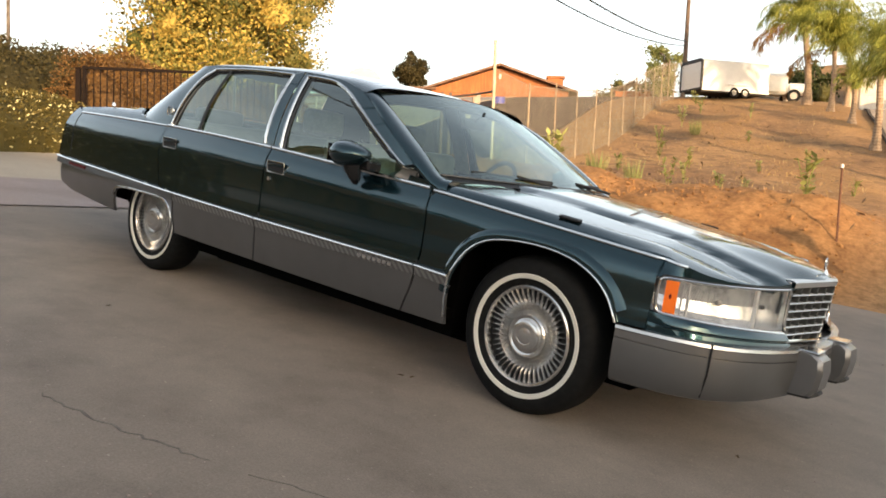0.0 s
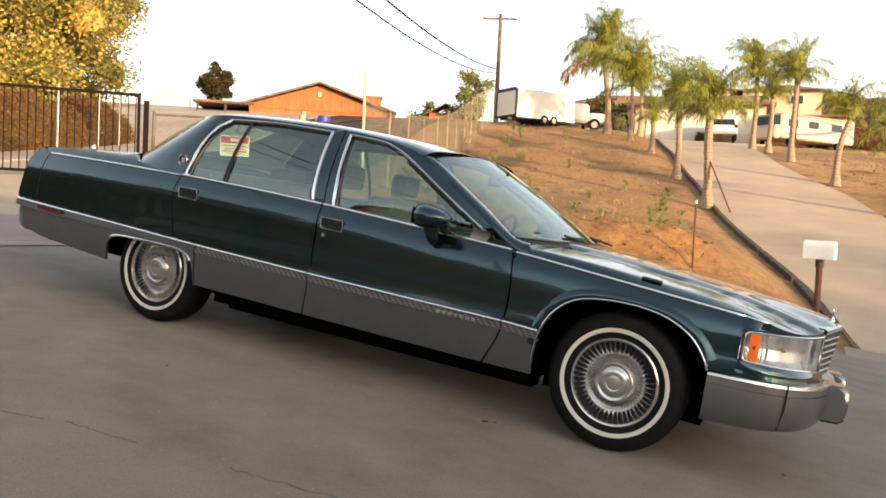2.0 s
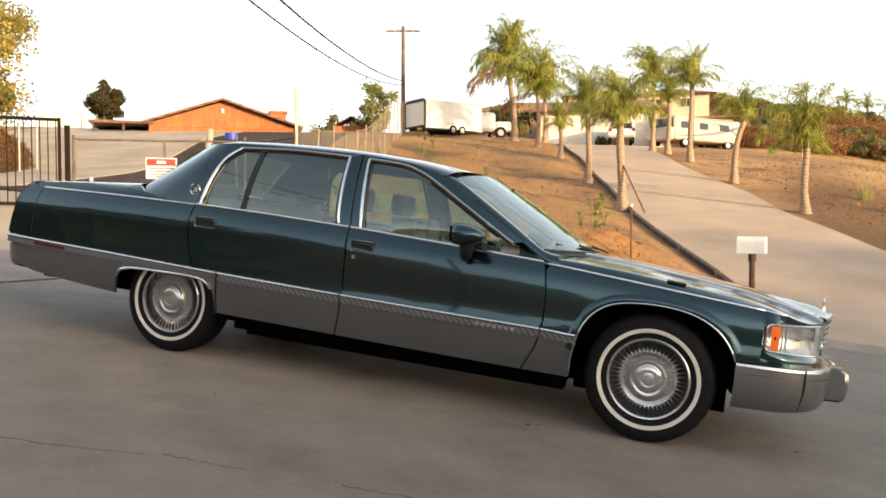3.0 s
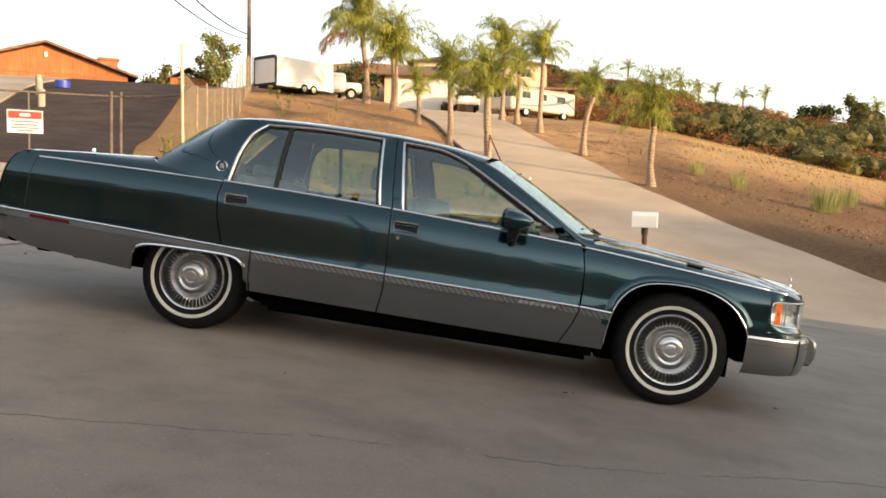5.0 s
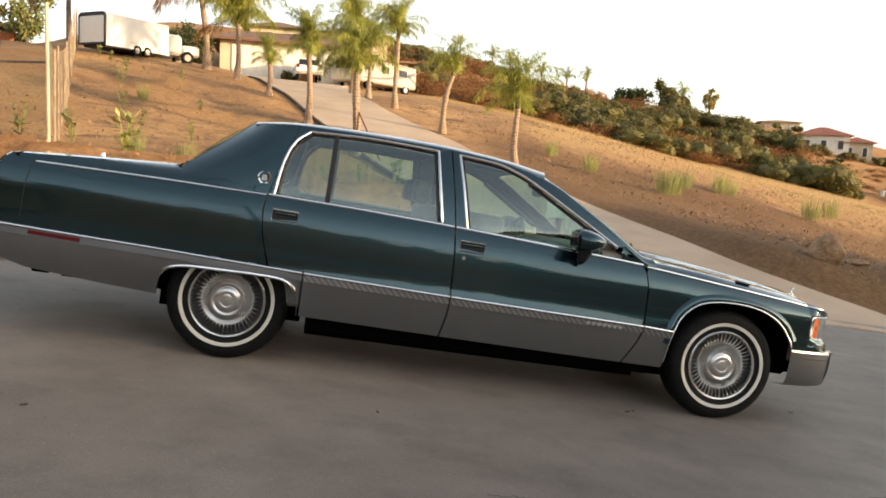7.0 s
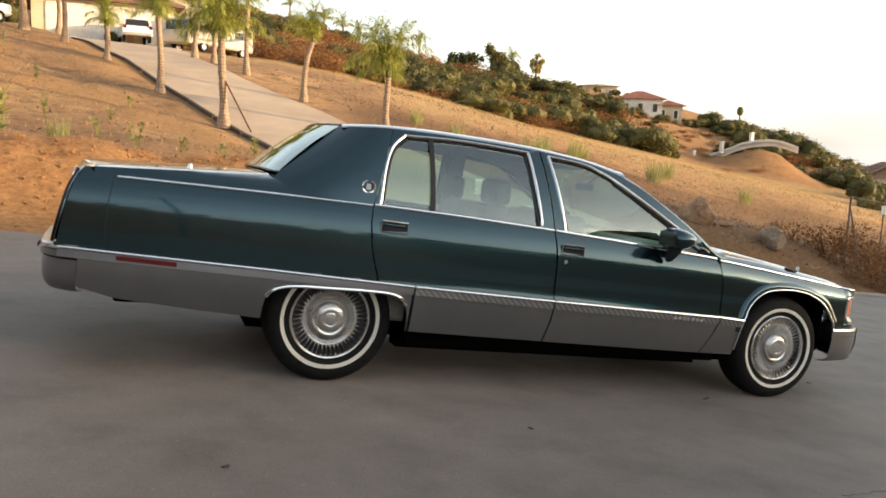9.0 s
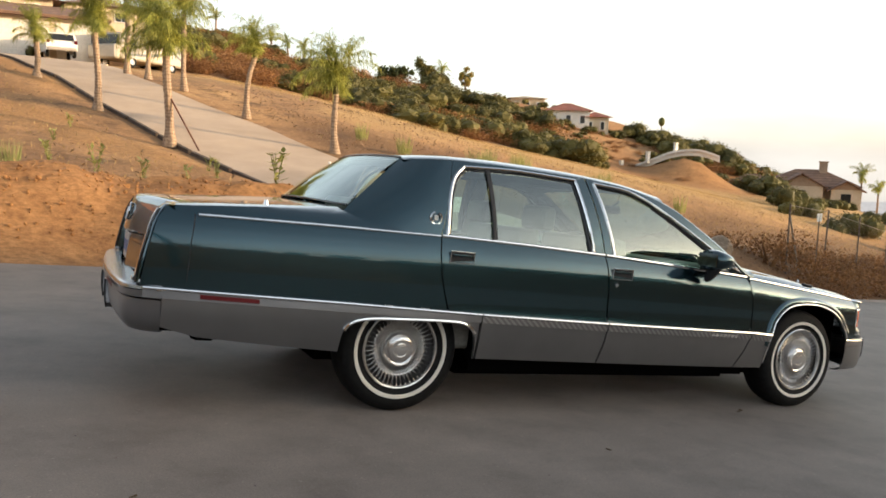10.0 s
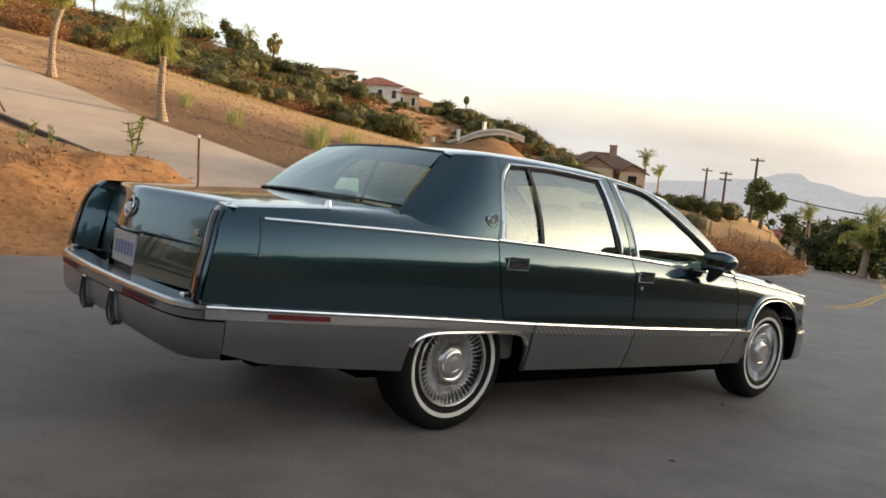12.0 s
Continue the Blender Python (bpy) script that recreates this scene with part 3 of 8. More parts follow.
# concrete crossing in front of the gates
bm = bmesh.new()
add_quads(bm, [[(x, y, max(road_z(x, y), ground_z(x, y)) + 0.012) for x in (-16 + (10.8 - 0.1 * y) * k / 12 for k in range(13))] for y in span(-8, 8.5, 0.9)])
crossing = solo("pavement", bm, PALE_GRAVEL, "pale concrete apron in front of the gates", "pavement", kind="structure")
bm = bmesh.new()
add_quads(bm, [[(-5.2 - 0.1 * y + 2.3 * u, y, road_z(-5.2 - 0.1 * y + 2.3 * u, y) + 0.012) for u in (0, 0.02, 0.25, 0.5, 0.75, 0.98, 1)] for y in span(-8, 5.0, 0.9)])
gutter = solo("gutter", bm, PINKISH, "shallow pinkish concrete gutter across the apron", "gutter", kind="structure")
bm = bmesh.new()
add_quads(bm, [[(x, edge_y(x) - 0.55 + 0.6 * u, road_z(x, edge_y(x)) + 0.010 + 0.05 * u * u) for u in (0, 0.5, 1)] for x in span(4.4, 12.2, 0.5)])
kerb = solo("kerb", bm, GUTTER, "grey concrete kerb strip at the driveway's foot", "kerb", kind="structure")
bm = bmesh.new()
for off in (-0.09, 0.09):
    pts = []
    for x in span(15.5, 80, 1.5):
        y = edge_y(x) - 4.3 - 0.02 * (x - 15) + off
        pts.append([(x, y - 0.05, road_z(x, y) + 0.006), (x, y + 0.05, road_z(x, y) + 0.006)])
    add_quads(bm, pts)
line = solo("road_line", bm, YELLOW_LINE, "double yellow line painted on the road", "road line", kind="structure")
bm = bmesh.new()
add_quads(bm, [[(x, edge_y(x) - 0.34 + 0.3 * u, road_z(x, edge_y(x) - 0.34 + 0.3 * u) + 0.012 + 0.03 * u) for u in (0, 0.5, 1)] for x in span(12.6, 70, 1.2)])
solo("kerb_2", bm, GUTTER, "pale concrete edge strip along the bend of the road", "kerb", kind="structure")
# timber edging along the driveway's lower side
bm = bmesh.new()
for k, y in enumerate(span(8.6, 44, 2.4)[:-1]):
    a, b = Vector((soft_table(DRIVE_L, y, 0.8) - 0.10, y, 0)), Vector((soft_table(DRIVE_L, y + 2.36, 0.8) - 0.10, y + 2.36, 0))
    a.z, b.z = ground_z(a.x + 0.1, a.y), ground_z(b.x + 0.1, b.y)
    d = b - a
    m = Matrix.Translation(a) @ d.to_track_quat("Y", "Z").to_matrix().to_4x4()
    add_box(bm, (-0.06, 0, -0.12), (0.06, d.length, 0.07), m, 0.012)
edging = solo("driveway_edging", bm, DARK_WOOD, "dark timber edging boards along the driveway", "edging", kind="structure")
# ---- the car: axes x forward from the rear axle, y to its left, z up from the road ----
CAR_M = Matrix(((0.9938, -0.0038, 0.1109, 0), (0, 0.9994, 0.0342, 0), (-0.111, -0.034, 0.9932, 0), (0, 0, 0, 1)))
CAR_M.normalize()
BELT = [(-1.3, 0.978), (-1.13, 0.985), (-0.44, 0.993), (0.14, 0.994), (0.7, 0.985), (1.28, 0.967), (1.9, 0.938), (2.5, 0.905), (3.1, 0.852), (3.72, 0.795), (4.1, 0.755)]
TRIM = [(-1.45, 0.634), (-0.39, 0.612), (0.415, 0.589), (1.27, 0.572), (2.48, 0.553), (2.7, 0.541), (3.5, 0.525), (4.2, 0.525)]
SECTION = [(0.25, 0.925), (0.32, 0.948), (0.42, 0.97), (0.52, 0.985), (0.57, 0.985), (0.6, 0.976), (0.75, 0.973), (0.87, 0.966), (0.93, 0.948), (0.985, 0.918), (1.02, 0.892), (1.05, 0.85), (1.075, 0.79)]
PLAN = [(-1.45, -0.085), (-1.1, -0.058), (-0.8, -0.04), (0, -0.012), (0.7, -0.002), (1.3, 0), (2.0, -0.006), (2.5, -0.02), (3.1, -0.05), (3.5, -0.078), (3.7, -0.105), (3.9, -0.16)]
DECK = [(-1.4, 1.025), (-1.27, 1.04), (-0.86, 1.072), (-0.42, 1.102), (-0.3, 1.11)]


def belt(x):
    return soft_table(BELT, x, 0.08)


def trim(x):
    return soft_table(TRIM, x, 0.05)


def half(x, z):
    """Half the body's width."""
    if z > 0.6:
        z = 0.6 + (z - 0.6) * 0.385 / (belt(x) - 0.6)
    return soft_table(SECTION, z, 0.012) + soft_table(PLAN, x, 0.1)


def clad(x, z):
    return half(x, z) + 0.008


def cabin(x, z):
    """Half the width of the windows' surface."""
    d = z - 0.99
    return 0.908 - 0.22 * d - 0.62 * d * d if d > 0 else half(x, z)


def resample(pts, n):
    pts = [Vector((*p, 0)) if len(p) == 2 else Vector(p) for p in pts]
    acc = [0.0]
    for a, b in zip(pts, pts[1:]):
        acc.append(acc[-1] + (b - a).length)
    out = []
    for k in range(n):
        s = acc[-1] * k / (n - 1)
        i = max(j for j in range(len(pts) - 1) if acc[j] <= s + 1e-9)
        out.append(pts[i].lerp(pts[i + 1], min(1, (s - acc[i]) / max(1e-9, acc[i + 1] - acc[i]))))
    return out


def rounded(pts, n):
    """A smooth line through the points."""
    p = [Vector((*q, 0)) if len(q) == 2 else Vector(q) for q in pts]
    p = [p[0] * 2 - p[1]] + p + [p[-1] * 2 - p[-2]]
    fine = []
    for i in range(1, len(p) - 2):
        for k in range(8):
            u = k / 8
            a, b, c, d = p[i - 1], p[i], p[i + 1], p[i + 2]
            fine.append(0.5 * ((2 * b) + (c - a) * u + (2 * a - 5 * b + 4 * c - d) * u * u + (3 * b - a - 3 * c + d) * u ** 3))
    fine.append(p[-2])
    return resample(fine, n)


car = thing("car", "dark green four-door saloon with silver lower cladding parked on the street", "car", m=CAR_M)


def sheet_bm(poly, width, side, step=0.11, depth=0.02):
    """A pressed panel: an outline in x and z laid on the body's surface, with its edges turned in."""
    bm = bmesh.new()
    bm.faces.new([bm.verts.new((x, 0, z)) for x, z in poly])
    xs, zs = [p[0] for p in poly], [p[1] for p in poly]
    for lo, hi, axis, st in ((min(xs), max(xs), (1, 0, 0), step), (min(zs), max(zs), (0, 0, 1), 0.035)):
        k = max(1, int((hi - lo) / st))
        for i in range(1, k):
            v = lo + (hi - lo) * i / k
            bmesh.ops.bisect_plane(bm, geom=bm.verts[:] + bm.edges[:] + bm.faces[:], plane_co=[c * v for c in axis], plane_no=axis)
    for v in bm.verts:
        v.co.y = side * width(v.co.x, v.co.z)
    edges = [e for e in bm.edges if e.is_boundary]
    if depth:
        got = bmesh.ops.extrude_edge_only(bm, edges=edges)
        for v in (g for g in got["geom"] if isinstance(g, bmesh.types.BMVert)):
            v.co.y -= side * depth
    bmesh.ops.triangulate(bm, faces=[f for f in bm.faces if len(f.verts) > 4])
    return bm


def side_part(name, poly, width, mat, label="", parent=None, depth=0.02, step=0.11):
    made = []
    for s in (-1, 1):
        made.append(part(name, sheet_bm(poly, width, s, step, depth), mat, parent or car, label, soft_angle=30))
    return made


def ribbon(line, r, width, side, n=60, flat=0.6, out=0.004):
    """A bright strip along a line in x and z on the body's surface."""
    bm = bmesh.new()
    pts = [(p.x, side * (width(p.x, p.y) + out), p.y) for p in resample(line, n)]
    add_tube(bm, pts, r, 8)
    return bm


def side_ribbon(name, line, r, width, mat, label="", n=50, out=0.003, parent=None):
    return [part(name, ribbon(line, r, width, s, n, out=out), mat, parent or car, label) for s in (-1, 1)]


ARCH_F = [(2.665, 0.30), (2.672, 0.44), (2.70, 0.57), (2.755, 0.662), (2.84, 0.725), (2.95, 0.752), (3.08, 0.759), (3.2, 0.75), (3.31, 0.722), (3.41, 0.667), (3.478, 0.59), (3.513, 0.51), (3.50, 0.40), (3.475, 0.30)]
ARCH_R = [(0.405, 0.325), (0.395, 0.43), (0.365, 0.495), (0.30, 0.532), (0.15, 0.540), (-0.05, 0.538), (-0.22, 0.534), (-0.32, 0.515), (-0.372, 0.465), (-0.388, 0.345)]
af = [(p.x, p.y) for p in rounded(ARCH_F, 40)]
ar = [(p.x, p.y) for p in rounded(ARCH_R, 36)]


def along(f, a, b, n=14, dz=0.0):
    return [(a + (b - a) * i / (n - 1), f(a + (b - a) * i / (n - 1)) + dz) for i in range(n)]


# quarter panel with the deck's shoulder
def shoulder_top(x):
    return soft_table(DECK, x, 0.04) - 0.022


quarter = along(trim, 0.205, -1.372, 12, 0.002) + [(-1.352, 0.80), (-1.318, 0.95), (-1.275, 1.018)] + along(shoulder_top, -1.2, -0.40, 8) + [(-0.30, 1.04), (-0.1, 1.01)] + along(belt, 0.0, 0.146, 3) + [(0.136, 0.90), (0.15, 0.78), (0.175, 0.69)]
quarters = side_part("quarter_panel", quarter, half, PAINT)
rear_door = along(trim, 0.215, 1.272, 10, 0.002) + [(1.265, 0.78), (1.255, 0.90)] + along(belt, 1.25, 0.154, 10) + [(0.144, 0.90), (0.158, 0.78), (0.183, 0.69)]
rear_doors = side_part("rear_door", rear_door, half, PAINT, "dark green rear door")
front_door = along(trim, 1.282, 2.486, 10, 0.002) + [(2.49, 0.66), (2.487, 0.76), (2.468, 0.87)] + along(belt, 2.45, 1.26, 10) + [(1.265, 0.90), (1.275, 0.78)]
front_doors = side_part("front_door", front_door, half, PAINT, "dark green front door")


def hood_z(x, y):
    c = soft_table([(2.40, 0.984), (2.6, 0.978), (2.9, 0.955), (3.3, 0.907), (3.76, 0.848), (4.0, 0.808), (4.05, 0.798), (4.10, 0.776)], x, 0.05)
    a = abs(y)
    return c - 0.045 * (a / 0.8) ** 2 + 0.012 * (1 - smooth(0.36, 0.45, a)) - 0.01 * smooth(0.4, 0.44, a) * (1 - smooth(0.44, 0.5, a)) - (0.034 * smooth(0.08, 0.33, a) + 0.020 * smooth(0.33, 0.54, a)) * smooth(3.5, 3.95, x)


HOOD_GAP = [(2.40, 0.815), (2.9, 0.775), (3.4, 0.705), (3.7, 0.625), (3.915, 0.565), (4.0, 0.53)]


def hood_gap(x):
    return soft_table(HOOD_GAP, x, 0.05)


# front fenders: side, then a rounded top up to the bonnet's edge
def fender_top(x):
    return belt(x) + 0.012


# plan of the nose from the fender's corner to the grille
NOSE = [(3.624, 0.874), (3.70, 0.846), (3.785, 0.785), (3.86, 0.693), (3.92, 0.58), (3.96, 0.456), (3.988, 0.328)]
nose = rounded(NOSE, 30)


def edge_plan(x):
    """Half the width at the fender's upper edge, which overhangs the headlight."""
    return soft_table([(3.624, half(3.624, fender_top(3.624))), (3.70, 0.836), (3.785, 0.796), (3.86, 0.703), (3.92, 0.585), (3.96, 0.460), (3.99, 0.33)], x, 0.012)


def lip_top(x):
    """Height of the fender's edge over the headlight."""
    return fender_top(3.624) + (0.752 - fender_top(3.624)) * smooth(3.60, 3.90, x)


fender_poly = along(trim, 2.498, 2.69, 4, 0.002) + [p for p in af if p[1] > 0.56 and p[0] < 3.5] + [(3.512, 0.527), (3.628, 0.527), (3.630, 0.75)] + along(fender_top, 3.628, 2.50, 14) + [(2.477, 0.87), (2.495, 0.76), (2.499, 0.66)]
for s in (-1, 1):
    bm = sheet_bm(fender_poly, half, s)
    rows = []
    for i in range(24):
        x = 2.46 + (3.914 - 2.46) * i / 23
        y0, z0 = half(x, fender_top(x)), fender_top(x)
        if x > 3.624:
            y0, z0 = edge_plan(x), lip_top(x)
        y1, z1 = hood_gap(x) + 0.004, hood_z(x, hood_gap(x))
        row = []
        for k in range(7):
            u = k / 6
            row.append((x, s * (y0 + (y1 - y0) * u), z0 + (z1 - z0) * math.sin(u * math.pi / 2) + 0.006 * math.sin(u * math.pi)))
        rows.append(row)
    add_quads(bm, rows)
    fender = part("fender", bm, PAINT, car, soft_angle=40)
    nozzle = bmesh.new()
    add_box(nozzle, (-0.05, -0.015, -0.006), (0.05, 0.015, 0.004), pose(3.17, s * 0.80, 0.8885, -s * 10, 5, -s * 6), 0.002)
    part("washer_vent", nozzle, BLACK, fender, "small black plastic vent")

# bonnet
bm = bmesh.new()
rows = []
for i in range(30):
    u = i / 29
    row = []
    for k in range(41):
        v = -1 + k / 20
        reach = abs(v) * 0.535
        front = 4.066 - 0.235 * reach if reach < 0.328 else 3.989 - 0.103 * ((reach - 0.328) / 0.207) ** 1.2
        x = 2.47 + 0.10 * (1 - v * v) + (front - 2.47 - 0.10 * (1 - v * v)) * u
        y = v * (hood_gap(x) - 0.004)
        row.append((x, y, hood_z(x, y) - 0.020 * max(0.0, (u - 0.93) / 0.07) ** 2 * (1 - 0.6 * smooth(0.33, 0.5, abs(y)))))
    rows.append(row)
add_quads(bm, rows)
edges = [e for e in bm.edges if e.is_boundary]
got = bmesh.ops.extrude_edge_only(bm, edges=edges)
for v in (g for g in got["geom"] if isinstance(g, bmesh.types.BMVert)):
    v.co.z -= 0.02
hood = part("hood", bm, PAINT, car, soft_angle=25)

# lower cladding and its mouldings
trim_low = lambda x: trim(x) - 0.052
rear_clad = along(trim_low, 0.405, -1.27, 14) + [(-1.27, 0.44), (-1.1, 0.397)] + [(-0.7, 0.366)] + [(-0.392, 0.347)] + ar[::-1] + [(0.407, 0.324)]
side_part("rear_cladding", rear_clad, clad, SILVER, "silver-grey lower cladding")
side_part("rear_door_cladding", along(trim_low, 0.421, 1.272, 8) + [(1.268, 0.45), (1.242, 0.318), (0.42, 0.328)], clad, SILVER, "silver-grey lower door cladding")
side_part("front_door_cladding", along(trim_low, 1.283, 2.478, 8) + [(2.455, 0.43), (2.39, 0.302), (1.254, 0.317), (1.279, 0.45)], clad, SILVER, "silver-grey lower door cladding")
side_part("fender_cladding", along(trim_low, 2.49, 2.69, 4) + [(2.676, 0.47), (2.668, 0.40), (2.663, 0.30), (2.402, 0.302), (2.466, 0.43)], clad, SILVER, "silver-grey lower cladding")
band = lambda x, z: half(x, z) + 0.017
for name, a, b in (("rear_moulding", -1.36, 0.411), ("rear_door_moulding", 0.42, 1.273), ("front_door_moulding", 1.282, 2.483), ("fender_moulding", 2.491, 2.683)):
    side_part(name, along(trim_low, a, b, 12) + along(trim, b, a, 12, -0.012), band, MOULDING if name == "rear_moulding" else RIBBED, "grey side moulding", depth=0.02)
    side_ribbon("chrome_strip", along(trim, a, b, 12, -0.006), 0.0085, band, CHROME, "thin chrome strip", 40)
side_ribbon("panel_gap", [(1.2745, 0.60), (1.274, 0.45), (1.248, 0.318)], 0.009, lambda x, z: clad(x, z) - 0.016, BLACK, "dark gap between the doors", 20, 0.0)
side_ribbon("panel_gap", [(2.484, 0.57), (2.461, 0.43), (2.396, 0.302)], 0.009, lambda x, z: clad(x, z) - 0.016, BLACK, "dark gap behind the front wheel", 20, 0.0)
# nameplate bars on the front door's moulding
for s in (-1, 1):
    bm = bmesh.new()
    for k in range(7):
        x = 2.12 + k * 0.034
        z = trim(x) - 0.034
        add_box(bm, (x, s * (band(x, z) + 0.001), z - 0.009), (x + 0.024, s * (band(x, z) + 0.004), z + 0.009))
    part("nameplate", bm, CHROME, car, "small chrome nameplate bars")
    # side marker in the rear moulding
    bm = sheet_bm(along(trim_low, -1.10, -0.82, 6, 0.012) + along(trim, -0.82, -1.10, 6, -0.02), lambda x, z: band(x, z) + 0.008, s, 0.04, 0.012)
    part("side_marker", bm, RED_LENS, car, "dark red side marker lens")

# bright strips along the belt line
side_ribbon("belt_strip", along(belt, -1.13, 0.146, 14), 0.007, half, CHROME, "thin chrome strip", 50)
side_ribbon("belt_strip", along(belt, 0.156, 1.25, 12, 0.004), 0.010, half, CHROME, "chrome window sill strip", 50)
side_ribbon("belt_strip", along(belt, 1.262, 2.45, 12, 0.004), 0.010, half, CHROME, "chrome window sill strip", 50)
side_ribbon("belt_strip", along(belt, 2.478, 3.73, 14, -0.002), 0.0075, lambda x, z: half(x, z) if x < 3.62 else edge_plan(x) + 0.004, CHROME, "thin chrome strip", 50)
side_ribbon("panel_seam", [(-1.165, 0.665), (-1.16, 0.85), (-1.145, 0.985)], 0.0025, half, BLACK, "thin panel gap", 20, 0.0)
# wheel arch lips
for s in (-1, 1):
    # soft flare of the fender round the front wheel
    bm = bmesh.new()
    rim = [p for p in af if p[1] > (0.45 if p[0] < 3 else 0.53)]
    add_quads(bm, [[(3.086 + (x - 3.086) * k, s * (half(3.086 + (x - 3.086) * k, 0.352 + (z - 0.352) * k) + out), 0.352 + (z - 0.352) * k) for x, z in rim] for k, out in ((0.985, 0.0), (1.0, 0.012), (1.025, 0.017), (1.06, 0.016), (1.09, 0.011), (1.115, 0.0))])
    part("arch_flare", bm, PAINT, car, soft_angle=60)
side_ribbon("arch_lip", [p for p in af if p[1] > (0.32 if p[0] < 3 else 0.50)], 0.005, half, CHROME, "chrome wheel arch lip", 60, 0.014)
side_ribbon("arch_lip", [p for p in ar if p[1] > 0.46], 0.011, clad, CHROME, "chrome wheel arch lip", 50, 0.004)

# ---- cabin ----
ROOF_EDGE = [(-0.06, 1.385), (0.02, 1.402), (0.12, 1.418), (0.27, 1.430), (0.6, 1.437), (1.2, 1.432), (1.5, 1.409), (1.66, 1.375), (1.785, 1.335)]
ROOF_MID = [(-0.06, 1.425), (0.2, 1.462), (0.5, 1.482), (0.9, 1.487), (1.2, 1.477), (1.6, 1.447), (1.9, 1.402)]


def roof_point(u, v, drop=0.0):
    """u from rear to front, v from the right edge to the left."""
    xr, xf = -0.05 + 0.045 * v * v, 1.872 - 0.087 * v * v
    x = xr + (xf - xr) * u
    ze, zc = soft_table(ROOF_EDGE, x, 0.06), soft_table(ROOF_MID, x, 0.08)
    ye = cabin(x, ze) - 0.10 * (1 - smooth(-0.05, 0.28, x))
    return (x, ye * v, ze + (zc - ze) * (1 - 0.55 * abs(v) ** 2.2 - 0.45 * abs(v) ** 13) - drop)


bm = bmesh.new()
across = [math.copysign(1 - (1 - abs(k) / 20) ** 1.8, k) for k in range(-20, 21)]
add_quads(bm, [[roof_point(i / 29, v) for v in across] for i in range(30)])
part("roof", bm, PAINT, car, soft_angle=50)
bm = bmesh.new()
add_quads(bm, [[tuple(c * (0.97 if j == 1 else 1) for j, c in enumerate(roof_point(0.03 + 0.94 * i / 11, -1 + k / 6, 0.03))) for k in range(13)] for i in range(12)])
part("headliner", bm, LEATHER, car, "grey-beige fabric headliner")


def backlight_edge(z):
    if z < 1.104:
        return -0.347 - 0.10 * (1.104 - z) / 0.11, 0.738 + 0.06 * (1.104 - z) / 0.11
    u = (z - 1.104) / 0.301
    return -0.347 + 0.335 * u, 0.738 - 0.165 * u


for s in (-1, 1):
    # rear roof pillars
    bm = bmesh.new()
    rows = []
    for i in range(16):
        row = []
        for k in range(15):
            u = k / 14
            z = 0.992 + (1.426 - 0.020 * u - 0.992) * i / 15
            xq = 0.148 + 0.27 * (z - 0.995)
            xb, yb = backlight_edge(z)
            x = xq + (xb - xq) * u
            y = cabin(x, z) + (yb - cabin(x, z)) * u ** 2.6
            row.append((x, s * y, z))
        rows.append(row)
    add_quads(bm, rows)
    part("rear_pillar", bm, PAINT, car, soft_angle=50)
    # emblem on the pillar: a wreath round a small shield
    at = pose(0.118, s * (cabin(0.118, 1.089) + 0.004), 1.089, 90, 0, 0)
    bm = bmesh.new()
    add_tube(bm, [at @ Vector((0.033 * math.cos(a), 0.033 * math.sin(a), 0)) for a in (math.pi * (0.62 + 1.76 * k / 20) for k in range(21))], 0.0065, 6)
    emblem = part("emblem", bm, CHROME, car, "small chrome wreath emblem")
    bm = bmesh.new()
    add_box(bm, (-0.014, -0.017, -0.004), (0.014, 0.017, 0.004), at, 0.004)
    part("shield", bm, DULL_CHROME, emblem)
    # windscreen pillars
    bm = bmesh.new()
    low = rounded([(1.70, cabin(0, 1.36), 1.36), (1.785, cabin(0, 1.335), 1.335), (2.02, cabin(0, 1.2), 1.2), (2.25, cabin(0, 1.06), 1.06), (2.455, 0.897, 0.925), (2.54, 0.89, 0.908)], 22)
    top = rounded([(1.70, 0.66, 1.372), (1.788, 0.672, 1.357), (2.03, 0.726, 1.222), (2.26, 0.775, 1.084), (2.43, 0.812, 0.974), (2.52, 0.80, 0.958)], 22)
    rows = []
    for k in range(7):
        u = k / 6
        rows.append([(a + (b - a) * u + Vector((0.0, 0.03, 0.03)) * 2 * u * (1 - u) * min(1, i / 5)) for i, (a, b) in enumerate(zip(low, top))])
    rows = [[p + Vector((0, -0.004, -0.014)) for p in low]] + rows
    add_quads(bm, [[(p.x, s * p.y, p.z) for p in row] for row in rows])
    part("windscreen_pillar", bm, PAINT, car, soft_angle=60)

TOP_R = [(0.27, 1.428), (0.6, 1.436), (1.19, 1.430)]
RD_OUT = [[(0.154, 0.998), (0.205, 1.2), (0.268, 1.426)], TOP_R, [(1.19, 1.430), (1.222, 1.2), (1.253, 0.975)]]
RD_IN = [[(0.186, 1.004), (0.212, 1.2), (0.258, 1.325), (0.335, 1.397)], [(0.335, 1.397), (0.7, 1.415), (1.112, 1.408)], [(1.112, 1.408), (1.14, 1.2), (1.172, 0.988)]]
FD_OUT = [[(1.262, 0.973), (1.232, 1.2), (1.20, 1.430)], [(1.20, 1.430), (1.5, 1.406), (1.66, 1.372), (1.785, 1.332), (2.02, 1.197), (2.25, 1.057), (2.44, 0.93)]]
FD_IN = [[(1.326, 0.974), (1.286, 1.2), (1.248, 1.404)], [(1.248, 1.404), (1.48, 1.388), (1.60, 1.355), (1.72, 1.302), (1.98, 1.155), (2.2, 1.03), (2.372, 0.932)]]


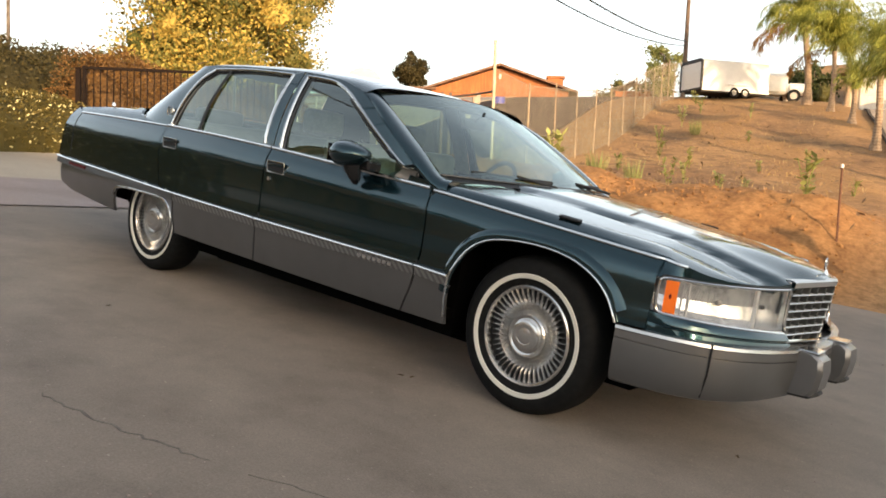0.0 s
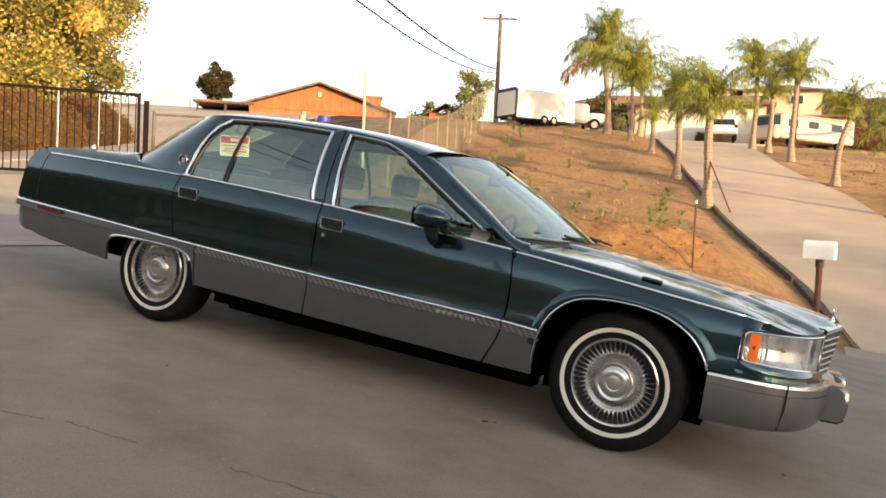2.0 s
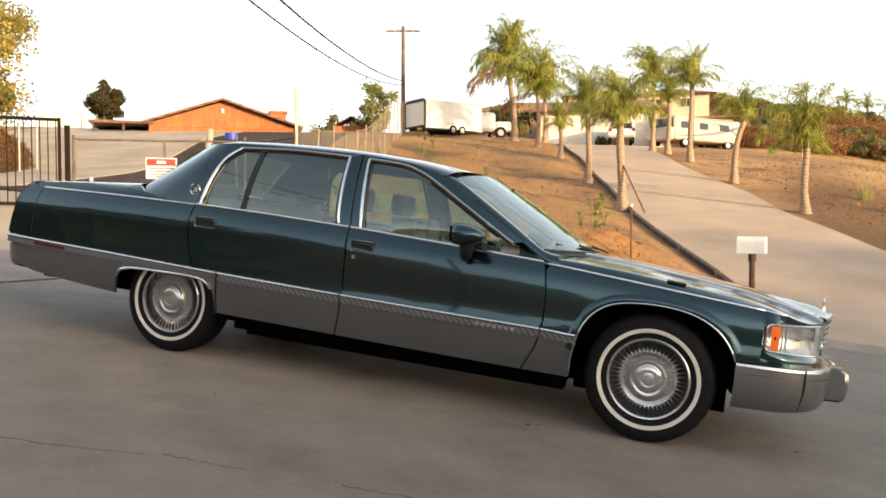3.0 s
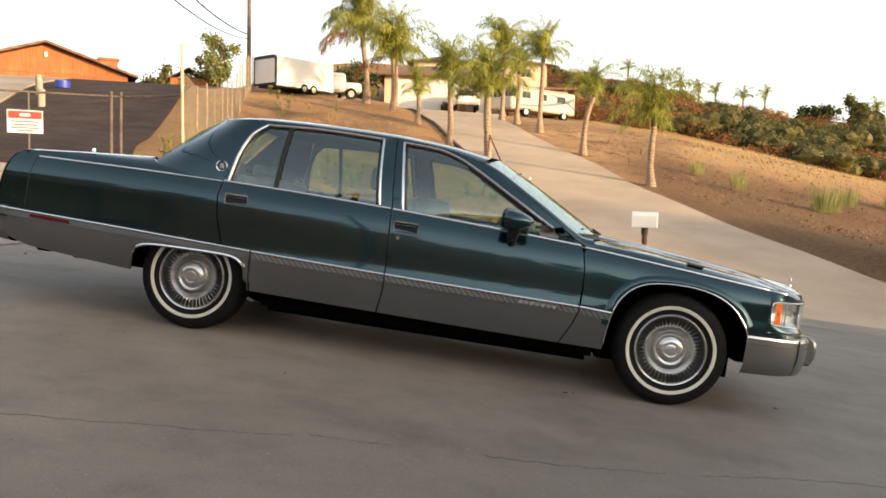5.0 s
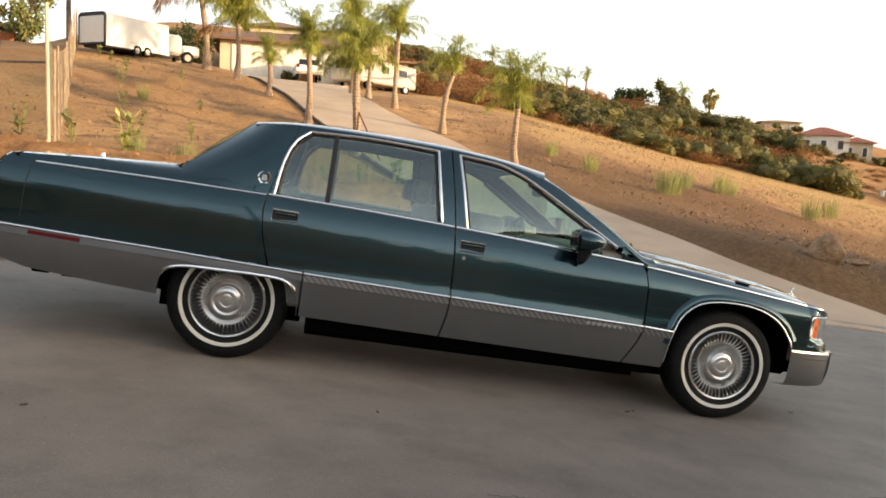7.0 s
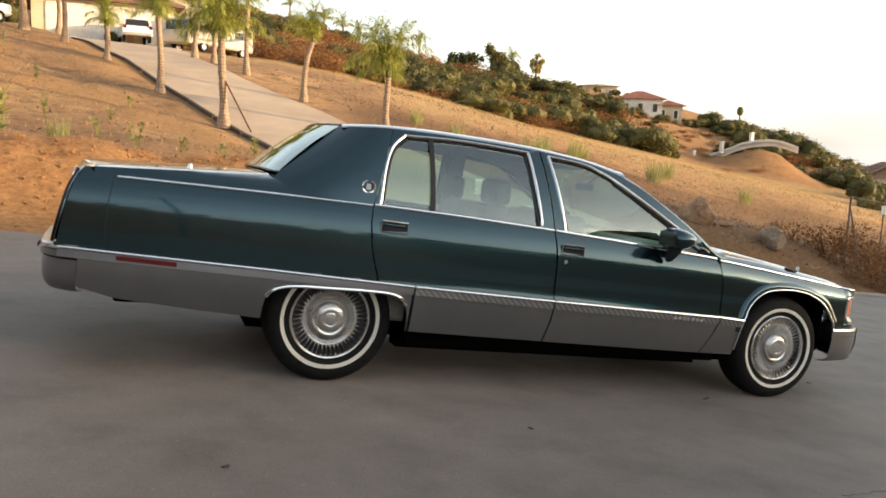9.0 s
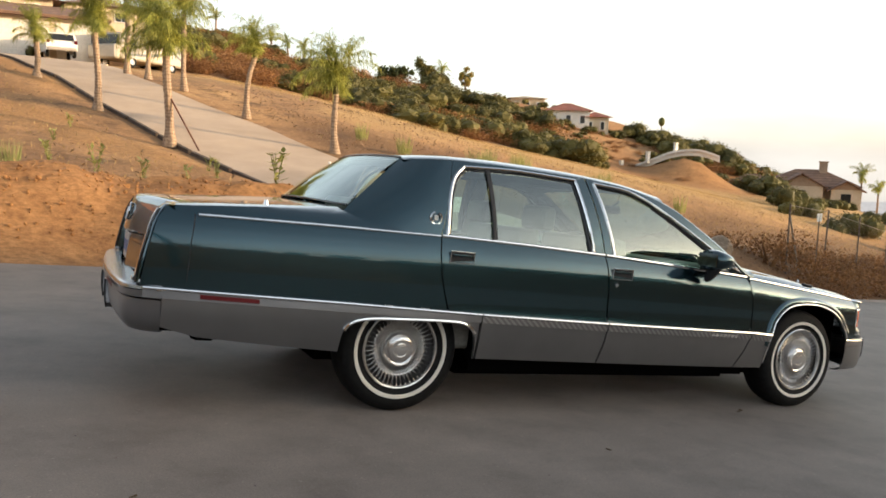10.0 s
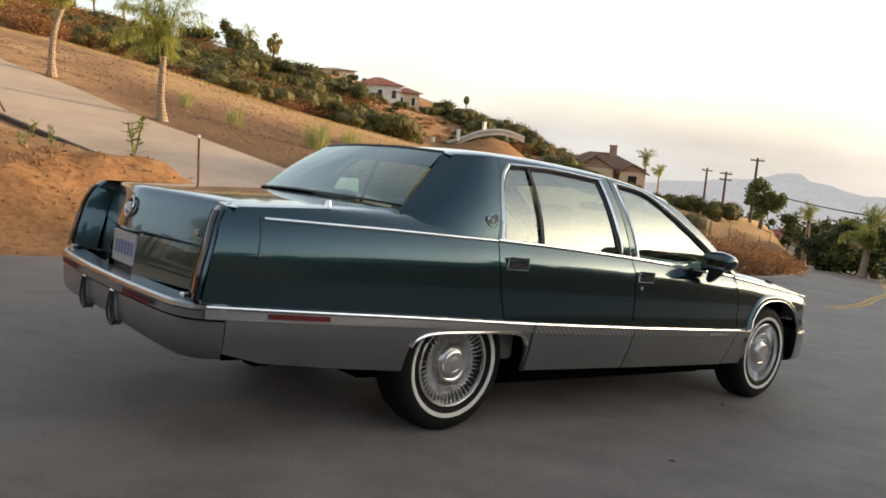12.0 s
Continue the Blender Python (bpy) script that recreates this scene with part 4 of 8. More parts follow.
def loop(segs, ns):
    out = []
    for seg, n in zip(segs, ns):
        out += [(p.x, p.y) for p in rounded(seg, n)]
    return out


def frame_part(name, outer, inner, ns, parent):
    for s in (-1, 1):
        bm = bmesh.new()
        o, i = loop(outer, ns), loop(inner, ns)
        deep = [(x, s * (cabin(x, z) - 0.03), z) for x, z in i]
        add_quads(bm, [[(x, s * cabin(x, z), z) for x, z in o], [(x, s * (cabin(x, z) + 0.002), z) for x, z in i], deep])
        part(name, bm, PAINT, parent[0 if s < 0 else 1], soft_angle=50)
        bm = bmesh.new()
        add_tube(bm, [(x, s * (cabin(x, z) + 0.002), z) for x, z in i], 0.0095, 8)
        part("window_surround", bm, CHROME, parent[0 if s < 0 else 1], "chrome window surround")
        bm = bmesh.new()
        cx = sum(p[0] for p in i) / len(i)
        add_tube(bm, [(x + (0.016 if x < cx else -0.016), s * (cabin(x, z) - 0.008), z - 0.016 * (z > 1.03)) for x, z in i], 0.011, 6)
        part("window_seal", bm, DARK_TRIM, parent[0 if s < 0 else 1], "black rubber window seal")


frame_part("window_frame", RD_OUT, RD_IN, (14, 20, 14), rear_doors)
frame_part("window_frame", FD_OUT, FD_IN, (14, 40), front_doors)
pane = lambda x, z: cabin(x, z) - 0.016
Q_GLASS = [(0.196, 1.0), (0.225, 1.2), (0.272, 1.325), (0.34, 1.388), (0.478, 1.402), (0.49, 0.998)]
R_GLASS = [(0.50, 0.998), (0.488, 1.404), (0.8, 1.408), (1.105, 1.40), (1.135, 1.2), (1.165, 0.98)]
F_GLASS = [(1.332, 0.972), (1.292, 1.2), (1.255, 1.396), (1.48, 1.38), (1.60, 1.347), (1.71, 1.298), (1.97, 1.15), (2.19, 1.022), (2.19, 0.93)]
for glass, owner in ((Q_GLASS, rear_doors), (R_GLASS, rear_doors), (F_GLASS, front_doors)):
    for s, o in zip((-1, 1), owner):
        g = part("window_pane", sheet_bm(glass, pane, s, 0.15, 0), CAR_GLASS, o, "tinted side window")
        g.visible_shadow = False
for s, o, f in zip((-1, 1), rear_doors, front_doors):
    bm = bmesh.new()
    rows = [[(0.477 + w, s * (cabin(0, z) - 0.004 * (k in (0, 3))), z) for k, w in enumerate((0, 0.004, 0.026, 0.03))] for z in (0.995, 1.1, 1.2, 1.3, 1.405)]
    add_quads(bm, rows)
    part("division_bar", bm, BLACK, o, "dark window division bar")
    part("mirror_patch", sheet_bm([(2.19, 0.925), (2.195, 1.022), (2.365, 0.928)], lambda x, z: cabin(x, z) - 0.006, s), PATCH, f, "light grey triangular plate")
    # recessed handles with a bright rim
    for owner, hx, hz in ((o, 0.268, 0.889), (f, 1.368, 0.868)):
        y = half(hx, hz)
        m = pose(hx, s * (y + 0.001), hz, -s * 4, 0.5, 0)
        bm = bmesh.new()
        add_box(bm, (-0.072, -0.004, -0.030), (0.072, 0.004, 0.030), m, 0.003)
        handle = part("door_handle", bm, BLACK, owner, "recessed door handle with a bright rim")
        bm = bmesh.new()
        rim = [m @ Vector((sx * 0.073, s * 0.005, sz * 0.0305)) for sx, sz in ((-1, -1), (1, -1), (1, 1), (-1, 1), (-1, -1))]
        add_tube(bm, rim, 0.0045, 6)
        part("rim", bm, CHROME, handle)
        bm = bmesh.new()
        add_box(bm, (-0.060, -0.010, 0.004), (0.060, 0.010, 0.018), m, 0.005, 2)
        part("grip", bm, PAINT, handle)
    bm = bmesh.new()
    y = half(1.325, 0.80)
    add_tube(bm, [(1.325, s * (y - 0.01), 0.80), (1.325, s * (y + 0.006), 0.80)], 0.012, 12)
    part("lock", bm, CHROME, f)
    # door mirrors
    bm = bmesh.new()
    bmesh.ops.create_uvsphere(bm, u_segments=20, v_segments=12, radius=1)
    for v in bm.verts:
        k = v.co.copy()
        v.co = Vector((2.03 + 0.112 * k.x, s * (1.045 + 0.105 * k.y), 1.012 + 0.062 * math.copysign(abs(k.z) ** 0.8, k.z) * (1 - 0.30 * k.x)))
        if v.co.x < 1.955:
            v.co.x = 1.955
    mirror = part("door_mirror", bm, PAINT, f)
    bm = bmesh.new()
    add_tube(bm, [(2.03, s * 1.035, 0.985), (2.03, s * 1.02, 0.945), (2.025, s * 0.985, 0.885), (2.02, s * 0.975, 0.868)], [0.052, 0.045, 0.026, 0.012], 10)
    add_box(bm, (2.02, 0.90 if s > 0 else -1.0, 0.94), (2.12, 1.0 if s > 0 else -0.90, 0.99), None, 0.012)
    part("mirror_foot", bm, DARK_TRIM, mirror, "black mirror foot")
    bm = bmesh.new()
    add_box(bm, (1.948, 0.965 if s > 0 else -1.125, 0.966), (1.954, 1.125 if s > 0 else -0.965, 1.052), None, 0.002)
    part("mirror_glass", bm, DIM_MIRROR, mirror, "mirror glass")


side_part("pillar_foot", [(2.30, 0.912), (2.31, 0.955), (2.40, 0.945), (2.50, 0.925), (2.52, 0.898), (2.40, 0.903)], lambda x, z: half(x, min(z, 0.905)) - 0.008, PAINT)
# windscreen and rear window: lofts between their lower and upper edges
def loft_glass(name, low, high, bulge, label, inset=1.0):
    bm = bmesh.new()
    rows = []
    for i in range(11):
        u = i / 10
        row = []
        for a, b in zip(low, high):
            p = Vector(a).lerp(Vector(b), u)
            p.z += bulge * math.sin(u * math.pi)
            row.append(p)
        rows.append(row)
    add_quads(bm, rows)
    g = part(name, bm, CAR_GLASS, car, label, soft_angle=60)
    g.visible_shadow = False
    return rows


vs = [-1 + k / 10 for k in range(21)]
ws_low = [(2.63 - 0.20 * abs(v) ** 2.2, 0.81 * v, 0.985 - 0.008 * abs(v)) for v in vs]
ws_high = [(1.878 - 0.09 * v * v, 0.672 * v, 1.404 - 0.046 * abs(v) ** 2.4) for v in vs]
loft_glass("windscreen", ws_low, ws_high, 0.012, "tinted windscreen")
bl_low = [(-0.415 + 0.065 * abs(v) ** 3, 0.728 * v, 1.118 - 0.012 * abs(v) ** 2) for v in vs]
bl_high = [(-0.052 + 0.045 * v * v, 0.575 * v, 1.424 - 0.014 * v * v) for v in vs]
loft_glass("rear_window", bl_low, bl_high, 0.02, "tinted rear window")
for nm, edge in (("windscreen_seal", ws_low), ("rear_window_seal", bl_low), ("rear_window_seal", bl_high)):
    bm = bmesh.new()
    add_tube(bm, [(x, y, z + 0.001) for x, y, z in edge], 0.0065, 6)
    part(nm, bm, DARK_TRIM, car, "black rubber seal")
bm = bmesh.new()
add_quads(bm, [[(x + d, y * (1 - 0.02 * k), z - h) for x, y, z in ws_low] for k, (d, h) in enumerate(((-0.01, 0.0), (0.03, 0.012), (0.06, 0.02)))])
part("cowl", bm, BLACK, car, "black cowl below the windscreen")
for y0, y1 in ((-0.62, -0.08), (-0.02, 0.52)):
    bm = bmesh.new()
    add_tube(bm, [(2.56 - 0.16 * abs(y0 / 0.8) ** 2, y0, 1.012), (2.60 - 0.1 * abs(y1 / 0.8) ** 2, y1, 1.004)], [0.006, 0.012], 6)
    wiper = part("wiper", bm, BLACK, car, "black wiper")
    bm = bmesh.new()
    add_tube(bm, [(2.64, y1, 0.985), (2.56, (y0 + y1) / 2, 1.018)], 0.008, 6)
    part("wiper_arm", bm, BLACK, wiper)

# ---- boot and tail ----
def deck_z(x, y):
    return soft_table(DECK, x, 0.04) - 0.014 * (abs(y) / 0.76) ** 3


for s in (-1, 1):
    bm = bmesh.new()
    rows = []
    for i in range(16):
        x = -1.275 + (-0.40 + 1.275) * i / 15
        z0 = shoulder_top(x)
        y0 = half(x, z0)
        rows.append([(x, s * (y0 + (0.706 - y0) * u), z0 + (deck_z(x, 0.706) - z0) * math.sin(u * math.pi / 2)) for u in (0, 0.15, 0.3, 0.5, 0.75, 1)])
    add_quads(bm, rows)
    part("deck_shoulder", bm, PAINT, quarters[0 if s < 0 else 1], soft_angle=50)
def keel(v):
    """The tail runs out to a blunt point in the middle."""
    return 0.155 * (1 - math.sqrt(v * v + 0.006)) - 0.05


bm = bmesh.new()
LID = [(-0.405, None), (-0.6, None), (-0.8, None), (-1.0, None), (-1.15, None), (-1.24, None), (-1.264, 1.034), (-1.274, 1.022), (-1.281, 0.995), (-1.292, 0.95), (-1.303, 0.90), (-1.314, 0.842)]
add_quads(bm, [[(x - keel(v) * smooth(-0.9, -1.25, x), 0.70 * v, deck_z(x, 0.7 * v) if z is None else z - 0.01 * abs(v) ** 3) for v in vs] for x, z in LID])
got = bmesh.ops.extrude_edge_only(bm, edges=[e for e in bm.edges if e.is_boundary])
for v in (g for g in got["geom"] if isinstance(g, bmesh.types.BMVert)):
    v.co.z -= 0.012
    v.co.x += 0.01
lid = part("trunk_lid", bm, PAINT, car, soft_angle=40)
for s in (-1, 1):
    bm = bmesh.new()
    add_quads(bm, [[(x - keel(v), s * 0.70 * v, z) for v in (0.24, 0.4, 0.6, 0.8, 1.0)] for x, z in ((-1.29, 0.828), (-1.312, 0.826), (-1.325, 0.74), (-1.332, 0.640))])
    add_quads(bm, [[(x, s * 0.168, z) for x in (-1.34, -1.29 - keel(0.24))] for z in (0.826, 0.640)])
    part("tail_panel", bm, PAINT, car, "dark green tail panel below the lid", soft_angle=30)
part("plate_pocket", box_bm(((-1.372, -0.17, 0.64), (-1.345, 0.17, 0.826))), BLACK, car, "black recess for the number plate", soft_angle=None)
bm = bmesh.new()
add_tube(bm, [(-1.391 + 0.2 * 0.045 * math.sin(a), -0.032 + 0.045 * math.cos(a), 0.938 + 0.045 * math.sin(a)) for a in (2 * math.pi * k / 24 for k in range(25))], 0.007, 6)
badge = part("lid_emblem", bm, CHROME, lid, "round chrome wreath emblem")
part("shield", box_bm(((-1.398, -0.055, 0.915), (-1.38, -0.009, 0.96)), bevel=0.005), PLATE_WHITE, badge)
part("lid_script", box_bm(((-1.291, -0.602, 0.876), (-1.27, -0.560, 0.886)), ((-1.292, -0.590, 0.870), (-1.27, -0.574, 0.896)), bevel=0.003), CHROME, lid, "small chrome badge")
plate = part("number_plate", box_bm(((-1.388, -0.155, 0.668), (-1.374, 0.155, 0.818)), bevel=0.004), PLATE_GREY, car, "white number plate with unreadable bars")
for k in range(6):
    part("plate_bar", box_bm(((-1.3905, -0.125 + k * 0.043, 0.711), (-1.388, -0.10 + k * 0.043, 0.775))), PLATE_BLUE, plate)
for s in (-1, 1):
    bm = bmesh.new()
    fin = [(-1.275, 1.018), (-1.302, 0.985), (-1.33, 0.92), (-1.352, 0.82), (-1.368, 0.73), (-1.38, 0.645)]
    rows = []
    for x, z in rounded(fin, 16) and [(p.x, p.y) for p in rounded(fin, 16)]:
        yo = half(x, z)
        back = -0.012
        rows.append([(x, s * yo, z), (x + back, s * (yo - 0.014), z), (x + back - 0.002, s * (yo - 0.066), z), (x + back * 0.3, s * (yo - 0.09), z), (x + 0.085, s * 0.712, z)])
    add_quads(bm, rows)
    add_quads(bm, [[rows[0][0], rows[0][2], rows[0][4]], [(-1.24, s * 0.845, 1.018), (-1.235, s * 0.77, 1.03), (-1.22, s * 0.712, 1.032)]])
    fin_part = part("tail_fin", bm, PAINT, car, soft_angle=40)
    bm = bmesh.new()
    rows = []
    for p in rounded(fin, 16)[1:-1]:
        yo = half(p.x, p.y)
        rows.append([(p.x - 0.010, s * (yo - 0.020), p.y), (p.x - 0.020, s * (yo - 0.027), p.y), (p.x - 0.022, s * (yo - 0.052), p.y), (p.x - 0.012, s * (yo - 0.062), p.y)])
    add_quads(bm, rows)
    part("tail_light", bm, TAIL_LENS, fin_part, "tall narrow dark red tail light", soft_angle=50)
    for off, r, skin in ((-0.016, 0.003, DARK_TRIM), (-0.068, 0.004, BLACK)):
        bm = bmesh.new()
        add_tube(bm, [(p.x - 0.016, s * (half(p.x, p.y) + off), p.y) for p in rounded(fin, 16)[1:]], r, 6)
        part("lamp_edge", bm, skin, fin_part, "thin edge strip of the tail light")
    bm = bmesh.new()
    add_box(bm, (-1.405, s * 0.76 if s > 0 else -0.80, 0.642), (-1.375, 0.80 if s > 0 else -s * -0.76, 0.66), None, 0.004)
    part("lamp_foot", bm, CHROME, fin_part)
bm = bmesh.new()
add_tube(bm, [(-0.798, -0.795, 1.066), (-0.798, -0.795, 1.09)], [0.016, 0.010], 10)
part("aerial_base", bm, CHROME, car, "small chrome aerial base")


def bumper_bm(plan, levels):
    """A bumper swept round a plan line, which runs from the right side to the middle."""
    line = [(p.x, p.y) for p in rounded(plan, 26)]
    full = [(x, -y) for x, y in line] + [(x, y) for x, y in line[::-1]][1:]
    bm = bmesh.new()
    rows = []
    for z, inset, rise in levels:
        row = []
        for i, (x, y) in enumerate(full):
            a, b = full[max(0, i - 1)], full[min(len(full) - 1, i + 1)]
            t = Vector((b[0] - a[0], b[1] - a[1])).normalized()
            n = Vector((-t.y, t.x))
            if n.dot(Vector((x - 1.4, y))) < 0:
                n = -n
            mid = 1 - min(1, abs(y) / 0.9)
            row.append((x - n.x * inset, y - n.y * inset, z + rise * mid))
        rows.append(row)
    add_quads(bm, rows)
    return bm


REAR_PLAN = [(-1.272, 0.915), (-1.345, 0.892), (-1.405, 0.845), (-1.44, 0.75), (-1.462, 0.5), (-1.475, 0.25), (-1.478, 0.0)]
rear_bumper = part("rear_bumper", bumper_bm(REAR_PLAN, [(0.57, 0.012, 0), (0.565, 0.0, 0), (0.53, -0.002, 0), (0.47, 0.004, 0.01), (0.435, 0.014, 0.02), (0.412, 0.033, 0.03), (0.402, 0.07, 0.035), (0.40, 0.14, 0.035)]), SILVER, car, "silver-grey rear bumper", soft_angle=30)
part("bumper_band", bumper_bm(REAR_PLAN, [(0.64, 0.10, 0), (0.636, 0.0, 0), (0.628, -0.010, 0), (0.612, -0.012, 0)]), BAND, rear_bumper, "chrome top band", soft_angle=30)
part("bumper_moulding", bumper_bm(REAR_PLAN, [(0.612, -0.004, 0), (0.606, -0.010, 0), (0.576, -0.010, 0), (0.570, 0.01, 0)]), SILVER, rear_bumper, "grey bumper moulding", soft_angle=30)
for s in (-1, 1):
    bm = bmesh.new()
    add_quads(bm, [[(-1.462 - 0.010 * u, s * (0.64 - 0.30 * u), z) for u in (0, 0.5, 1)] for z in (0.580, 0.603)])
    for v in bm.verts:
        v.co.x -= 0.016
    part("reflector", bm, RED_LENS, rear_bumper, "red rear reflector")
    # rear guards: flat shields edged in black rubber, with a chrome cap
    gy = s * 0.21
    shield = [(0.016, 0.567), (0.030, 0.53), (0.046, 0.48), (0.052, 0.445), (0.020, 0.418)]
    outline = [(-y, z) for y, z in shield] + [(y, z) for y, z in shield[::-1]]
    lean = lambda z: -1.488 + 0.16 * max(0.0, 0.50 - z) ** 1.0
    bm = bmesh.new()
    face = [bm.verts.new((lean(z), gy + y, z)) for y, z in outline]
    back = [bm.verts.new((lean(z) + 0.035, gy + y * 1.05, z)) for y, z in outline]
    bm.faces.new(face)
    for i in range(len(face)):
        j = (i + 1) % len(face)
        bm.faces.new((face[i], back[i], back[j], face[j]))
    guard = part("bumper_guard", bm, SILVER, car, "shield-shaped bumper guard edged in black rubber")
    bm = bmesh.new()
    add_tube(bm, [(lean(z) - 0.001, gy + y, z) for y, z in outline], 0.004, 6)
    add_tube(bm, [(lean(0.56) - 0.001, gy, 0.56), (lean(0.49) - 0.002, gy - 0.004, 0.49), (lean(0.43) - 0.001, gy - 0.016, 0.43)], 0.003, 6)
    part("rubber_rim", bm, BLACK, guard)
    part("guard_cap", box_bm(((-1.492, gy - 0.022, 0.562), (-1.46, gy + 0.022, 0.574)), bevel=0.004), CHROME, guard, "chrome cap")
    # front guards: blunt grey blocks with a bright top and a black rubber foot
    bm = bmesh.new()
    prof = [(4.03, 0.500), (4.115, 0.492), (4.150, 0.470), (4.158, 0.42), (4.150, 0.35), (4.125, 0.318), (4.03, 0.312)]
    add_quads(bm, [[(x - 0.02 * (abs(k) > 0.9), s * 0.235 + 0.070 * k * (1.0 + 0.1 * (0.5 - z) / 0.16), z) for x, z in prof] for k in (-1, -0.86, 0, 0.86, 1)])
    for k in (-1, 1):
        bm.faces.new([bm.verts.new((x - 0.02, s * 0.235 + 0.070 * k * (1.0 + 0.1 * (0.5 - z) / 0.16), z)) for x, z in prof])
    guard = part("bumper_guard", bm, SILVER, car, "blunt silver front bumper guard with a black rubber foot", soft_angle=40)
    part("guard_cap", box_bm(((4.04, s * 0.235 - 0.060, 0.494), (4.125, s * 0.235 + 0.060, 0.503)), bevel=0.004), CHROME, guard, "bright top plate")
    bm = bmesh.new()
    add_tube(bm, [(4.04, s * 0.235 - 0.066, 0.312), (4.118, s * 0.235 - 0.064, 0.316), (4.142, s * 0.235 - 0.03, 0.328), (4.142, s * 0.235 + 0.03, 0.328), (4.118, s * 0.235 + 0.064, 0.316), (4.04, s * 0.235 + 0.066, 0.312)], 0.009, 8)
    part("rubber_foot", bm, BLACK, guard)

# ---- front ----
def nose_sheet(levels, s, a=0, b=30):
    """A band round the nose: each level has its height, how far it stands proud, and how much it falls towards the middle."""
    bm = bmesh.new()
    rows = []
    for z, d, slope in levels:
        row = []
        for i in range(a, b):
            p, q, r = nose[i], nose[max(0, i - 1)], nose[min(29, i + 1)]
            n = Vector((-(r.y - q.y), r.x - q.x)).normalized()
            d0 = d * smooth(-1, 7, i) if d > 0.004 else d
            row.append((p.x + n.x * d0, s * (p.y + n.y * d0), z + slope * i / 29))
        rows.append(row)
    add_quads(bm, rows)
    return bm


LOW, FALL = 0.604, -0.046       # the lamp's lower edge and its fall towards the grille
for s in (-1, 1):
    part("nose_panel", nose_sheet([(LOW - 0.002, -0.01, FALL), (LOW - 0.006, 0.006, FALL), (LOW - 0.022, 0.022, FALL), (LOW - 0.040, 0.026, FALL * 0.8), (LOW - 0.046, 0.016, FALL * 0.8), (LOW - 0.050, 0.016, FALL * 0.75), (LOW - 0.054, 0.030, FALL * 0.7), (LOW - 0.075, 0.034, FALL * 0.4), (0.505, 0.02, -0.02)], s), PAINT, car, "dark green panel below the headlight", soft_angle=30)
    bm = bmesh.new()
    rows = []
    for k in (0, 0.25, 0.5, 0.75, 1.0):
        rows.append([(p.x, s * (p.y + (edge_plan(p.x) - p.y) * k ** 0.7), 0.736 + (lip_top(p.x) + 0.001 - 0.736) * k) for p in nose])
    add_quads(bm, [[(p.x - 0.03, s * (p.y - 0.02), 0.734) for p in nose]] + rows + [[(p.x - 0.05, s * (p.y - 0.05), lip_top(p.x) - 0.004) for p in nose]])
    part("nose_lip", bm, PAINT, car, soft_angle=50)
    lamp = part("headlight", nose_sheet([(0.735, -0.004, 0.0), (0.722, -0.040, 0.0), (0.665, -0.052, FALL * 0.4), (0.625, -0.040, FALL * 0.8), (LOW, -0.004, FALL)], s), LAMP, car, "wide clear headlight unit", soft_angle=20)
    part("turn_lens", nose_sheet([(0.730, 0.001, 0.0), (0.67, 0.003, FALL * 0.4), (LOW + 0.004, 0.001, FALL)], s, 2, 5), AMBER, lamp, "orange turn signal lens")
    bm = bmesh.new()
    at = nose[3]
    bmesh.ops.create_icosphere(bm, subdivisions=2, radius=0.013, matrix=Matrix.Translation((at.x - 0.002, s * at.y, 0.668)) @ Matrix.Diagonal((0.5, 0.5, 1, 1)))
    part("bulb_mark", bm, RED_LENS, lamp, "round bulb cap in the turn lens")
    part("lamp_glass", nose_sheet([(0.731, 0.0, 0.0), (0.67, 0.003, FALL * 0.4), (LOW + 0.003, 0.0, FALL)], s, 5, 30), CLEAR_GLASS, lamp, "clear lamp glass").visible_shadow = False
    for k, wide in ((5, 0.004), (6, 0.006), (19, 0.010), (29, 0.004)):
        bm = bmesh.new()
        p = nose[k]
        add_tube(bm, [(p.x - 0.006, s * p.y, 0.731), (p.x - 0.006, s * p.y, LOW + 0.004 + FALL * k / 29)], wide, 6)
        part("lamp_divider", bm, LAMP, lamp, "pale lens rib")
    # thin upright ribs pressed into the lens beside the turn signal, and level ribs of the inner lamp
    for k in range(8, 11):
        bm = bmesh.new()
        p = nose[k]
        add_tube(bm, [(p.x, s * p.y, 0.715), (p.x, s * p.y, 0.655)], 0.0022, 4)
        part("lens_rib", bm, CLEAR_GLASS, lamp)
    for q in range(4):
        z = 0.606 + 0.013 * q
        bm = bmesh.new()
        add_tube(bm, [(p.x - 0.003, s * p.y, z + FALL * 0.75) for p in nose[20:29]], 0.0025, 4)
        part("lens_rib", bm, LAMP, lamp)
    # bulb hoods behind the two lenses
    for k, w in ((12, 0.013), (22, 0.012)):
        p = nose[k]
        bm = bmesh.new()
        bmesh.ops.create_icosphere(bm, subdivisions=2, radius=1, matrix=Matrix.Translation((p.x - 0.030, s * (p.y - 0.024), 0.672 + FALL * 0.45 * k / 29)) @ Matrix.Diagonal((w, w * 1.3, w * 0.9, 1)))
        part("bulb_hood", bm, PATCH if k == 12 else DARK_TRIM, lamp, "bulb hood behind the lens")
    top_edge = [(p.x + 0.004, s * p.y, 0.738) for p in nose[2:29]]
    low_edge = [(p.x + 0.004, s * p.y, LOW - 0.003 + FALL * i / 29) for i, p in list(enumerate(nose))[:1:-1]]
    inner = [(top_edge[-1][0], top_edge[-1][1], z) for z in (0.70, 0.64, 0.59)]
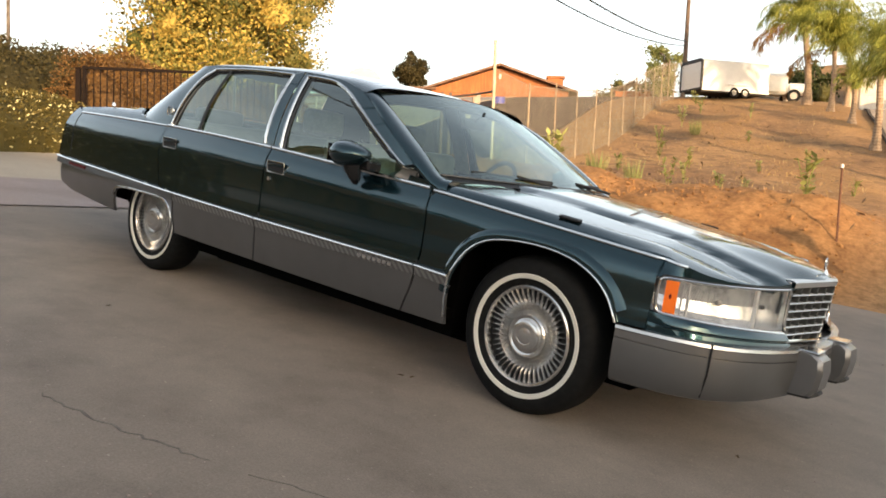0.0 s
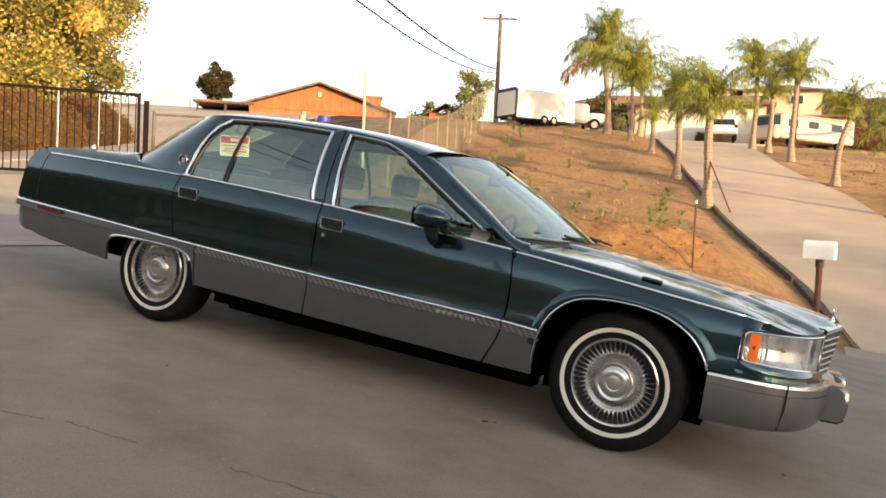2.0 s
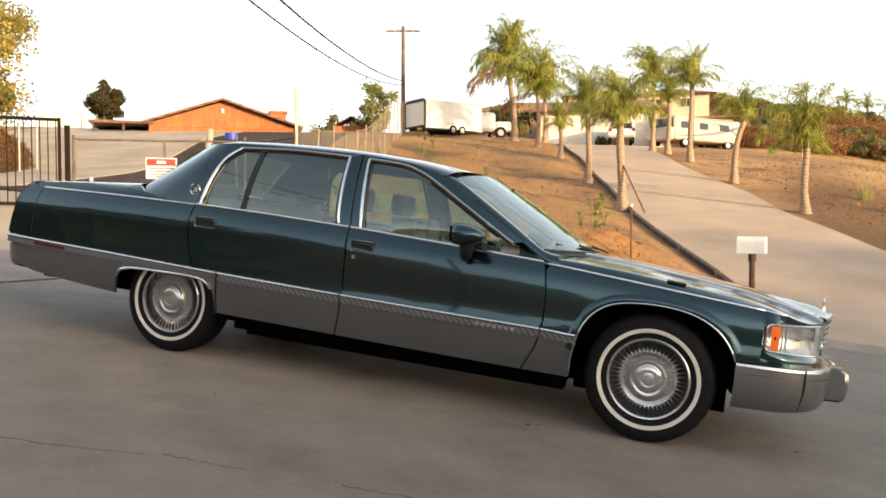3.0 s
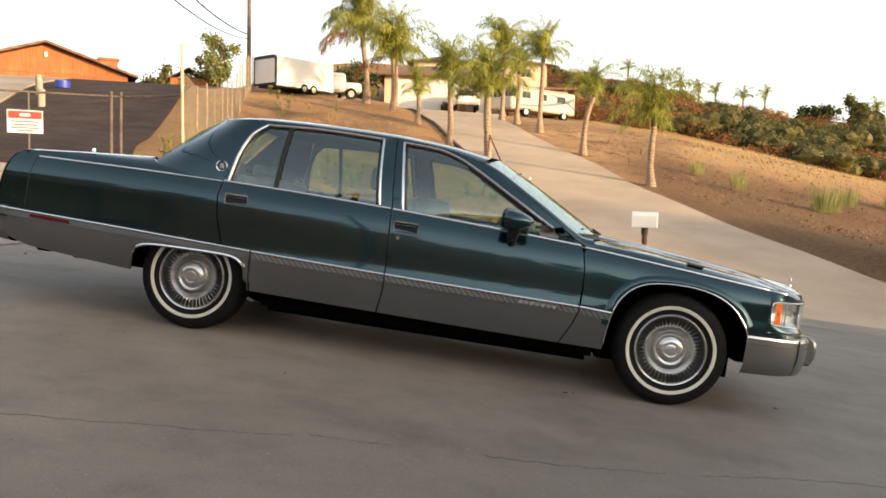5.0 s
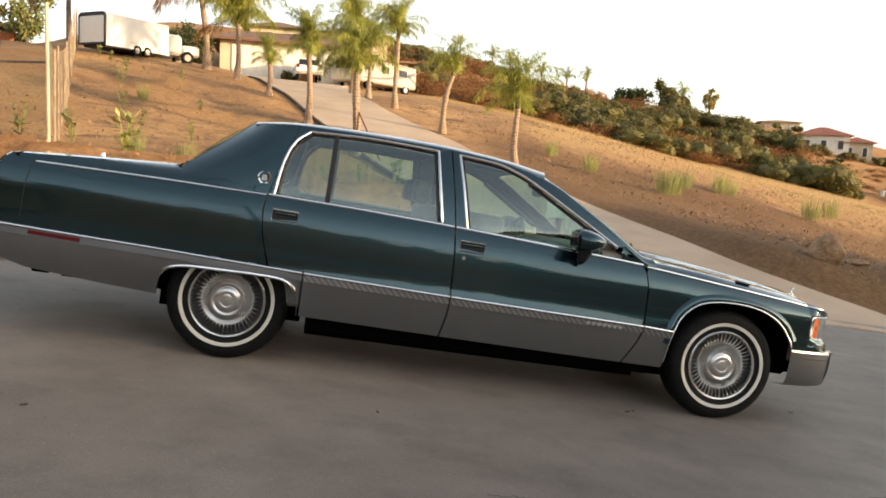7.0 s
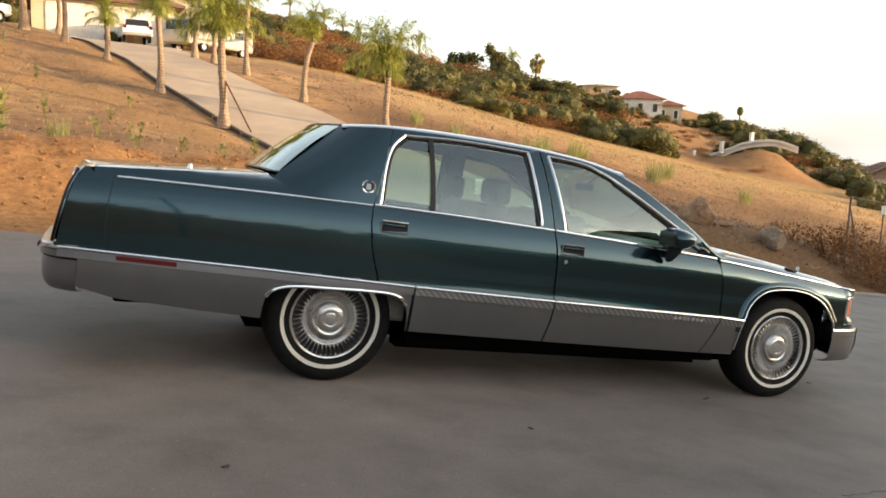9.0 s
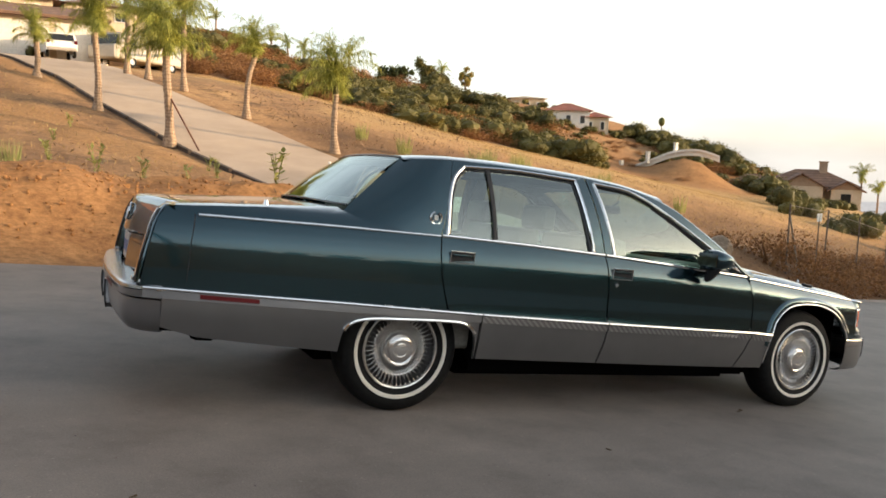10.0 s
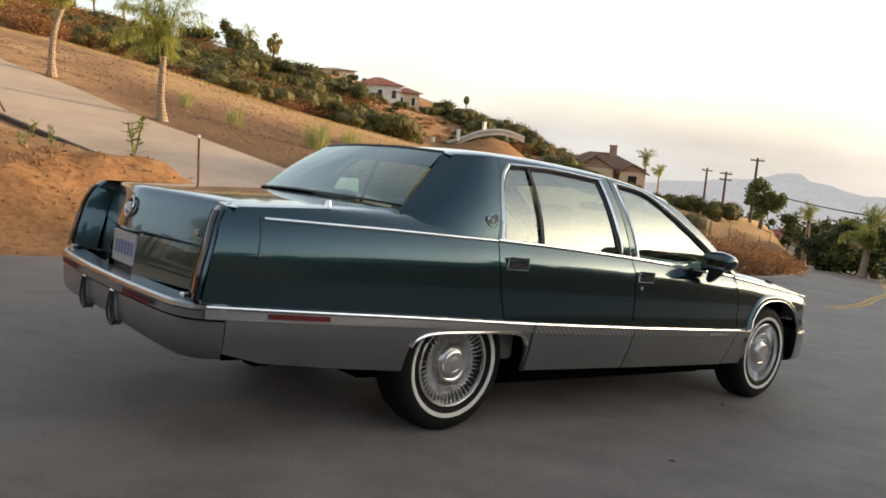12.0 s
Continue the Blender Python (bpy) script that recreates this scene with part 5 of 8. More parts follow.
    rim = top_edge + inner + low_edge + [(nose[1].x, s * nose[1].y, LOW + 0.012), (nose[1].x, s * nose[1].y, 0.722)]
    bm = bmesh.new()
    add_tube(bm, [Vector(p) for p in rounded(rim + [rim[0]], 110)], 0.005, 6, False)
    part("lamp_surround", bm, CHROME, lamp, "thin chrome surround")
    bm = bmesh.new()
    add_tube(bm, [Vector((x - 0.004, y - s * 0.004, z + (0.007 if z > 0.7 else -0.007))) for x, y, z in (tuple(p) for p in rounded(rim + [rim[0]], 110))], 0.006, 5, False)
    part("lamp_seal", bm, BLACK, lamp, "black gap round the lamp")

# upright grille, swept back from a prow in the middle
G_TOP, G_LOW, G_HALF = 0.772, 0.512, 0.325


def grille_x(y, z):
    return 4.070 - 0.235 * abs(y) - 0.035 * (G_TOP - z) / 0.26


def grille_bar(pts, w, h):
    """A flat bar through points, w deep and h high or wide."""
    bm = bmesh.new()
    rows = []
    for x, y, z in pts:
        rows.append([(x - w, y - h[0], z - h[1]), (x, y - h[0], z - h[1]), (x + 0.003, y, z), (x, y + h[0], z + h[1]), (x - w, y + h[0], z + h[1])])
    add_quads(bm, rows)
    return bm


bm = bmesh.new()
add_quads(bm, [[(grille_x(y, z) + d, y, z - 0.045 * abs(y)) for y in (-0.335, -0.16, 0, 0.16, 0.335)] for z, d in ((G_TOP + 0.022, -0.10), (G_TOP + 0.020, -0.010), (G_TOP + 0.012, 0.004), (G_TOP - 0.010, 0.004), (G_TOP - 0.012, -0.03))])
grille = part("grille", bm, DULL_CHROME, car, "chrome egg-crate grille with a bright header")
for s in (-1, 1):
    part("grille_side", box_bm(((3.955, s * 0.333 - 0.008, G_LOW), (grille_x(0.333, 0.6) + 0.012, s * 0.333 + 0.008, G_TOP)), bevel=0.003), CHROME, grille)
    bm = bmesh.new()
    add_quads(bm, [[(grille_x(y, z) - 0.034, y, z) for y in (0, s * 0.33)] for z in (G_LOW, G_TOP)])
    part("grille_backing", bm, BLACK, grille, "dark space behind the grille")
part("grille_foot", grille_bar([(grille_x(y, G_LOW) + 0.006, y, G_LOW) for y in (-0.335, 0, 0.335)], 0.03, (0, 0.006)), CHROME, grille)
for k in range(1, 10):
    y = -G_HALF + 2 * G_HALF * k / 10
    part("upright_bar", grille_bar([(grille_x(y, z), y, z) for z in (G_LOW, G_TOP - 0.02)], 0.026, (0.0055, 0)), GRILLE_METAL, grille)
for k in range(1, 7):
    z = G_LOW + (G_TOP - 0.012 - G_LOW) * k / 7
    part("cross_bar", grille_bar([(grille_x(y, z) + 0.005, y, z - 0.03 * abs(y)) for y in (-0.33, 0, 0.33)], 0.026, (0, 0.0035)), DULL_CHROME, grille)
bm = bmesh.new()
add_tube(bm, [(4.022, 0, 0.800), (4.020, 0, 0.826)], [0.012, 0.004], 8)
add_tube(bm, [(4.016, 0.016 * math.cos(a), 0.850 + 0.026 * math.sin(a)) for a in (2 * math.pi * k / 18 for k in range(19))], 0.0032, 6)
add_box(bm, (4.012, -0.007, 0.836), (4.020, 0.007, 0.862), None, 0.002)
part("hood_ornament", bm, CHROME, hood, "upright chrome wreath ornament")

FRONT_PLAN = [(3.515, 0.908), (3.62, 0.893), (3.74, 0.858), (3.85, 0.795), (3.94, 0.69), (4.005, 0.53), (4.042, 0.36), (4.062, 0.24), (4.078, 0.12), (4.082, 0.0)]
fb = part("front_bumper", bumper_bm(FRONT_PLAN, [(0.466, -0.002, -0.03), (0.44, -0.004, -0.02), (0.37, 0.002, -0.01), (0.32, 0.010, 0), (0.29, 0.026, 0), (0.278, 0.06, 0), (0.276, 0.12, 0)]), SILVER, car, "silver-grey front bumper", soft_angle=30)
part("bumper_band", bumper_bm(FRONT_PLAN, [(0.520, 0.10, -0.03), (0.522, 0.010, -0.03), (0.518, -0.004, -0.03), (0.506, -0.008, -0.03), (0.502, -0.004, -0.03)]), BAND, fb, "chrome top band", soft_angle=30)
part("bumper_moulding", bumper_bm(FRONT_PLAN, [(0.502, -0.001, -0.03), (0.471, -0.003, -0.03), (0.469, 0.004, -0.03), (0.466, 0.004, -0.03)]), SILVER, fb, "silver-grey moulding", soft_angle=30)
for s in (-1, 1):
    bm = bmesh.new()
    p = Vector((3.84, s * 0.795, 0))
    add_tube(bm, [(3.866, s * 0.790, 0.520), (3.866, s * 0.790, 0.40), (3.846, s * 0.772, 0.30)], 0.004, 6)
    part("bumper_seam", bm, BLACK, fb)
part("front_pan", box_bm(((3.55, -0.6, 0.32), (3.9, 0.6, 0.36)), ((3.5, -0.72, 0.32), (3.62, 0.72, 0.74)), bevel=0.02), UNDER, car, "black underside of the nose")

# ---- wheels ----
def lathe(bm, prof, n=64, at=(0, 0, 0)):
    """A ring turned about y; the profile is pairs of radius and y."""
    rows = [[(at[0] + r * math.cos(a), at[1] + y, at[2] + r * math.sin(a)) for a in (2 * math.pi * k / n for k in range(n))] for r, y in prof]
    add_quads(bm, rows, close=True)
    return bm


TYRE_PROF = [(0.19, -0.03), (0.20, -0.075), (0.225, -0.098), (0.26, -0.112), (0.295, -0.115), (0.325, -0.104), (0.343, -0.085), (0.351, -0.055), (0.353, 0), (0.351, 0.055), (0.343, 0.085), (0.325, 0.104), (0.26, 0.11), (0.2, 0.08)]
bm = lathe(bmesh.new(), TYRE_PROF)
tyre_me = mesh_of("tyre", bm, TYRE, 40)
whitewall_me = mesh_of("whitewall", lathe(bmesh.new(), [(0.252, -0.1105), (0.254, -0.1145), (0.272, -0.1175), (0.274, -0.114)]), WHITEWALL, 40)
SPOKES = 46
cover_me = mesh_of("wheel_cover", lathe(bmesh.new(), [(0.224, -0.088), (0.222, -0.105), (0.216, -0.110), (0.209, -0.108), (0.205, -0.100), (0.203, -0.086)]), [WHEEL_METAL], 30)
dark_me = mesh_of("cover_dish", lathe(bmesh.new(), [(0.204, -0.078), (0.165, -0.064), (0.142, -0.064)]), [BLACK], 30)
bm = lathe(bmesh.new(), [(0.150, -0.080), (0.147, -0.086), (0.125, -0.080), (0.096, -0.082)])
for k in range(SPOKES):       # crossed ridges of the wire lattice round the hub
    for lean in (-1, 1):
        ring = []
        for i in range(5):
            u = i / 4
            r0, a0 = 0.097 + 0.052 * u, 2 * math.pi * (k + lean * 1.1 * u) / SPOKES
            w0 = 0.0022 / r0
            y0 = -0.083 - 0.004 * math.sin(u * math.pi) - 0.003 * u
            ring.append([(r0 * math.sin(a0 + q * w0), y0 - (0.007 if q == 0 else 0), r0 * math.cos(a0 + q * w0)) for q in (-1, 0, 1)])
        add_quads(bm, ring)
lattice_me = mesh_of("wire_lattice", bm, [WHEEL_METAL], None)
hub_me = mesh_of("hub_cap", lathe(bmesh.new(), [(0.097, -0.078), (0.096, -0.094), (0.090, -0.101), (0.083, -0.100), (0.076, -0.096), (0.072, -0.098), (0.068, -0.108), (0.060, -0.112), (0.040, -0.113), (0.036, -0.1115), (0.030, -0.113), (0.001, -0.113)], 48), [WHEEL_METAL], 30)
bm = bmesh.new()
add_quads(bm, [[(-w, -y0, r0), (0.0, -y0 - h, r0), (w, -y0, r0)] for r0, w, y0, h in ((0.146, 0.0092, 0.082, 0.008), (0.156, 0.0080, 0.082, 0.013), (0.170, 0.0064, 0.084, 0.016), (0.188, 0.0054, 0.089, 0.015), (0.206, 0.0062, 0.096, 0.012))])
spoke_me = mesh_of("spoke", bm, [WHEEL_METAL], None)
drum_me = mesh_of("brake_drum", lathe(bmesh.new(), [(0.18, -0.02), (0.18, 0.1), (0.02, 0.1)], 24), [UNDER], 30)
for x, y, s, steer in ((0, 0.865, -1, 0), (0, 0.865, 1, 0), (3.086, 0.875, -1, 0.0), (3.086, 0.875, 1, 0.0)):
    wheel = new("wheel")
    wheel.parent = car
    wheel.matrix_basis = pose(x, s * (y - 0.105), 0.352, 0, 0, steer + (0 if s < 0 else 180))
    tagged(wheel, "whitewall tyre on a wire-style metal wheel cover")
    for nm, me in (("tyre", tyre_me), ("whitewall", whitewall_me), ("wheel_cover", cover_me), ("cover_dish", dark_me), ("wire_lattice", lattice_me), ("hub_cap", hub_me), ("brake_drum", drum_me)):
        o = new(nm, me)
        o.parent = wheel
    for k in range(SPOKES):
        o = new("spoke", spoke_me)
        o.parent = wheel
        o.matrix_basis = pose(0, 0, 0, 0, 360 * k / SPOKES, 0)

# ---- underside and wheel housings ----
for nm, boxes in (
        ("floor_plate", (((0.46, -0.80, 0.225), (2.62, 0.80, 0.33)), ((0.46, -0.88, 0.30), (2.62, 0.88, 0.36)))),
        ("frame_rail", (((0.46, -0.64, 0.170), (2.6, -0.50, 0.30)),)), ("frame_rail", (((0.46, 0.50, 0.170), (2.6, 0.64, 0.30)),)),
        ("gearbox", (((1.6, -0.22, 0.17), (3.4, 0.22, 0.30)),)),
        ("fuel_tank", (((-1.05, -0.46, 0.30), (-0.42, 0.46, 0.46)),)),
        ("rear_wheel_housing", (((-0.42, -0.64, 0.24), (0.42, 0.64, 0.56)), ((-0.42, -0.84, 0.56), (0.42, 0.84, 0.60)), ((0.415, -0.90, 0.32), (0.5, 0.90, 0.56)), ((-0.46, -0.80, 0.40), (-0.40, 0.80, 0.58)))),
        ("front_wheel_housing", (((2.66, -0.64, 0.20), (3.5, 0.64, 0.80)), ((2.64, -0.84, 0.765), (3.5, 0.84, 0.79)), ((2.57, -0.82, 0.29), (2.64, 0.82, 0.80)))),
        ("boot_floor", (((-1.26, -0.84, 0.42), (-0.40, 0.84, 0.55)),))):
    part(nm, box_bm(*boxes), UNDER, car, "black underside", soft_angle=None)
bm = bmesh.new()
add_tube(bm, [(0, -0.74, 0.352), (0, 0.74, 0.352)], 0.06, 10)
bmesh.ops.create_icosphere(bm, subdivisions=2, radius=0.15, matrix=Matrix.Translation((0, 0, 0.34)))
part("rear_axle", bm, UNDER, car, "black rear axle")
part("tail_box", box_bm(((-1.20, -0.70, 0.55), (-1.14, 0.70, 0.98)), ((-1.36, -0.86, 0.47), (-1.27, 0.86, 0.63))), UNDER, car, soft_angle=None)
bm = bmesh.new()
add_tube(bm, [(-0.4, -0.45, 0.36), (-1.0, -0.45, 0.37), (-1.22, -0.47, 0.37)], 0.028, 10)
part("exhaust_pipe", bm, UNDER, car, "dark exhaust pipe")
bm = bmesh.new()
add_box(bm, (-1.10, -0.84, 0.365), (-1.0, -0.74, 0.41), None, 0.01)
part("tow_bracket", bm, UNDER, car)

# ---- inside ----
def cushion(lo, hi, m=None, r=0.05):
    bm = bmesh.new()
    add_box(bm, lo, hi, m, r, 3)
    return bm


part("floor_pan", box_bm(((-0.35, -0.58, 0.33), (0.44, 0.58, 0.37)), ((0.44, -0.84, 0.33), (2.5, 0.84, 0.37))), DARK_SEAT, car, soft_angle=None)
for y in (-0.40, 0.40):
    seat = part("front_seat", cushion((1.28, y - 0.31, 0.38), (1.86, y + 0.31, 0.66)), LEATHER, car, "grey-beige leather front seat")
    part("seat_back", cushion((1.10, y - 0.30, 0.55), (1.28, y + 0.30, 1.07), pose(0, 0, 0, 0, 0, 0) @ Matrix.Shear("XZ", 4, (-0.22, 0)) @ pose(0.17, 0, 0)), LEATHER, seat)
    part("headrest", cushion((1.02, y - 0.14, 1.075), (1.13, y + 0.14, 1.235), None, 0.045), LEATHER, seat)
part("rear_seat", cushion((0.30, -0.75, 0.38), (0.80, 0.75, 0.62)), LEATHER, car, "grey-beige leather rear bench")
part("rear_seat_back", cushion((-0.05, -0.75, 0.55), (0.25, 0.75, 1.05)), LEATHER, car)
for y in (-0.42, 0.42):
    part("rear_headrest", cushion((-0.08, y - 0.17, 1.03), (0.06, y + 0.17, 1.15), None, 0.045), LEATHER, car)
part("parcel_shelf", box_bm(((-0.40, -0.74, 1.045), (0.0, 0.74, 1.07)), bevel=0.01), DARK_SEAT, car)
part("dashboard", cushion((2.05, -0.80, 0.66), (2.50, 0.80, 0.955)), LEATHER, car, "grey-beige dashboard")
bm = bmesh.new()
add_tube(bm, [Vector((1.88, 0.40, 0.90)) + Vector((0.07 * math.sin(a), 0.185 * math.cos(a), 0.175 * math.sin(a))) for a in (2 * math.pi * k / 28 for k in range(29))], 0.014, 8, False)
add_tube(bm, [(1.89, 0.40, 0.90), (2.1, 0.40, 0.84)], 0.03, 8)
add_box(bm, (1.86, 0.30, 0.86), (1.90, 0.50, 0.94), None, 0.02)
part("steering_wheel", bm, DARK_SEAT, car, "dark steering wheel")
for s in (-1, 1):
    bm = bmesh.new()
    for lo, hi in (((0.2, 0.80, 0.36), (1.22, 0.85, 0.965)), ((1.28, 0.80, 0.36), (2.4, 0.85, 0.925))):
        add_box(bm, (lo[0], min(s * lo[1], s * hi[1]), lo[2]), (hi[0], max(s * lo[1], s * hi[1]), hi[2]), None, 0.02)
    part("door_lining", bm, LEATHER, car, "grey-beige door lining")
    bm = bmesh.new()
    add_quads(bm, [[(x, s * (cabin(x, z) - 0.06), z) for x in (1.16 - 0.02 * (z - 1), 1.30 - 0.1 * (z - 1))] for z in (0.95, 1.1, 1.25, 1.42)])
    part("pillar_lining", bm, LEATHER, car)
    bm = bmesh.new()
    add_box(bm, (1.50, s * 0.32 - 0.17, 1.385), (1.74, s * 0.32 + 0.17, 1.40), pose(0, 0, 0), 0.006)
    part("sun_visor", bm, LEATHER, car, "grey-beige sun visor")
bm = bmesh.new()
add_box(bm, (1.93, -0.12, 1.245), (1.955, 0.12, 1.305), None, 0.012)
add_tube(bm, [(1.95, 0, 1.29), (2.02, 0, 1.345)], 0.008, 6)
part("inner_mirror", bm, BLACK, car, "black rear-view mirror")
# ---- plants ----
rng = random.Random(7)


def leaf_quad(bm, p, d, up, length, width):
    d, side = d.normalized(), d.cross(up)
    if side.length < 1e-4:
        side = d.orthogonal()
    side = side.normalized() * width / 2
    tip = p + d * length
    mid = p + d * length * 0.5
    bm.faces.new([bm.verts.new(q) for q in (p, mid - side, tip, mid + side)])


def rand_dir(r):
    while True:
        v = Vector((r.uniform(-1, 1), r.uniform(-1, 1), r.uniform(-1, 1)))
        if 0.05 < v.length < 1:
            return v.normalized()


def frond_mesh(name, length, rise, bend, mat, seed, pairs=58, leaf=0.50):
    """One plumed leaf along +x: the rib sets out at an angle and bows over, its thin leaflets hang all round it."""
    r = random.Random(seed)
    bm = bmesh.new()
    rib, p = [], Vector((0, 0, 0))
    for k in range(15):
        u = k / 14
        rib.append(p.copy())
        a = radians(rise - bend * u ** 1.5)
        p = p + Vector((math.cos(a), r.uniform(-0.06, 0.06), math.sin(a))) * length / 14
    add_tube(bm, rib, [0.018 * (1 - 0.8 * k / 14) for k in range(15)], 4)
    for k in range(pairs):
        u = 0.12 + 0.87 * k / pairs
        i = min(13, int(u * 14))
        q = rib[i].lerp(rib[i + 1], u * 14 - i)
        t = (rib[i + 1] - rib[i]).normalized()
        for s in (-1, 1, r.choice((-1, 1))):
            d = t * r.uniform(0.2, 0.9) + Vector((0, s, 0)) * r.uniform(0.1, 0.9) + Vector((r.uniform(-0.3, 0.3), 0, r.uniform(-1.2, 0.25)))
            n0 = d.normalized()
            bend_to = (n0 + Vector((0, 0, -0.75))).normalized()
            ln = leaf * r.uniform(0.6, 1.2) * (1.1 - 0.5 * u)
            leaf_quad(bm, q, n0, Vector((r.uniform(-0.5, 0.5), 0, 1)), ln * 0.6, 0.021)
            leaf_quad(bm, q + n0 * ln * 0.5, bend_to, Vector((r.uniform(-0.5, 0.5), 0, 1)), ln * 0.6, 0.017)
    return mesh_of(name, bm, mat, None)


FRONDS = [frond_mesh("frond", ln, rise, bend, PALM_LEAF, k) for k, (ln, rise, bend) in enumerate(((1.75, 91, 40), (2.0, 86, 78), (2.05, 81, 105), (2.0, 75, 124), (1.9, 66, 132), (1.6, 52, 126), (1.3, 30, 104)))]
DRY_FROND = frond_mesh("dry_frond", 1.5, 10, 85, PALM_DRY, 14)


def palm(x, y, trunk, crown, seed, count=20, lean=0.0, label="young feather palm with a ringed grey trunk beside the driveway", dry=0, z=None, thick=0.11, group="palms along the driveway", wind=0.35):
    r = random.Random(seed)
    z = ground_z(x, y) - 0.05 if z is None else z
    ob = thing("palm_tree", label, "palm tree", group, m=pose(x, y, z))
    bm = bmesh.new()
    pts, rad = [], []
    for k in range(31):
        u = k / 30
        pts.append((lean * u * u + 0.03 * math.sin(u * 5 + seed), 0.02 * math.cos(u * 4), trunk * u))
        rad.append(thick * (1.75 - 0.7 * min(1, u * 4) + 0.05 * (k % 2) - 0.22 * u) * r.uniform(0.92, 1.08))
    add_tube(bm, pts, rad, 10)
    part("trunk", bm, TRUNK, ob)
    bm = bmesh.new()
    add_tube(bm, [pts[-1], (pts[-1][0], pts[-1][1], trunk + 0.35 * crown / 1.8)], [thick * 0.95, thick * 0.4], 8)
    part("crown_shaft", bm, SHRUB_LEAF, ob)
    for k in range(int(count * 1.15)):
        me = FRONDS[min(6, int(7 * r.random() ** 1.25))]
        turn = radians(k * 137.5 + r.uniform(-15, 15))
        turn += wind * math.sin(turn)       # the breeze pushes the fronds uphill
        f = new("frond", me)
        f.parent = ob
        s = 0.85 * crown / 1.8 * r.uniform(0.8, 1.2)
        f.matrix_basis = pose(pts[-1][0], pts[-1][1], trunk + 0.22 * crown / 1.8, r.uniform(-12, 12), r.uniform(-8, 8), math.degrees(turn)) @ Matrix.Diagonal((s, s, s, 1))
    for k in range(dry):
        f = new("dry_frond", DRY_FROND)
        f.parent = ob
        s = crown / 1.8
        f.matrix_basis = pose(pts[-1][0], pts[-1][1], trunk + 0.05, 0, 0, 170 + 40 * k) @ Matrix.Diagonal((s, s, s, 1))
    return ob


palm(-2.71, 30.26, 1.35, 1.35, 11, 21)
palm(-0.74, 24.83, 2.6, 1.75, 12, 29)
palm(0.98, 19.59, 2.6, 1.9, 13, 34, thick=0.125)
palm(4.44, 26.0, 2.3, 1.55, 14, 17, 0.35, wind=0.9)
palm(6.28, 20.58, 1.95, 2.0, 15, 19, wind=0.8)
palm(2.85, 31.08, 3.2, 2.0, 16, 29)
palm(0.94, 36.49, 3.3, 2.3, 17, 29)
palm(1.75, 35.0, 2.5, 1.6, 23, 21)
palm(-4.7, 34.98, 2.7, 2.9, 18, 35, dry=1)
palm(-6.88, 39.0, 3.9, 3.4, 19, 35, -0.3, dry=2, thick=0.16)
palm(-5.6, 41.5, 2.4, 2.0, 24, 24)
# palms on the far ridge
for k, (x, y, top, h) in enumerate(((15.0, 98.6, 17.0, 5.0), (19.2, 97.9, 15.6, 4.6), (20.5, 92.5, 14.2, 4.2), (23.6, 97.0, 13.6, 4.4), (25.6, 96.6, 13.6, 4.4), (28.7, 95.6, 13.0, 4.4), (31.1, 94.9, 13.2, 4.6), (42.0, 90.0, 10.4, 4.0))):
    gz = ground_z(x, y)
    palm(x, y, max(2.0, top - gz - 0.6), 1.9, 40 + k, 13, z=gz - 0.1, thick=0.14, label="slender palm standing on the far ridge", group="palms on the ridge")
palm(53.1, 18.6, 2.0, 3.0, 60, 24, z=ground_z(53.1, 18.6), thick=0.25, label="broad palm among trees down the road", group="palms down the road")
palm(62.0, 27.0, 3.7, 1.8, 61, 16, z=ground_z(62, 27), thick=0.18, label="slender palm among trees down the road", group="palms down the road")
palm(76.0, 54.0, 3.4, 2.0, 62, 14, z=ground_z(76, 54), label="small palm beside the tiled house", group="palms by the tiled house")
palm(77.5, 53.0, 2.6, 1.9, 63, 14, z=ground_z(77.5, 53), label="small palm beside the tiled house", group="palms by the tiled house")


def shrub_mesh(name, mat, seed, leaves=420, leaf=0.16, clumps=9, flat=0.75, inside=0.0):
    """Leaf clumps round a few stems, about 1 m in radius."""
    r = random.Random(seed)
    bm = bmesh.new()
    for k in range(5):
        d = rand_dir(r)
        add_tube(bm, [(0, 0, -0.1), (d.x * 0.3, d.y * 0.3, 0.4), (d.x * 0.6, d.y * 0.6, 0.75)], [0.04, 0.025, 0.01], 4)
    cs = []
    for k in range(clumps):
        a = r.uniform(0, 6.28)
        q = r.uniform(0.1, 0.75)
        cs.append((Vector((q * math.cos(a), q * math.sin(a), r.uniform(0.25, 0.95) * flat)), r.uniform(0.28, 0.5)))
    if inside:       # dense inside of each clump
        for c, s in cs:
            bmesh.ops.create_icosphere(bm, subdivisions=2, radius=s * inside, matrix=Matrix.Translation(c))
        for v in bm.verts:
            v.co += v.co.normalized() * 0.16 * noise.noise(v.co * 6 + Vector((seed, 0, 0)))
    for k in range(leaves):
        c, s = cs[r.randrange(clumps)]
        d = rand_dir(r)
        p = c + d * s * r.uniform(0.72, 1.05)
        p.z = max(0.02, p.z)
        leaf_quad(bm, p, (d + rand_dir(r) * 0.9), rand_dir(r), leaf * r.uniform(0.7, 1.4), leaf * 0.6)
    return mesh_of(name, bm, mat, None)


SHRUBS = [shrub_mesh("shrub", SHRUB_LEAF, 70 + k, 1250, 0.085, 11, inside=0.76) for k in range(4)]
DRY_SHRUBS = [shrub_mesh("dry_shrub", SHRUB_DRY, 80 + k, 950, 0.085, 10, 0.6) for k in range(3)]


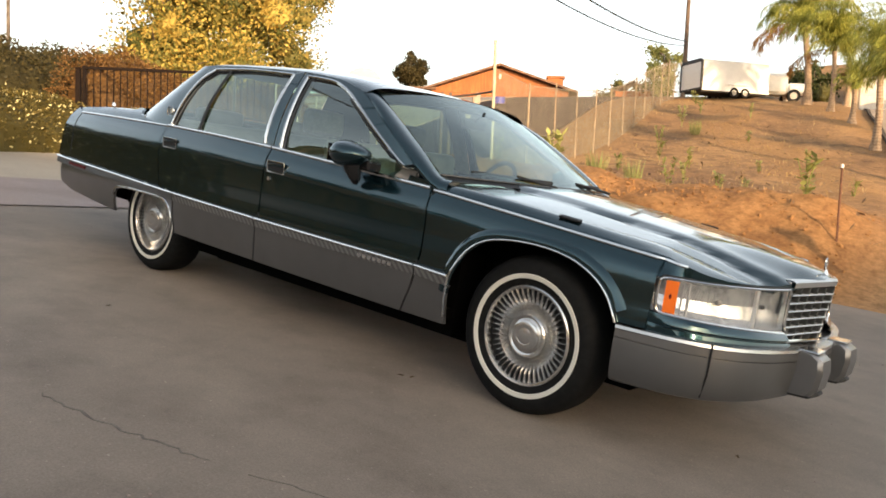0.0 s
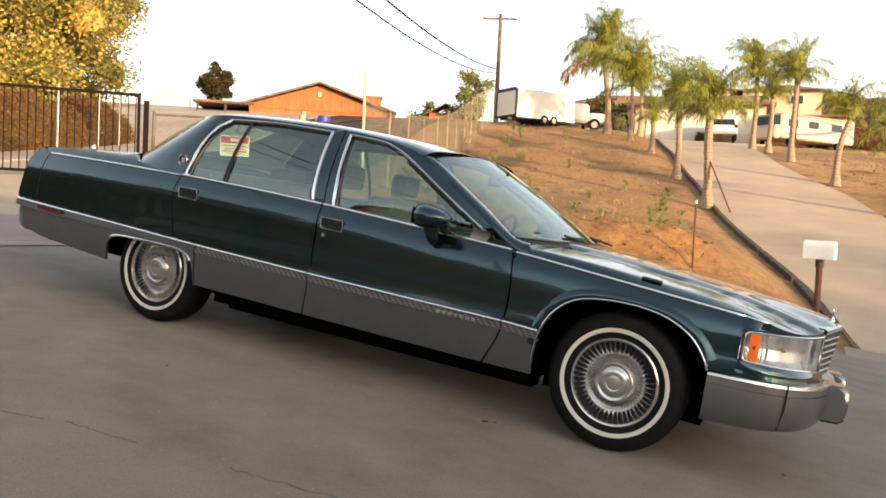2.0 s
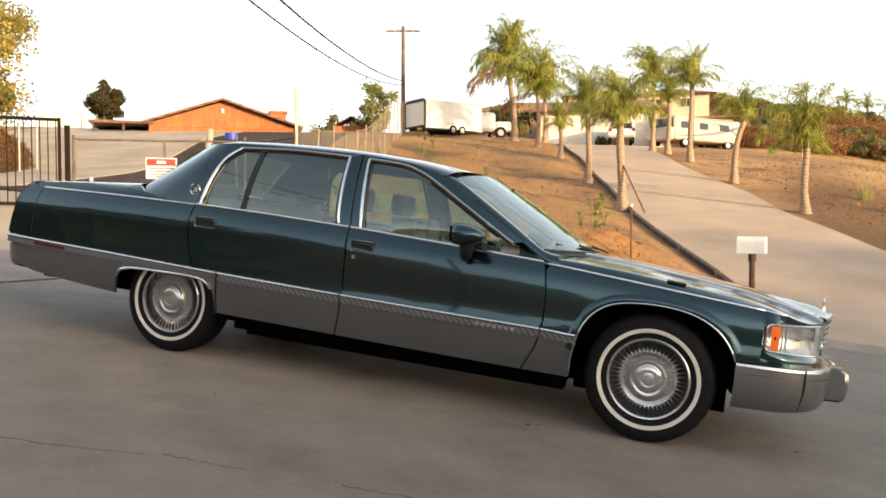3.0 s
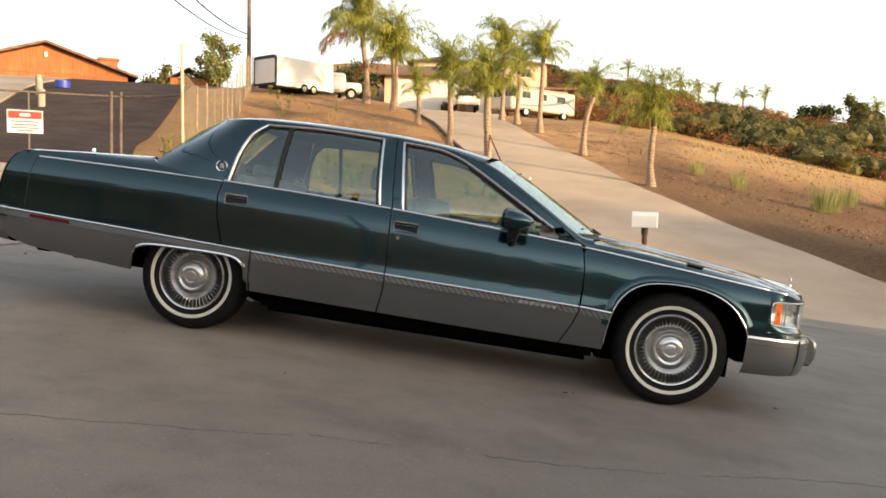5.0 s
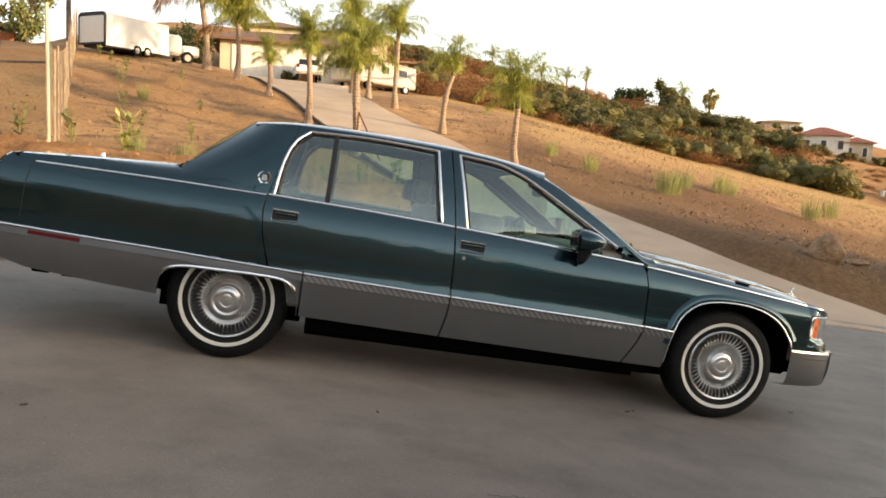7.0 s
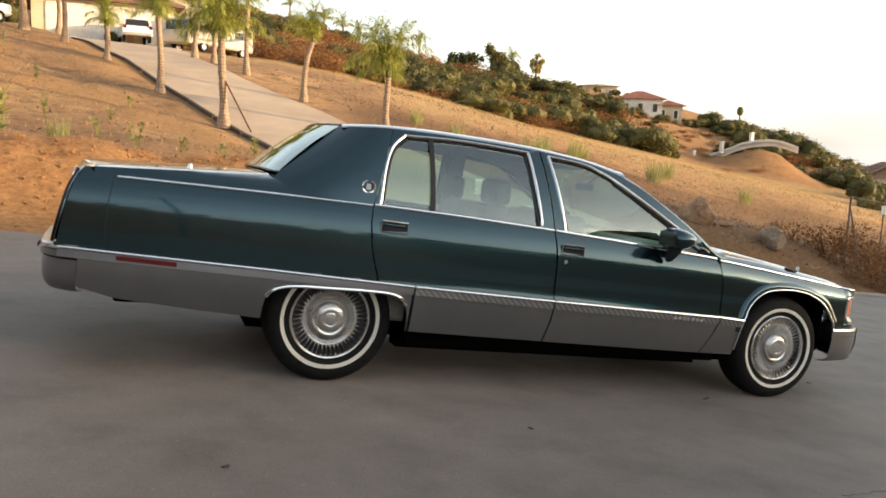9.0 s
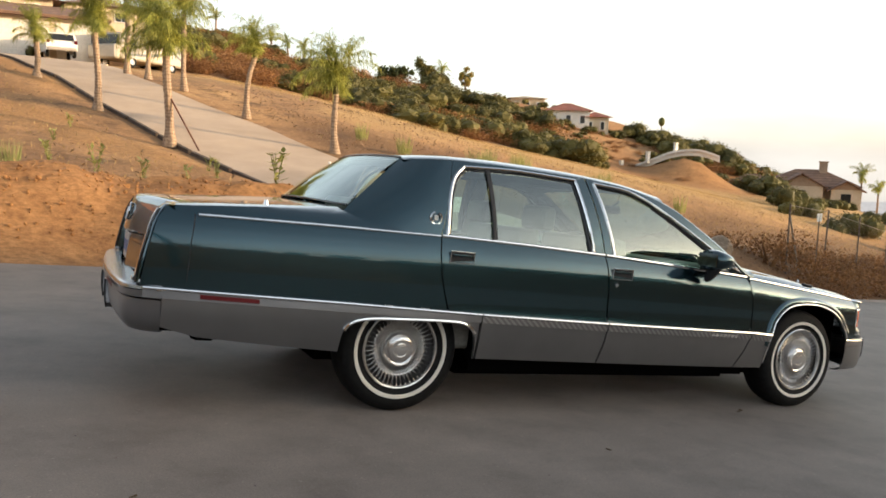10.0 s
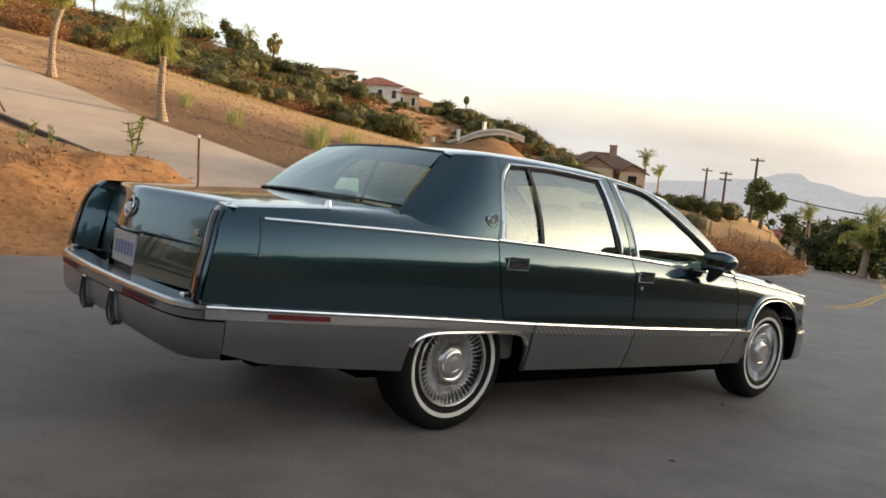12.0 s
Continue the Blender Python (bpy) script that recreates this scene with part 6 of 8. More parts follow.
def shrub(me, x, y, s, h, label, group, name="shrub"):
    ob = new(name, me)
    ob.matrix_world = pose(x, y, ground_z(x, y) - 0.08, 0, 0, rng.uniform(0, 360)) @ Matrix.Diagonal((s, s, s * h, 1))
    return tagged(ob, label, "shrub", group)


def joined_copies(name, copies, mat, label, category):
    """Many small plants as one mesh."""
    verts, faces = [], []
    for me, m in copies:
        at = len(verts)
        verts += [m @ v.co for v in me.vertices]
        faces += [[at + i for i in p.vertices] for p in me.polygons]
    data = bpy.data.meshes.new(name)
    data.from_pydata(verts, [], faces)
    data.materials.append(mat)
    return tagged(new(name, data), label, category, kind="stuff")


brush, chaparral = [], []
n = 0
while n < 620:
    y = rng.uniform(50, 98)
    x = rng.uniform(5, 78)
    if y > 101 - 0.36 * x or y < 60 - 0.14 * x or (64 < x < 80 and y < 66):
        continue
    n += 1
    if 43 < x < 62 and 46 < y < 64 and rng.random() < 0.85:
        continue
    low = 0.45 if 43 < x < 62 and 46 < y < 64 else 0.42 if (47 < x < 62 and 64 < y < 84) or (53 < x < 66 and 82 < y < 98) else 1.0
    green = noise.noise((x * 0.09, y * 0.22, 2.0)) + rng.uniform(-0.4, 0.4) + 0.007 * (74 - y) > 0.10 + 0.16 * (1 - smooth(14, 42, x))
    k = low * (rng.uniform(1.2, 3.0) if green else rng.uniform(1.3, 2.7))
    tall = rng.uniform(0.65, 0.9) if green else rng.uniform(0.42, 0.66)
    if y > 70:
        (chaparral if green else brush).append(((SHRUBS[n % 4] if green else DRY_SHRUBS[n % 3]), pose(x, y, ground_z(x, y) - 0.08, 0, 0, rng.uniform(0, 360)) @ Matrix.Diagonal((k, k, k * tall, 1))))
    elif green:
        shrub(SHRUBS[n % 4], x, y, k, tall, "dark green chaparral shrub on the far hillside", "green hillside shrubs")
    else:
        shrub(DRY_SHRUBS[n % 3], x, y, k, tall, "rusty brown dry shrub on the far hillside", "dry hillside shrubs", "dry_shrub")
joined_copies("chaparral", chaparral, SHRUB_LEAF, "dark green chaparral over the far hillside", "brush")
joined_copies("dry_brush", brush, SHRUB_DRY, "rusty brown dry brush over the far hillside", "brush")
for k in range(26):
    x = 10 + k * 2.6 + rng.uniform(-1, 1)
    shrub(SHRUBS[k % 4], x, 97 - 0.36 * x + rng.uniform(-2, 3), rng.uniform(0.7, 1.6), rng.uniform(0.7, 1.0), "dark green shrub along the ridge", "ridge shrubs")
# brush bank beside the road, below the wire fence
for k in range(130):
    x = rng.uniform(14, 48)
    y = edge_y(x) + rng.uniform(0.3, 3.2 + 0.09 * (x - 14))
    shrub(DRY_SHRUBS[k % 3], x, y, rng.uniform(0.5, 1.0) * (1 + 0.012 * (x - 14)), rng.uniform(0.7, 1.1), "dry brown roadside brush", "roadside brush", "dry_shrub")
for k in range(12):
    x, y = rng.uniform(62, 71), rng.uniform(49.5, 54)
    shrub(SHRUBS[k % 4], x, y, rng.uniform(0.7, 1.4), 1.0, "green garden shrub below the tiled house", "garden shrubs")
for k in range(16):
    x = rng.uniform(44, 66)
    y = edge_y(x) + rng.uniform(6, 22)
    shrub(SHRUBS[k % 4], x, y, rng.uniform(0.9, 1.8), 1.0, "green garden shrub below the tiled house", "garden shrubs")


def tree(name, x, y, height, spread, mat, seed, leaves, leaf, label, category="tree", trunk_r=0.18, base=0.3, z=None, group=""):
    """Tapered trunk, forking limbs and leaf clumps at their ends."""
    r = random.Random(seed)
    z = ground_z(x, y) - 0.1 if z is None else z
    ob = thing(name, label, category, group, m=pose(x, y, z))
    bm = bmesh.new()
    top = Vector((r.uniform(-0.3, 0.3), r.uniform(-0.3, 0.3), height * 0.55))
    add_tube(bm, [(0, 0, 0), (top.x * 0.3, top.y * 0.3, height * 0.3), top, (top.x * 1.3, top.y, height * 0.85)], [trunk_r, trunk_r * 0.8, trunk_r * 0.5, trunk_r * 0.12], 8)
    part("trunk", bm, BARK, ob)
    ends = []
    for k in range(12):
        a = k * 2.4 + r.uniform(-0.4, 0.4)
        zz = height * r.uniform(base, 0.98)
        wide = spread * (0.35 + 0.65 * math.sin(math.pi * min(1, max(0.05, (zz / height - base * 0.7) / (1.05 - base * 0.7))))) * r.uniform(0.55, 1.0)
        end = Vector((wide * math.cos(a), wide * math.sin(a), zz))
        start = Vector((0, 0, max(height * 0.2, zz - wide * 0.7)))
        start.x, start.y = top.x * start.z / height, top.y * start.z / height
        bm = bmesh.new()
        add_tube(bm, [start, start.lerp(end, 0.5) + Vector((0, 0, wide * 0.08)), end], [trunk_r * 0.4, trunk_r * 0.25, trunk_r * 0.06], 5)
        part("limb", bm, BARK, ob)
        for q in range(4):
            ends.append((start.lerp(end, r.uniform(0.45, 1.08)) + rand_dir(r) * spread * 0.2, spread * r.uniform(0.16, 0.32)))
    bm = bmesh.new()
    for c, s in ends:
        bmesh.ops.create_icosphere(bm, subdivisions=2, radius=s * 0.42, matrix=Matrix.Translation(c))
    for v in bm.verts:
        v.co += rand_dir(r) * spread * 0.03
    for k in range(leaves):
        c, s = ends[r.randrange(len(ends))]
        d = rand_dir(r)
        leaf_quad(bm, c + d * s * r.uniform(0.3, 1.05), d + rand_dir(r), rand_dir(r), leaf * r.uniform(0.7, 1.4), leaf * 0.7)
    part("crown", bm, mat, ob, soft_angle=None)
    return ob


tree("sycamore_tree", -28.0, 15.7, 9.8, 6.0, YELLOW_LEAF, 101, 56000, 0.175, "large tree with yellowing autumn leaves behind the gate", trunk_r=0.28, base=0.18)
tree("sycamore_tree", -28.8, 20.4, 9.4, 4.6, YELLOW_LEAF, 102, 26000, 0.18, "tree with yellowing autumn leaves behind the hedge", trunk_r=0.25, base=0.18)
tree("tree", -70.6, 79.0, 9.0, 2.7, OLIVE_LEAF, 107, 9000, 0.3, "small dark green tree behind the wooden house", trunk_r=0.16)
tree("tree", -20.9, 52.0, 4.2, 1.7, YOUNG_LEAF, 104, 1800, 0.22, "thin green tree behind the utility pole", trunk_r=0.12)
tree("tree", -29.5, 60.0, 3.6, 2.4, SHRUB_LEAF, 105, 1800, 0.24, "low green tree beyond the side drive")
tree("tree", -26.0, 62.0, 4.0, 2.0, SHRUB_LEAF, 106, 1500, 0.24, "green tree beyond the side drive")
tree("tree", 41.0, 93.4, 3.6, 1.5, SHRUB_LEAF, 108, 1500, 0.3, "rounded green tree on the ridge", group="ridge trees")
tree("tree", 48.6, 96.2, 3.8, 0.9, YELLOW_LEAF, 109, 900, 0.28, "slim tree with pale leaves on the ridge", group="ridge trees")
tree("tree", 36.0, 92.0, 1.7, 2.6, DARK_LEAF, 110, 1600, 0.3, "wide dark tree on the ridge", group="ridge trees")
tree("tree", 64.5, 32.5, 4.2, 1.7, YOUNG_LEAF, 111, 6000, 0.24, "tall green tree beside the bend of the road", trunk_r=0.2)
for k, (x, y, h, s) in enumerate(((61.0, 24.0, 4.0, 2.6), (54.0, 17.0, 3.6, 2.4), (57.5, 20.5, 3.2, 2.2), (70.0, 29.0, 4.4, 3.0), (66.0, 22.0, 3.6, 2.6), (80.0, 36.0, 5.0, 3.4), (90.0, 48.0, 5.5, 3.6), (49.5, 13.2, 3.2, 2.0))):
    tree("tree", x, y, h, s, DARK_LEAF, 120 + k, 1700, 0.28, "dense dark green tree down the road", group="trees down the road", trunk_r=0.14, base=0.15)
tree("tree", -10.4, 52.6, 3.0, 2.0, DARK_LEAF, 140, 1500, 0.24, "dark green bush beside the cream house", trunk_r=0.1, base=0.1)

# hedge behind the iron gate and flowering shrubs beside it
def hedge_mesh(length, depth, height, leaves, leaf, seed):
    r = random.Random(seed)
    bm = bmesh.new()
    for k in range(leaves):
        u = r.uniform(0, length)
        a = r.uniform(0, math.pi)
        hh = height * (0.86 + 0.2 * noise.noise((u * 0.8, seed, 0)) + 0.08 * noise.noise((u * 3, seed, 4)))
        p = Vector((u, depth * math.cos(a) * r.uniform(0.8, 1.0), hh * math.sin(a) ** 0.6 * r.uniform(0.88, 1.0)))
        n0 = Vector((0, math.cos(a), math.sin(a)))
        if r.random() < 0.06:       # the two ends
            p.x = r.choice((0.0, length)) + r.uniform(-0.05, 0.1)
            p.y, p.z = p.y * r.random() ** 0.5, p.z * r.random() ** 0.5
        leaf_quad(bm, p, n0 * 0.7 + rand_dir(r), rand_dir(r), leaf * r.uniform(0.7, 1.3), leaf * 0.65)
    for k in range(int(length / 0.5)):
        add_tube(bm, [(k * 0.5, 0, -0.3), (k * 0.5 + 0.1, 0.05, height * 0.7)], [0.03, 0.01], 4)
    # dense dark inside of the hedge
    rows = []
    n = int(length / 0.3)
    for i in range(n + 1):
        u = 0.15 + (length - 0.3) * i / n
        end = min(1, 0.05 + min(i, n - i) / 2)
        hh = height * (0.86 + 0.2 * noise.noise((u * 0.8, seed, 0)) + 0.08 * noise.noise((u * 3, seed, 4)))
        ring = []
        for q in range(11):
            a = math.pi * q / 10
            k = end * (0.90 + 0.08 * noise.noise((u * 2.5, a * 2, seed)))
            ring.append((u, depth * math.cos(a) * k, max(-0.1, hh * math.sin(a) ** 0.6 * k)))
        rows.append(ring)
    add_quads(bm, rows)
    return bm


def hedge(x0, y0, x1, y1, depth, height, leaves, leaf, mat, seed, label, name="hedge", z=None):
    d = Vector((x1 - x0, y1 - y0, ground_z(x1, y1) - ground_z(x0, y0)))
    m = Matrix.Translation((x0, y0, ground_z(x0, y0) - 0.1)) @ Matrix(((d.x / d.length, -d.y / d.length, 0, 0), (d.y / d.length, d.x / d.length, 0, 0), (0, 0, 1, 0), (0, 0, 0, 1)))
    ob = solo(name, hedge_mesh(d.xy.length, depth, height, leaves, leaf, seed), mat, label, "hedge", m=m, soft_angle=None)
    return ob


hedge(-13.2, 5.0, -19.0, 13.8, 1.0, 2.75, 26000, 0.07, HEDGE_LEAF, 31, "clipped hedge with rusty brown leaves behind the iron gate")
hedge(-19.2, 14.1, -22.4, 19.0, 0.9, 2.3, 12000, 0.07, HEDGE_LEAF, 34, "rusty brown hedge running on along the drive")
hedge(-5.6, -5.5, -11.6, 3.9, 1.0, 1.75, 26000, 0.06, BLOOM_LEAF, 32, "flowering shrub hedge with pale sunlit leaves", "flowering_hedge")
# unseen near end run on to y -15.5 to darken the car's reflections
hedge(-8.5, -15.5, -17.7, 8.4, 1.5, 2.9, 52000, 0.085, OLIVE_LEAF, 33, "tall olive-brown hedge behind the flowering shrubs", "tall_hedge")

# weeds on the bank and the hillside
def weed_mesh(name, seed, leaves, h, leaf):
    r = random.Random(seed)
    bm = bmesh.new()
    for k in range(5):
        a = r.uniform(0, 6.28)
        add_tube(bm, [(0, 0, 0), (0.10 * math.cos(a) * h, 0.10 * math.sin(a) * h, h * 0.6), (0.22 * math.cos(a) * h, 0.22 * math.sin(a) * h, h)], 0.006, 3)
        for q in range(leaves):
            u = r.uniform(0.2, 1)
            p = Vector((0.2 * math.cos(a) * h * u, 0.2 * math.sin(a) * h * u, h * u))
            d = rand_dir(r)
            d.z = abs(d.z) * 0.5
            leaf_quad(bm, p, d, Vector((0, 0, 1)), leaf * r.uniform(0.6, 1.2), leaf * 0.5)
    return mesh_of(name, bm, WEED_LEAF, None)


WEEDS = [weed_mesh("weed", 51, 10, 0.55, 0.16), weed_mesh("weed", 52, 14, 0.4, 0.12), weed_mesh("weed", 53, 9, 0.7, 0.14)]


def blade_clump(name, seed):
    r = random.Random(seed)
    bm = bmesh.new()
    for k in range(150):
        a, q = r.uniform(0, 6.28), 0.32 * r.random() ** 0.7
        leaf_quad(bm, Vector((q * math.cos(a), q * math.sin(a), 0)), Vector((0.35 * math.cos(a) + r.uniform(-0.2, 0.2), 0.35 * math.sin(a) + r.uniform(-0.2, 0.2), 1)), rand_dir(r), r.uniform(0.2, 0.62), 0.018)
    return mesh_of(name, bm, WEED_LEAF, None)


for k, (x, y, s) in enumerate(((11.8, 21.0, 1.2), (12.3, 21.3, 1.0), (13.6, 23.5, 1.0), (15.8, 25.0, 1.1), (9.6, 22.6, 0.9), (19.5, 24.5, 1.2), (16.6, 25.6, 0.9), (22.0, 27.0, 1.1), (8.6, 24.6, 0.8), (25.0, 25.0, 1.0), (-2.6, 11.6, 0.6), (-3.8, 12.2, 0.7), (-6.6, 24.4, 0.7))):
    ob = new("tall_weed", blade_clump("tall_weed", 400 + k))
    ob.matrix_world = pose(x, y, ground_z(x, y) - 0.03, 0, 0, k * 50) @ Matrix.Diagonal((s * 0.85, s * 0.85, s * 1.75, 1))
    tagged(ob, "pale green clump of thin upright weed stalks", "weed", "tall weeds on the field")
for k, (x, y, s) in enumerate(((1.6, 8.75, 1.15), (-3.3, 9.6, 1.9), (-1.2, 10.2, 0.9), (-0.4, 10.6, 0.8), (0.3, 10.0, 0.8), (1.0, 11.2, 0.8), (-2.0, 12.8, 0.9), (-4.2, 14.0, 1.0), (-3.4, 16.4, 0.9), (-5.2, 18.5, 1.0), (-2.0, 17.6, 0.8), (-6.4, 21.0, 1.1), (-1.6, 20.6, 0.8), (-4.5, 24.0, 1.0), (-7.8, 26.0, 1.2), (-8.5, 29.5, 1.2), (-10.0, 32.5, 1.2), (-6.2, 29.0, 1.0), (1.2, 13.6, 0.7), (-11.3, 35.3, 1.2), (-5.6, 10.9, 1.2), (-5.2, 12.6, 1.3))):
    ob = new("weed", WEEDS[k % 3])
    ob.matrix_world = pose(x, y, ground_z(x, y) - 0.03, 0, 0, k * 77) @ Matrix.Diagonal((s, s, s, 1))
    tagged(ob, "grey-green leafy weed growing in bare soil", "weed", "weeds on the hillside")

bm = bmesh.new()
r = random.Random(15)
for k in range(60000):
    x, y = r.uniform(6, 60), r.uniform(16, 56)
    if y < 40 - 0.9 * (x - 4) and r.random() < 0.93:
        continue
    if on_drive(x, y) > 0 or y < edge_y(x) + 1.5:
        continue
    p = Vector((x, y, ground_z(x, y)))
    leaf_quad(bm, p, Vector((r.uniform(-0.4, 0.4), r.uniform(-0.4, 0.4), 1)), rand_dir(r), r.uniform(0.05, 0.2), 0.014)
for k in range(1800):
    x, y = r.uniform(-12, 2), r.uniform(9, 36)
    if on_drive(x, y) > 0 or side_paved(x, y) > 0:
        continue
    leaf_quad(bm, Vector((x, y, ground_z(x, y))), Vector((r.uniform(-0.5, 0.5), r.uniform(-0.5, 0.5), 1)), rand_dir(r), r.uniform(0.05, 0.18), 0.02)
solo("dry_grass", bm, GRASS_DRY, "sparse dry yellow grass over the field", "grass", kind="stuff", soft_angle=None)
# dead leaves and litter lying over the bare field
LITTER = leaf_material("dry_field_litter", (0.11, 0.068, 0.042), (0.46, 0.31, 0.19))
bm = bmesh.new()
for k in range(44000):
    x, y = r.uniform(-10, 40), 8 + 28 * r.random() ** 1.3
    if on_drive(x, y) > 0 or side_paved(x, y) > 0 or (x < 4 and r.random() < 0.8) or y < edge_y(x) + 0.6 or noise.noise((x * 0.5, y * 0.5, 3)) < r.uniform(-0.5, 0.2):
        continue
    leaf_quad(bm, Vector((x, y, ground_z(x, y) + 0.025)), Vector((r.uniform(-1, 1), r.uniform(-1, 1), r.uniform(0.0, 0.5))), Vector((r.uniform(-0.5, 0.5), r.uniform(-0.5, 0.5), 1)), r.uniform(0.05, 0.19), r.uniform(0.02, 0.07))
solo("field_litter", bm, LITTER, "dead leaves and dry litter scattered over bare soil", "litter", kind="stuff", soft_angle=None)
# clods of dug earth on the bank
bm = bmesh.new()
for k in range(1500):
    x, y = r.uniform(-7, 2.6), r.gauss(7.9, 1.0)
    if y < edge_y(x) + 0.15 or y > 10.5:
        continue
    s = r.uniform(0.009, 0.03) * (1.8 if r.random() < 0.06 else 1)
    g = bmesh.ops.create_icosphere(bm, subdivisions=1, radius=s, matrix=pose(x, y, ground_z(x, y) + s * 0.3, r.uniform(0, 90), r.uniform(0, 90), 0) @ Matrix.Diagonal((1, r.uniform(0.6, 1), r.uniform(0.5, 0.9), 1)))
    for v in g["verts"]:
        v.co += rand_dir(r) * s * 0.2
clods_layer = bm.loops.layers.color.new("soil")
for f in bm.faces:
    for l in f.loops:
        l[clods_layer] = (1, 0, 0, 1)
solo("earth_clods", bm, EARTH, "loose clods of orange earth on the dug bank", "clods", kind="stuff", soft_angle=None)
# ---- fences, gates and roadside things ----
def upright(name, x, y, h, r, mat, label, category, group="", z=None, n=8):
    bm = bmesh.new()
    add_tube(bm, [(0, 0, -0.3), (0, 0, h * 0.5), (0.01, 0, h)], [r, r, r * 0.95], n)
    return solo(name, bm, mat, label, category, group, m=pose(x, y, ground_z(x, y) if z is None else z))


# iron gate
G0, G1 = Vector((-11.8, 4.4, 1.16)), Vector((-8.62, 7.18, 1.06))
gate = thing("iron_gate", "dark brown iron bar gate standing closed", "gate", m=pose(G0.x, G0.y, G0.z, 0, 0, math.degrees(math.atan2(G1.y - G0.y, G1.x - G0.x))))
GL = (G1 - G0).xy.length
for z in (0.10, 1.74):
    part("rail", box_bm(((0, -0.025, z - 0.03), (GL, 0.025, z + 0.03)), bevel=0.004), IRON, gate)
for k in range(30):
    x = 0.06 + (GL - 0.12) * k / 29
    part("bar", box_bm(((x - 0.010, -0.010, 0.10), (x + 0.010, 0.010, 1.74))), IRON, gate, soft_angle=None)
for x in (0.0, GL):
    part("stile", box_bm(((x - 0.03, -0.03, 0.05), (x + 0.03, 0.03, 1.78)), bevel=0.004), IRON, gate)
for p, g in ((G0 - (G1 - G0).normalized() * 0.12, 0), (G1 + (G1 - G0).normalized() * 0.14, 1)):
    ob = thing("gate_post", "square dark iron gate post", "post", "iron gate posts", m=pose(p.x, p.y, p.z - 0.15, 0, 0, 41))
    part("post_shaft", box_bm(((-0.05, -0.05, -0.1), (0.05, 0.05, 1.86)), bevel=0.008), IRON, ob)
    part("post_cap", box_bm(((-0.06, -0.06, 1.86), (0.06, 0.06, 1.89)), bevel=0.008), IRON, ob)

def wire_mesh_bm(length, height, cell, w):
    """Woven wire netting as thin crossing strips."""
    bm = bmesh.new()
    for s in (-1, 1):
        n = int((length + height) / cell)
        for k in range(n):
            a = -height + k * cell
            x0, x1 = max(0, a), min(length, a + height)
            if x1 - x0 < 0.02:
                continue
            z0, z1 = x0 - a, x1 - a
            if s < 0:
                z0, z1 = height - z0, height - z1
            bm.faces.new([bm.verts.new(p) for p in ((x0, 0.004 * s, z0), (x0 + w, 0.004 * s, z0), (x1 + w, 0.004 * s, z1), (x1, 0.004 * s, z1))])
    return bm


def fence_run(points, height, label, post_mat, first_tall=None, cell=0.10, wire=0.009, post_r=0.035):
    ob = thing("wire_fence", label, "fence")
    for k, (x, y) in enumerate(points):
        z = ground_z(x, y)
        bm = bmesh.new()
        h = height + 0.08 + (first_tall or 0 if k == 0 else 0.1 * ((k * 7) % 3 - 1))
        r = post_r * (1.5 if k == 0 and first_tall else 1)
        add_tube(bm, [(x, y, z - 0.3), (x + 0.02 * ((k * 5) % 3 - 1), y, z + h)], r, 8)
        part("post", bm, PALE_POST if k == 0 and first_tall else post_mat, ob)
    for (x0, y0), (x1, y1) in zip(points, points[1:]):
        L = math.hypot(x1 - x0, y1 - y0)
        z0, z1 = ground_z(x0, y0), ground_z(x1, y1)
        bm = wire_mesh_bm(L, height, cell, wire)
        for v in bm.verts:
            u = v.co.x / L
            v.co = Vector((x0 + (x1 - x0) * u - v.co.y * (y1 - y0) / L, y0 + (y1 - y0) * u + v.co.y * (x1 - x0) / L, z0 + (z1 - z0) * u + 0.04 + v.co.z))
        part("netting", bm, NETTING, ob, "galvanised wire netting", soft_angle=None)
        bm = bmesh.new()
        add_tube(bm, [(x0, y0, z0 + height + 0.03), (x1, y1, z1 + height + 0.03)], 0.008, 6)
        part("top_rail", bm, NETTING, ob)
    return ob


fence_run([(-4.42 - 10.2 * u, 9.05 + 33.5 * u) for u in [k / 15 for k in range(16)]], 1.85, "wire netting fence with thin grey-brown posts climbing the hill", POST_WOOD, 0.5, 0.07, 0.014, 0.021)
fence_run([(15.1, 9.8), (17.6, 10.7), (20.4, 11.8), (24.0, 13.4), (28.0, 15.0), (32.5, 16.7), (37.0, 18.4), (41.5, 20.0), (45.8, 21.6)], 1.75, "wire netting fence with steel posts above the road", GATE_STEEL, None, 0.14, 0.005, 0.022)
# brace of the fence's end post
bm = bmesh.new()
add_tube(bm, [(15.1, 9.8, ground_z(15.1, 9.8) + 1.5), (16.1, 10.25, ground_z(16.1, 10.25))], 0.025, 6)
solo("fence_brace", bm, GALVANISED, "sloping steel brace of the fence's end post", "brace")
# galvanised posts in front of the brown hedge
for x, y in ((-15.75, 10.98), (-17.9, 14.25), (-19.4, 16.5), (-20.9, 18.75)):
    upright("fence_post", x, y, 1.9, 0.035, GALVANISED, "thin galvanised fence post in front of the brown hedge", "post", "posts along the hedge")
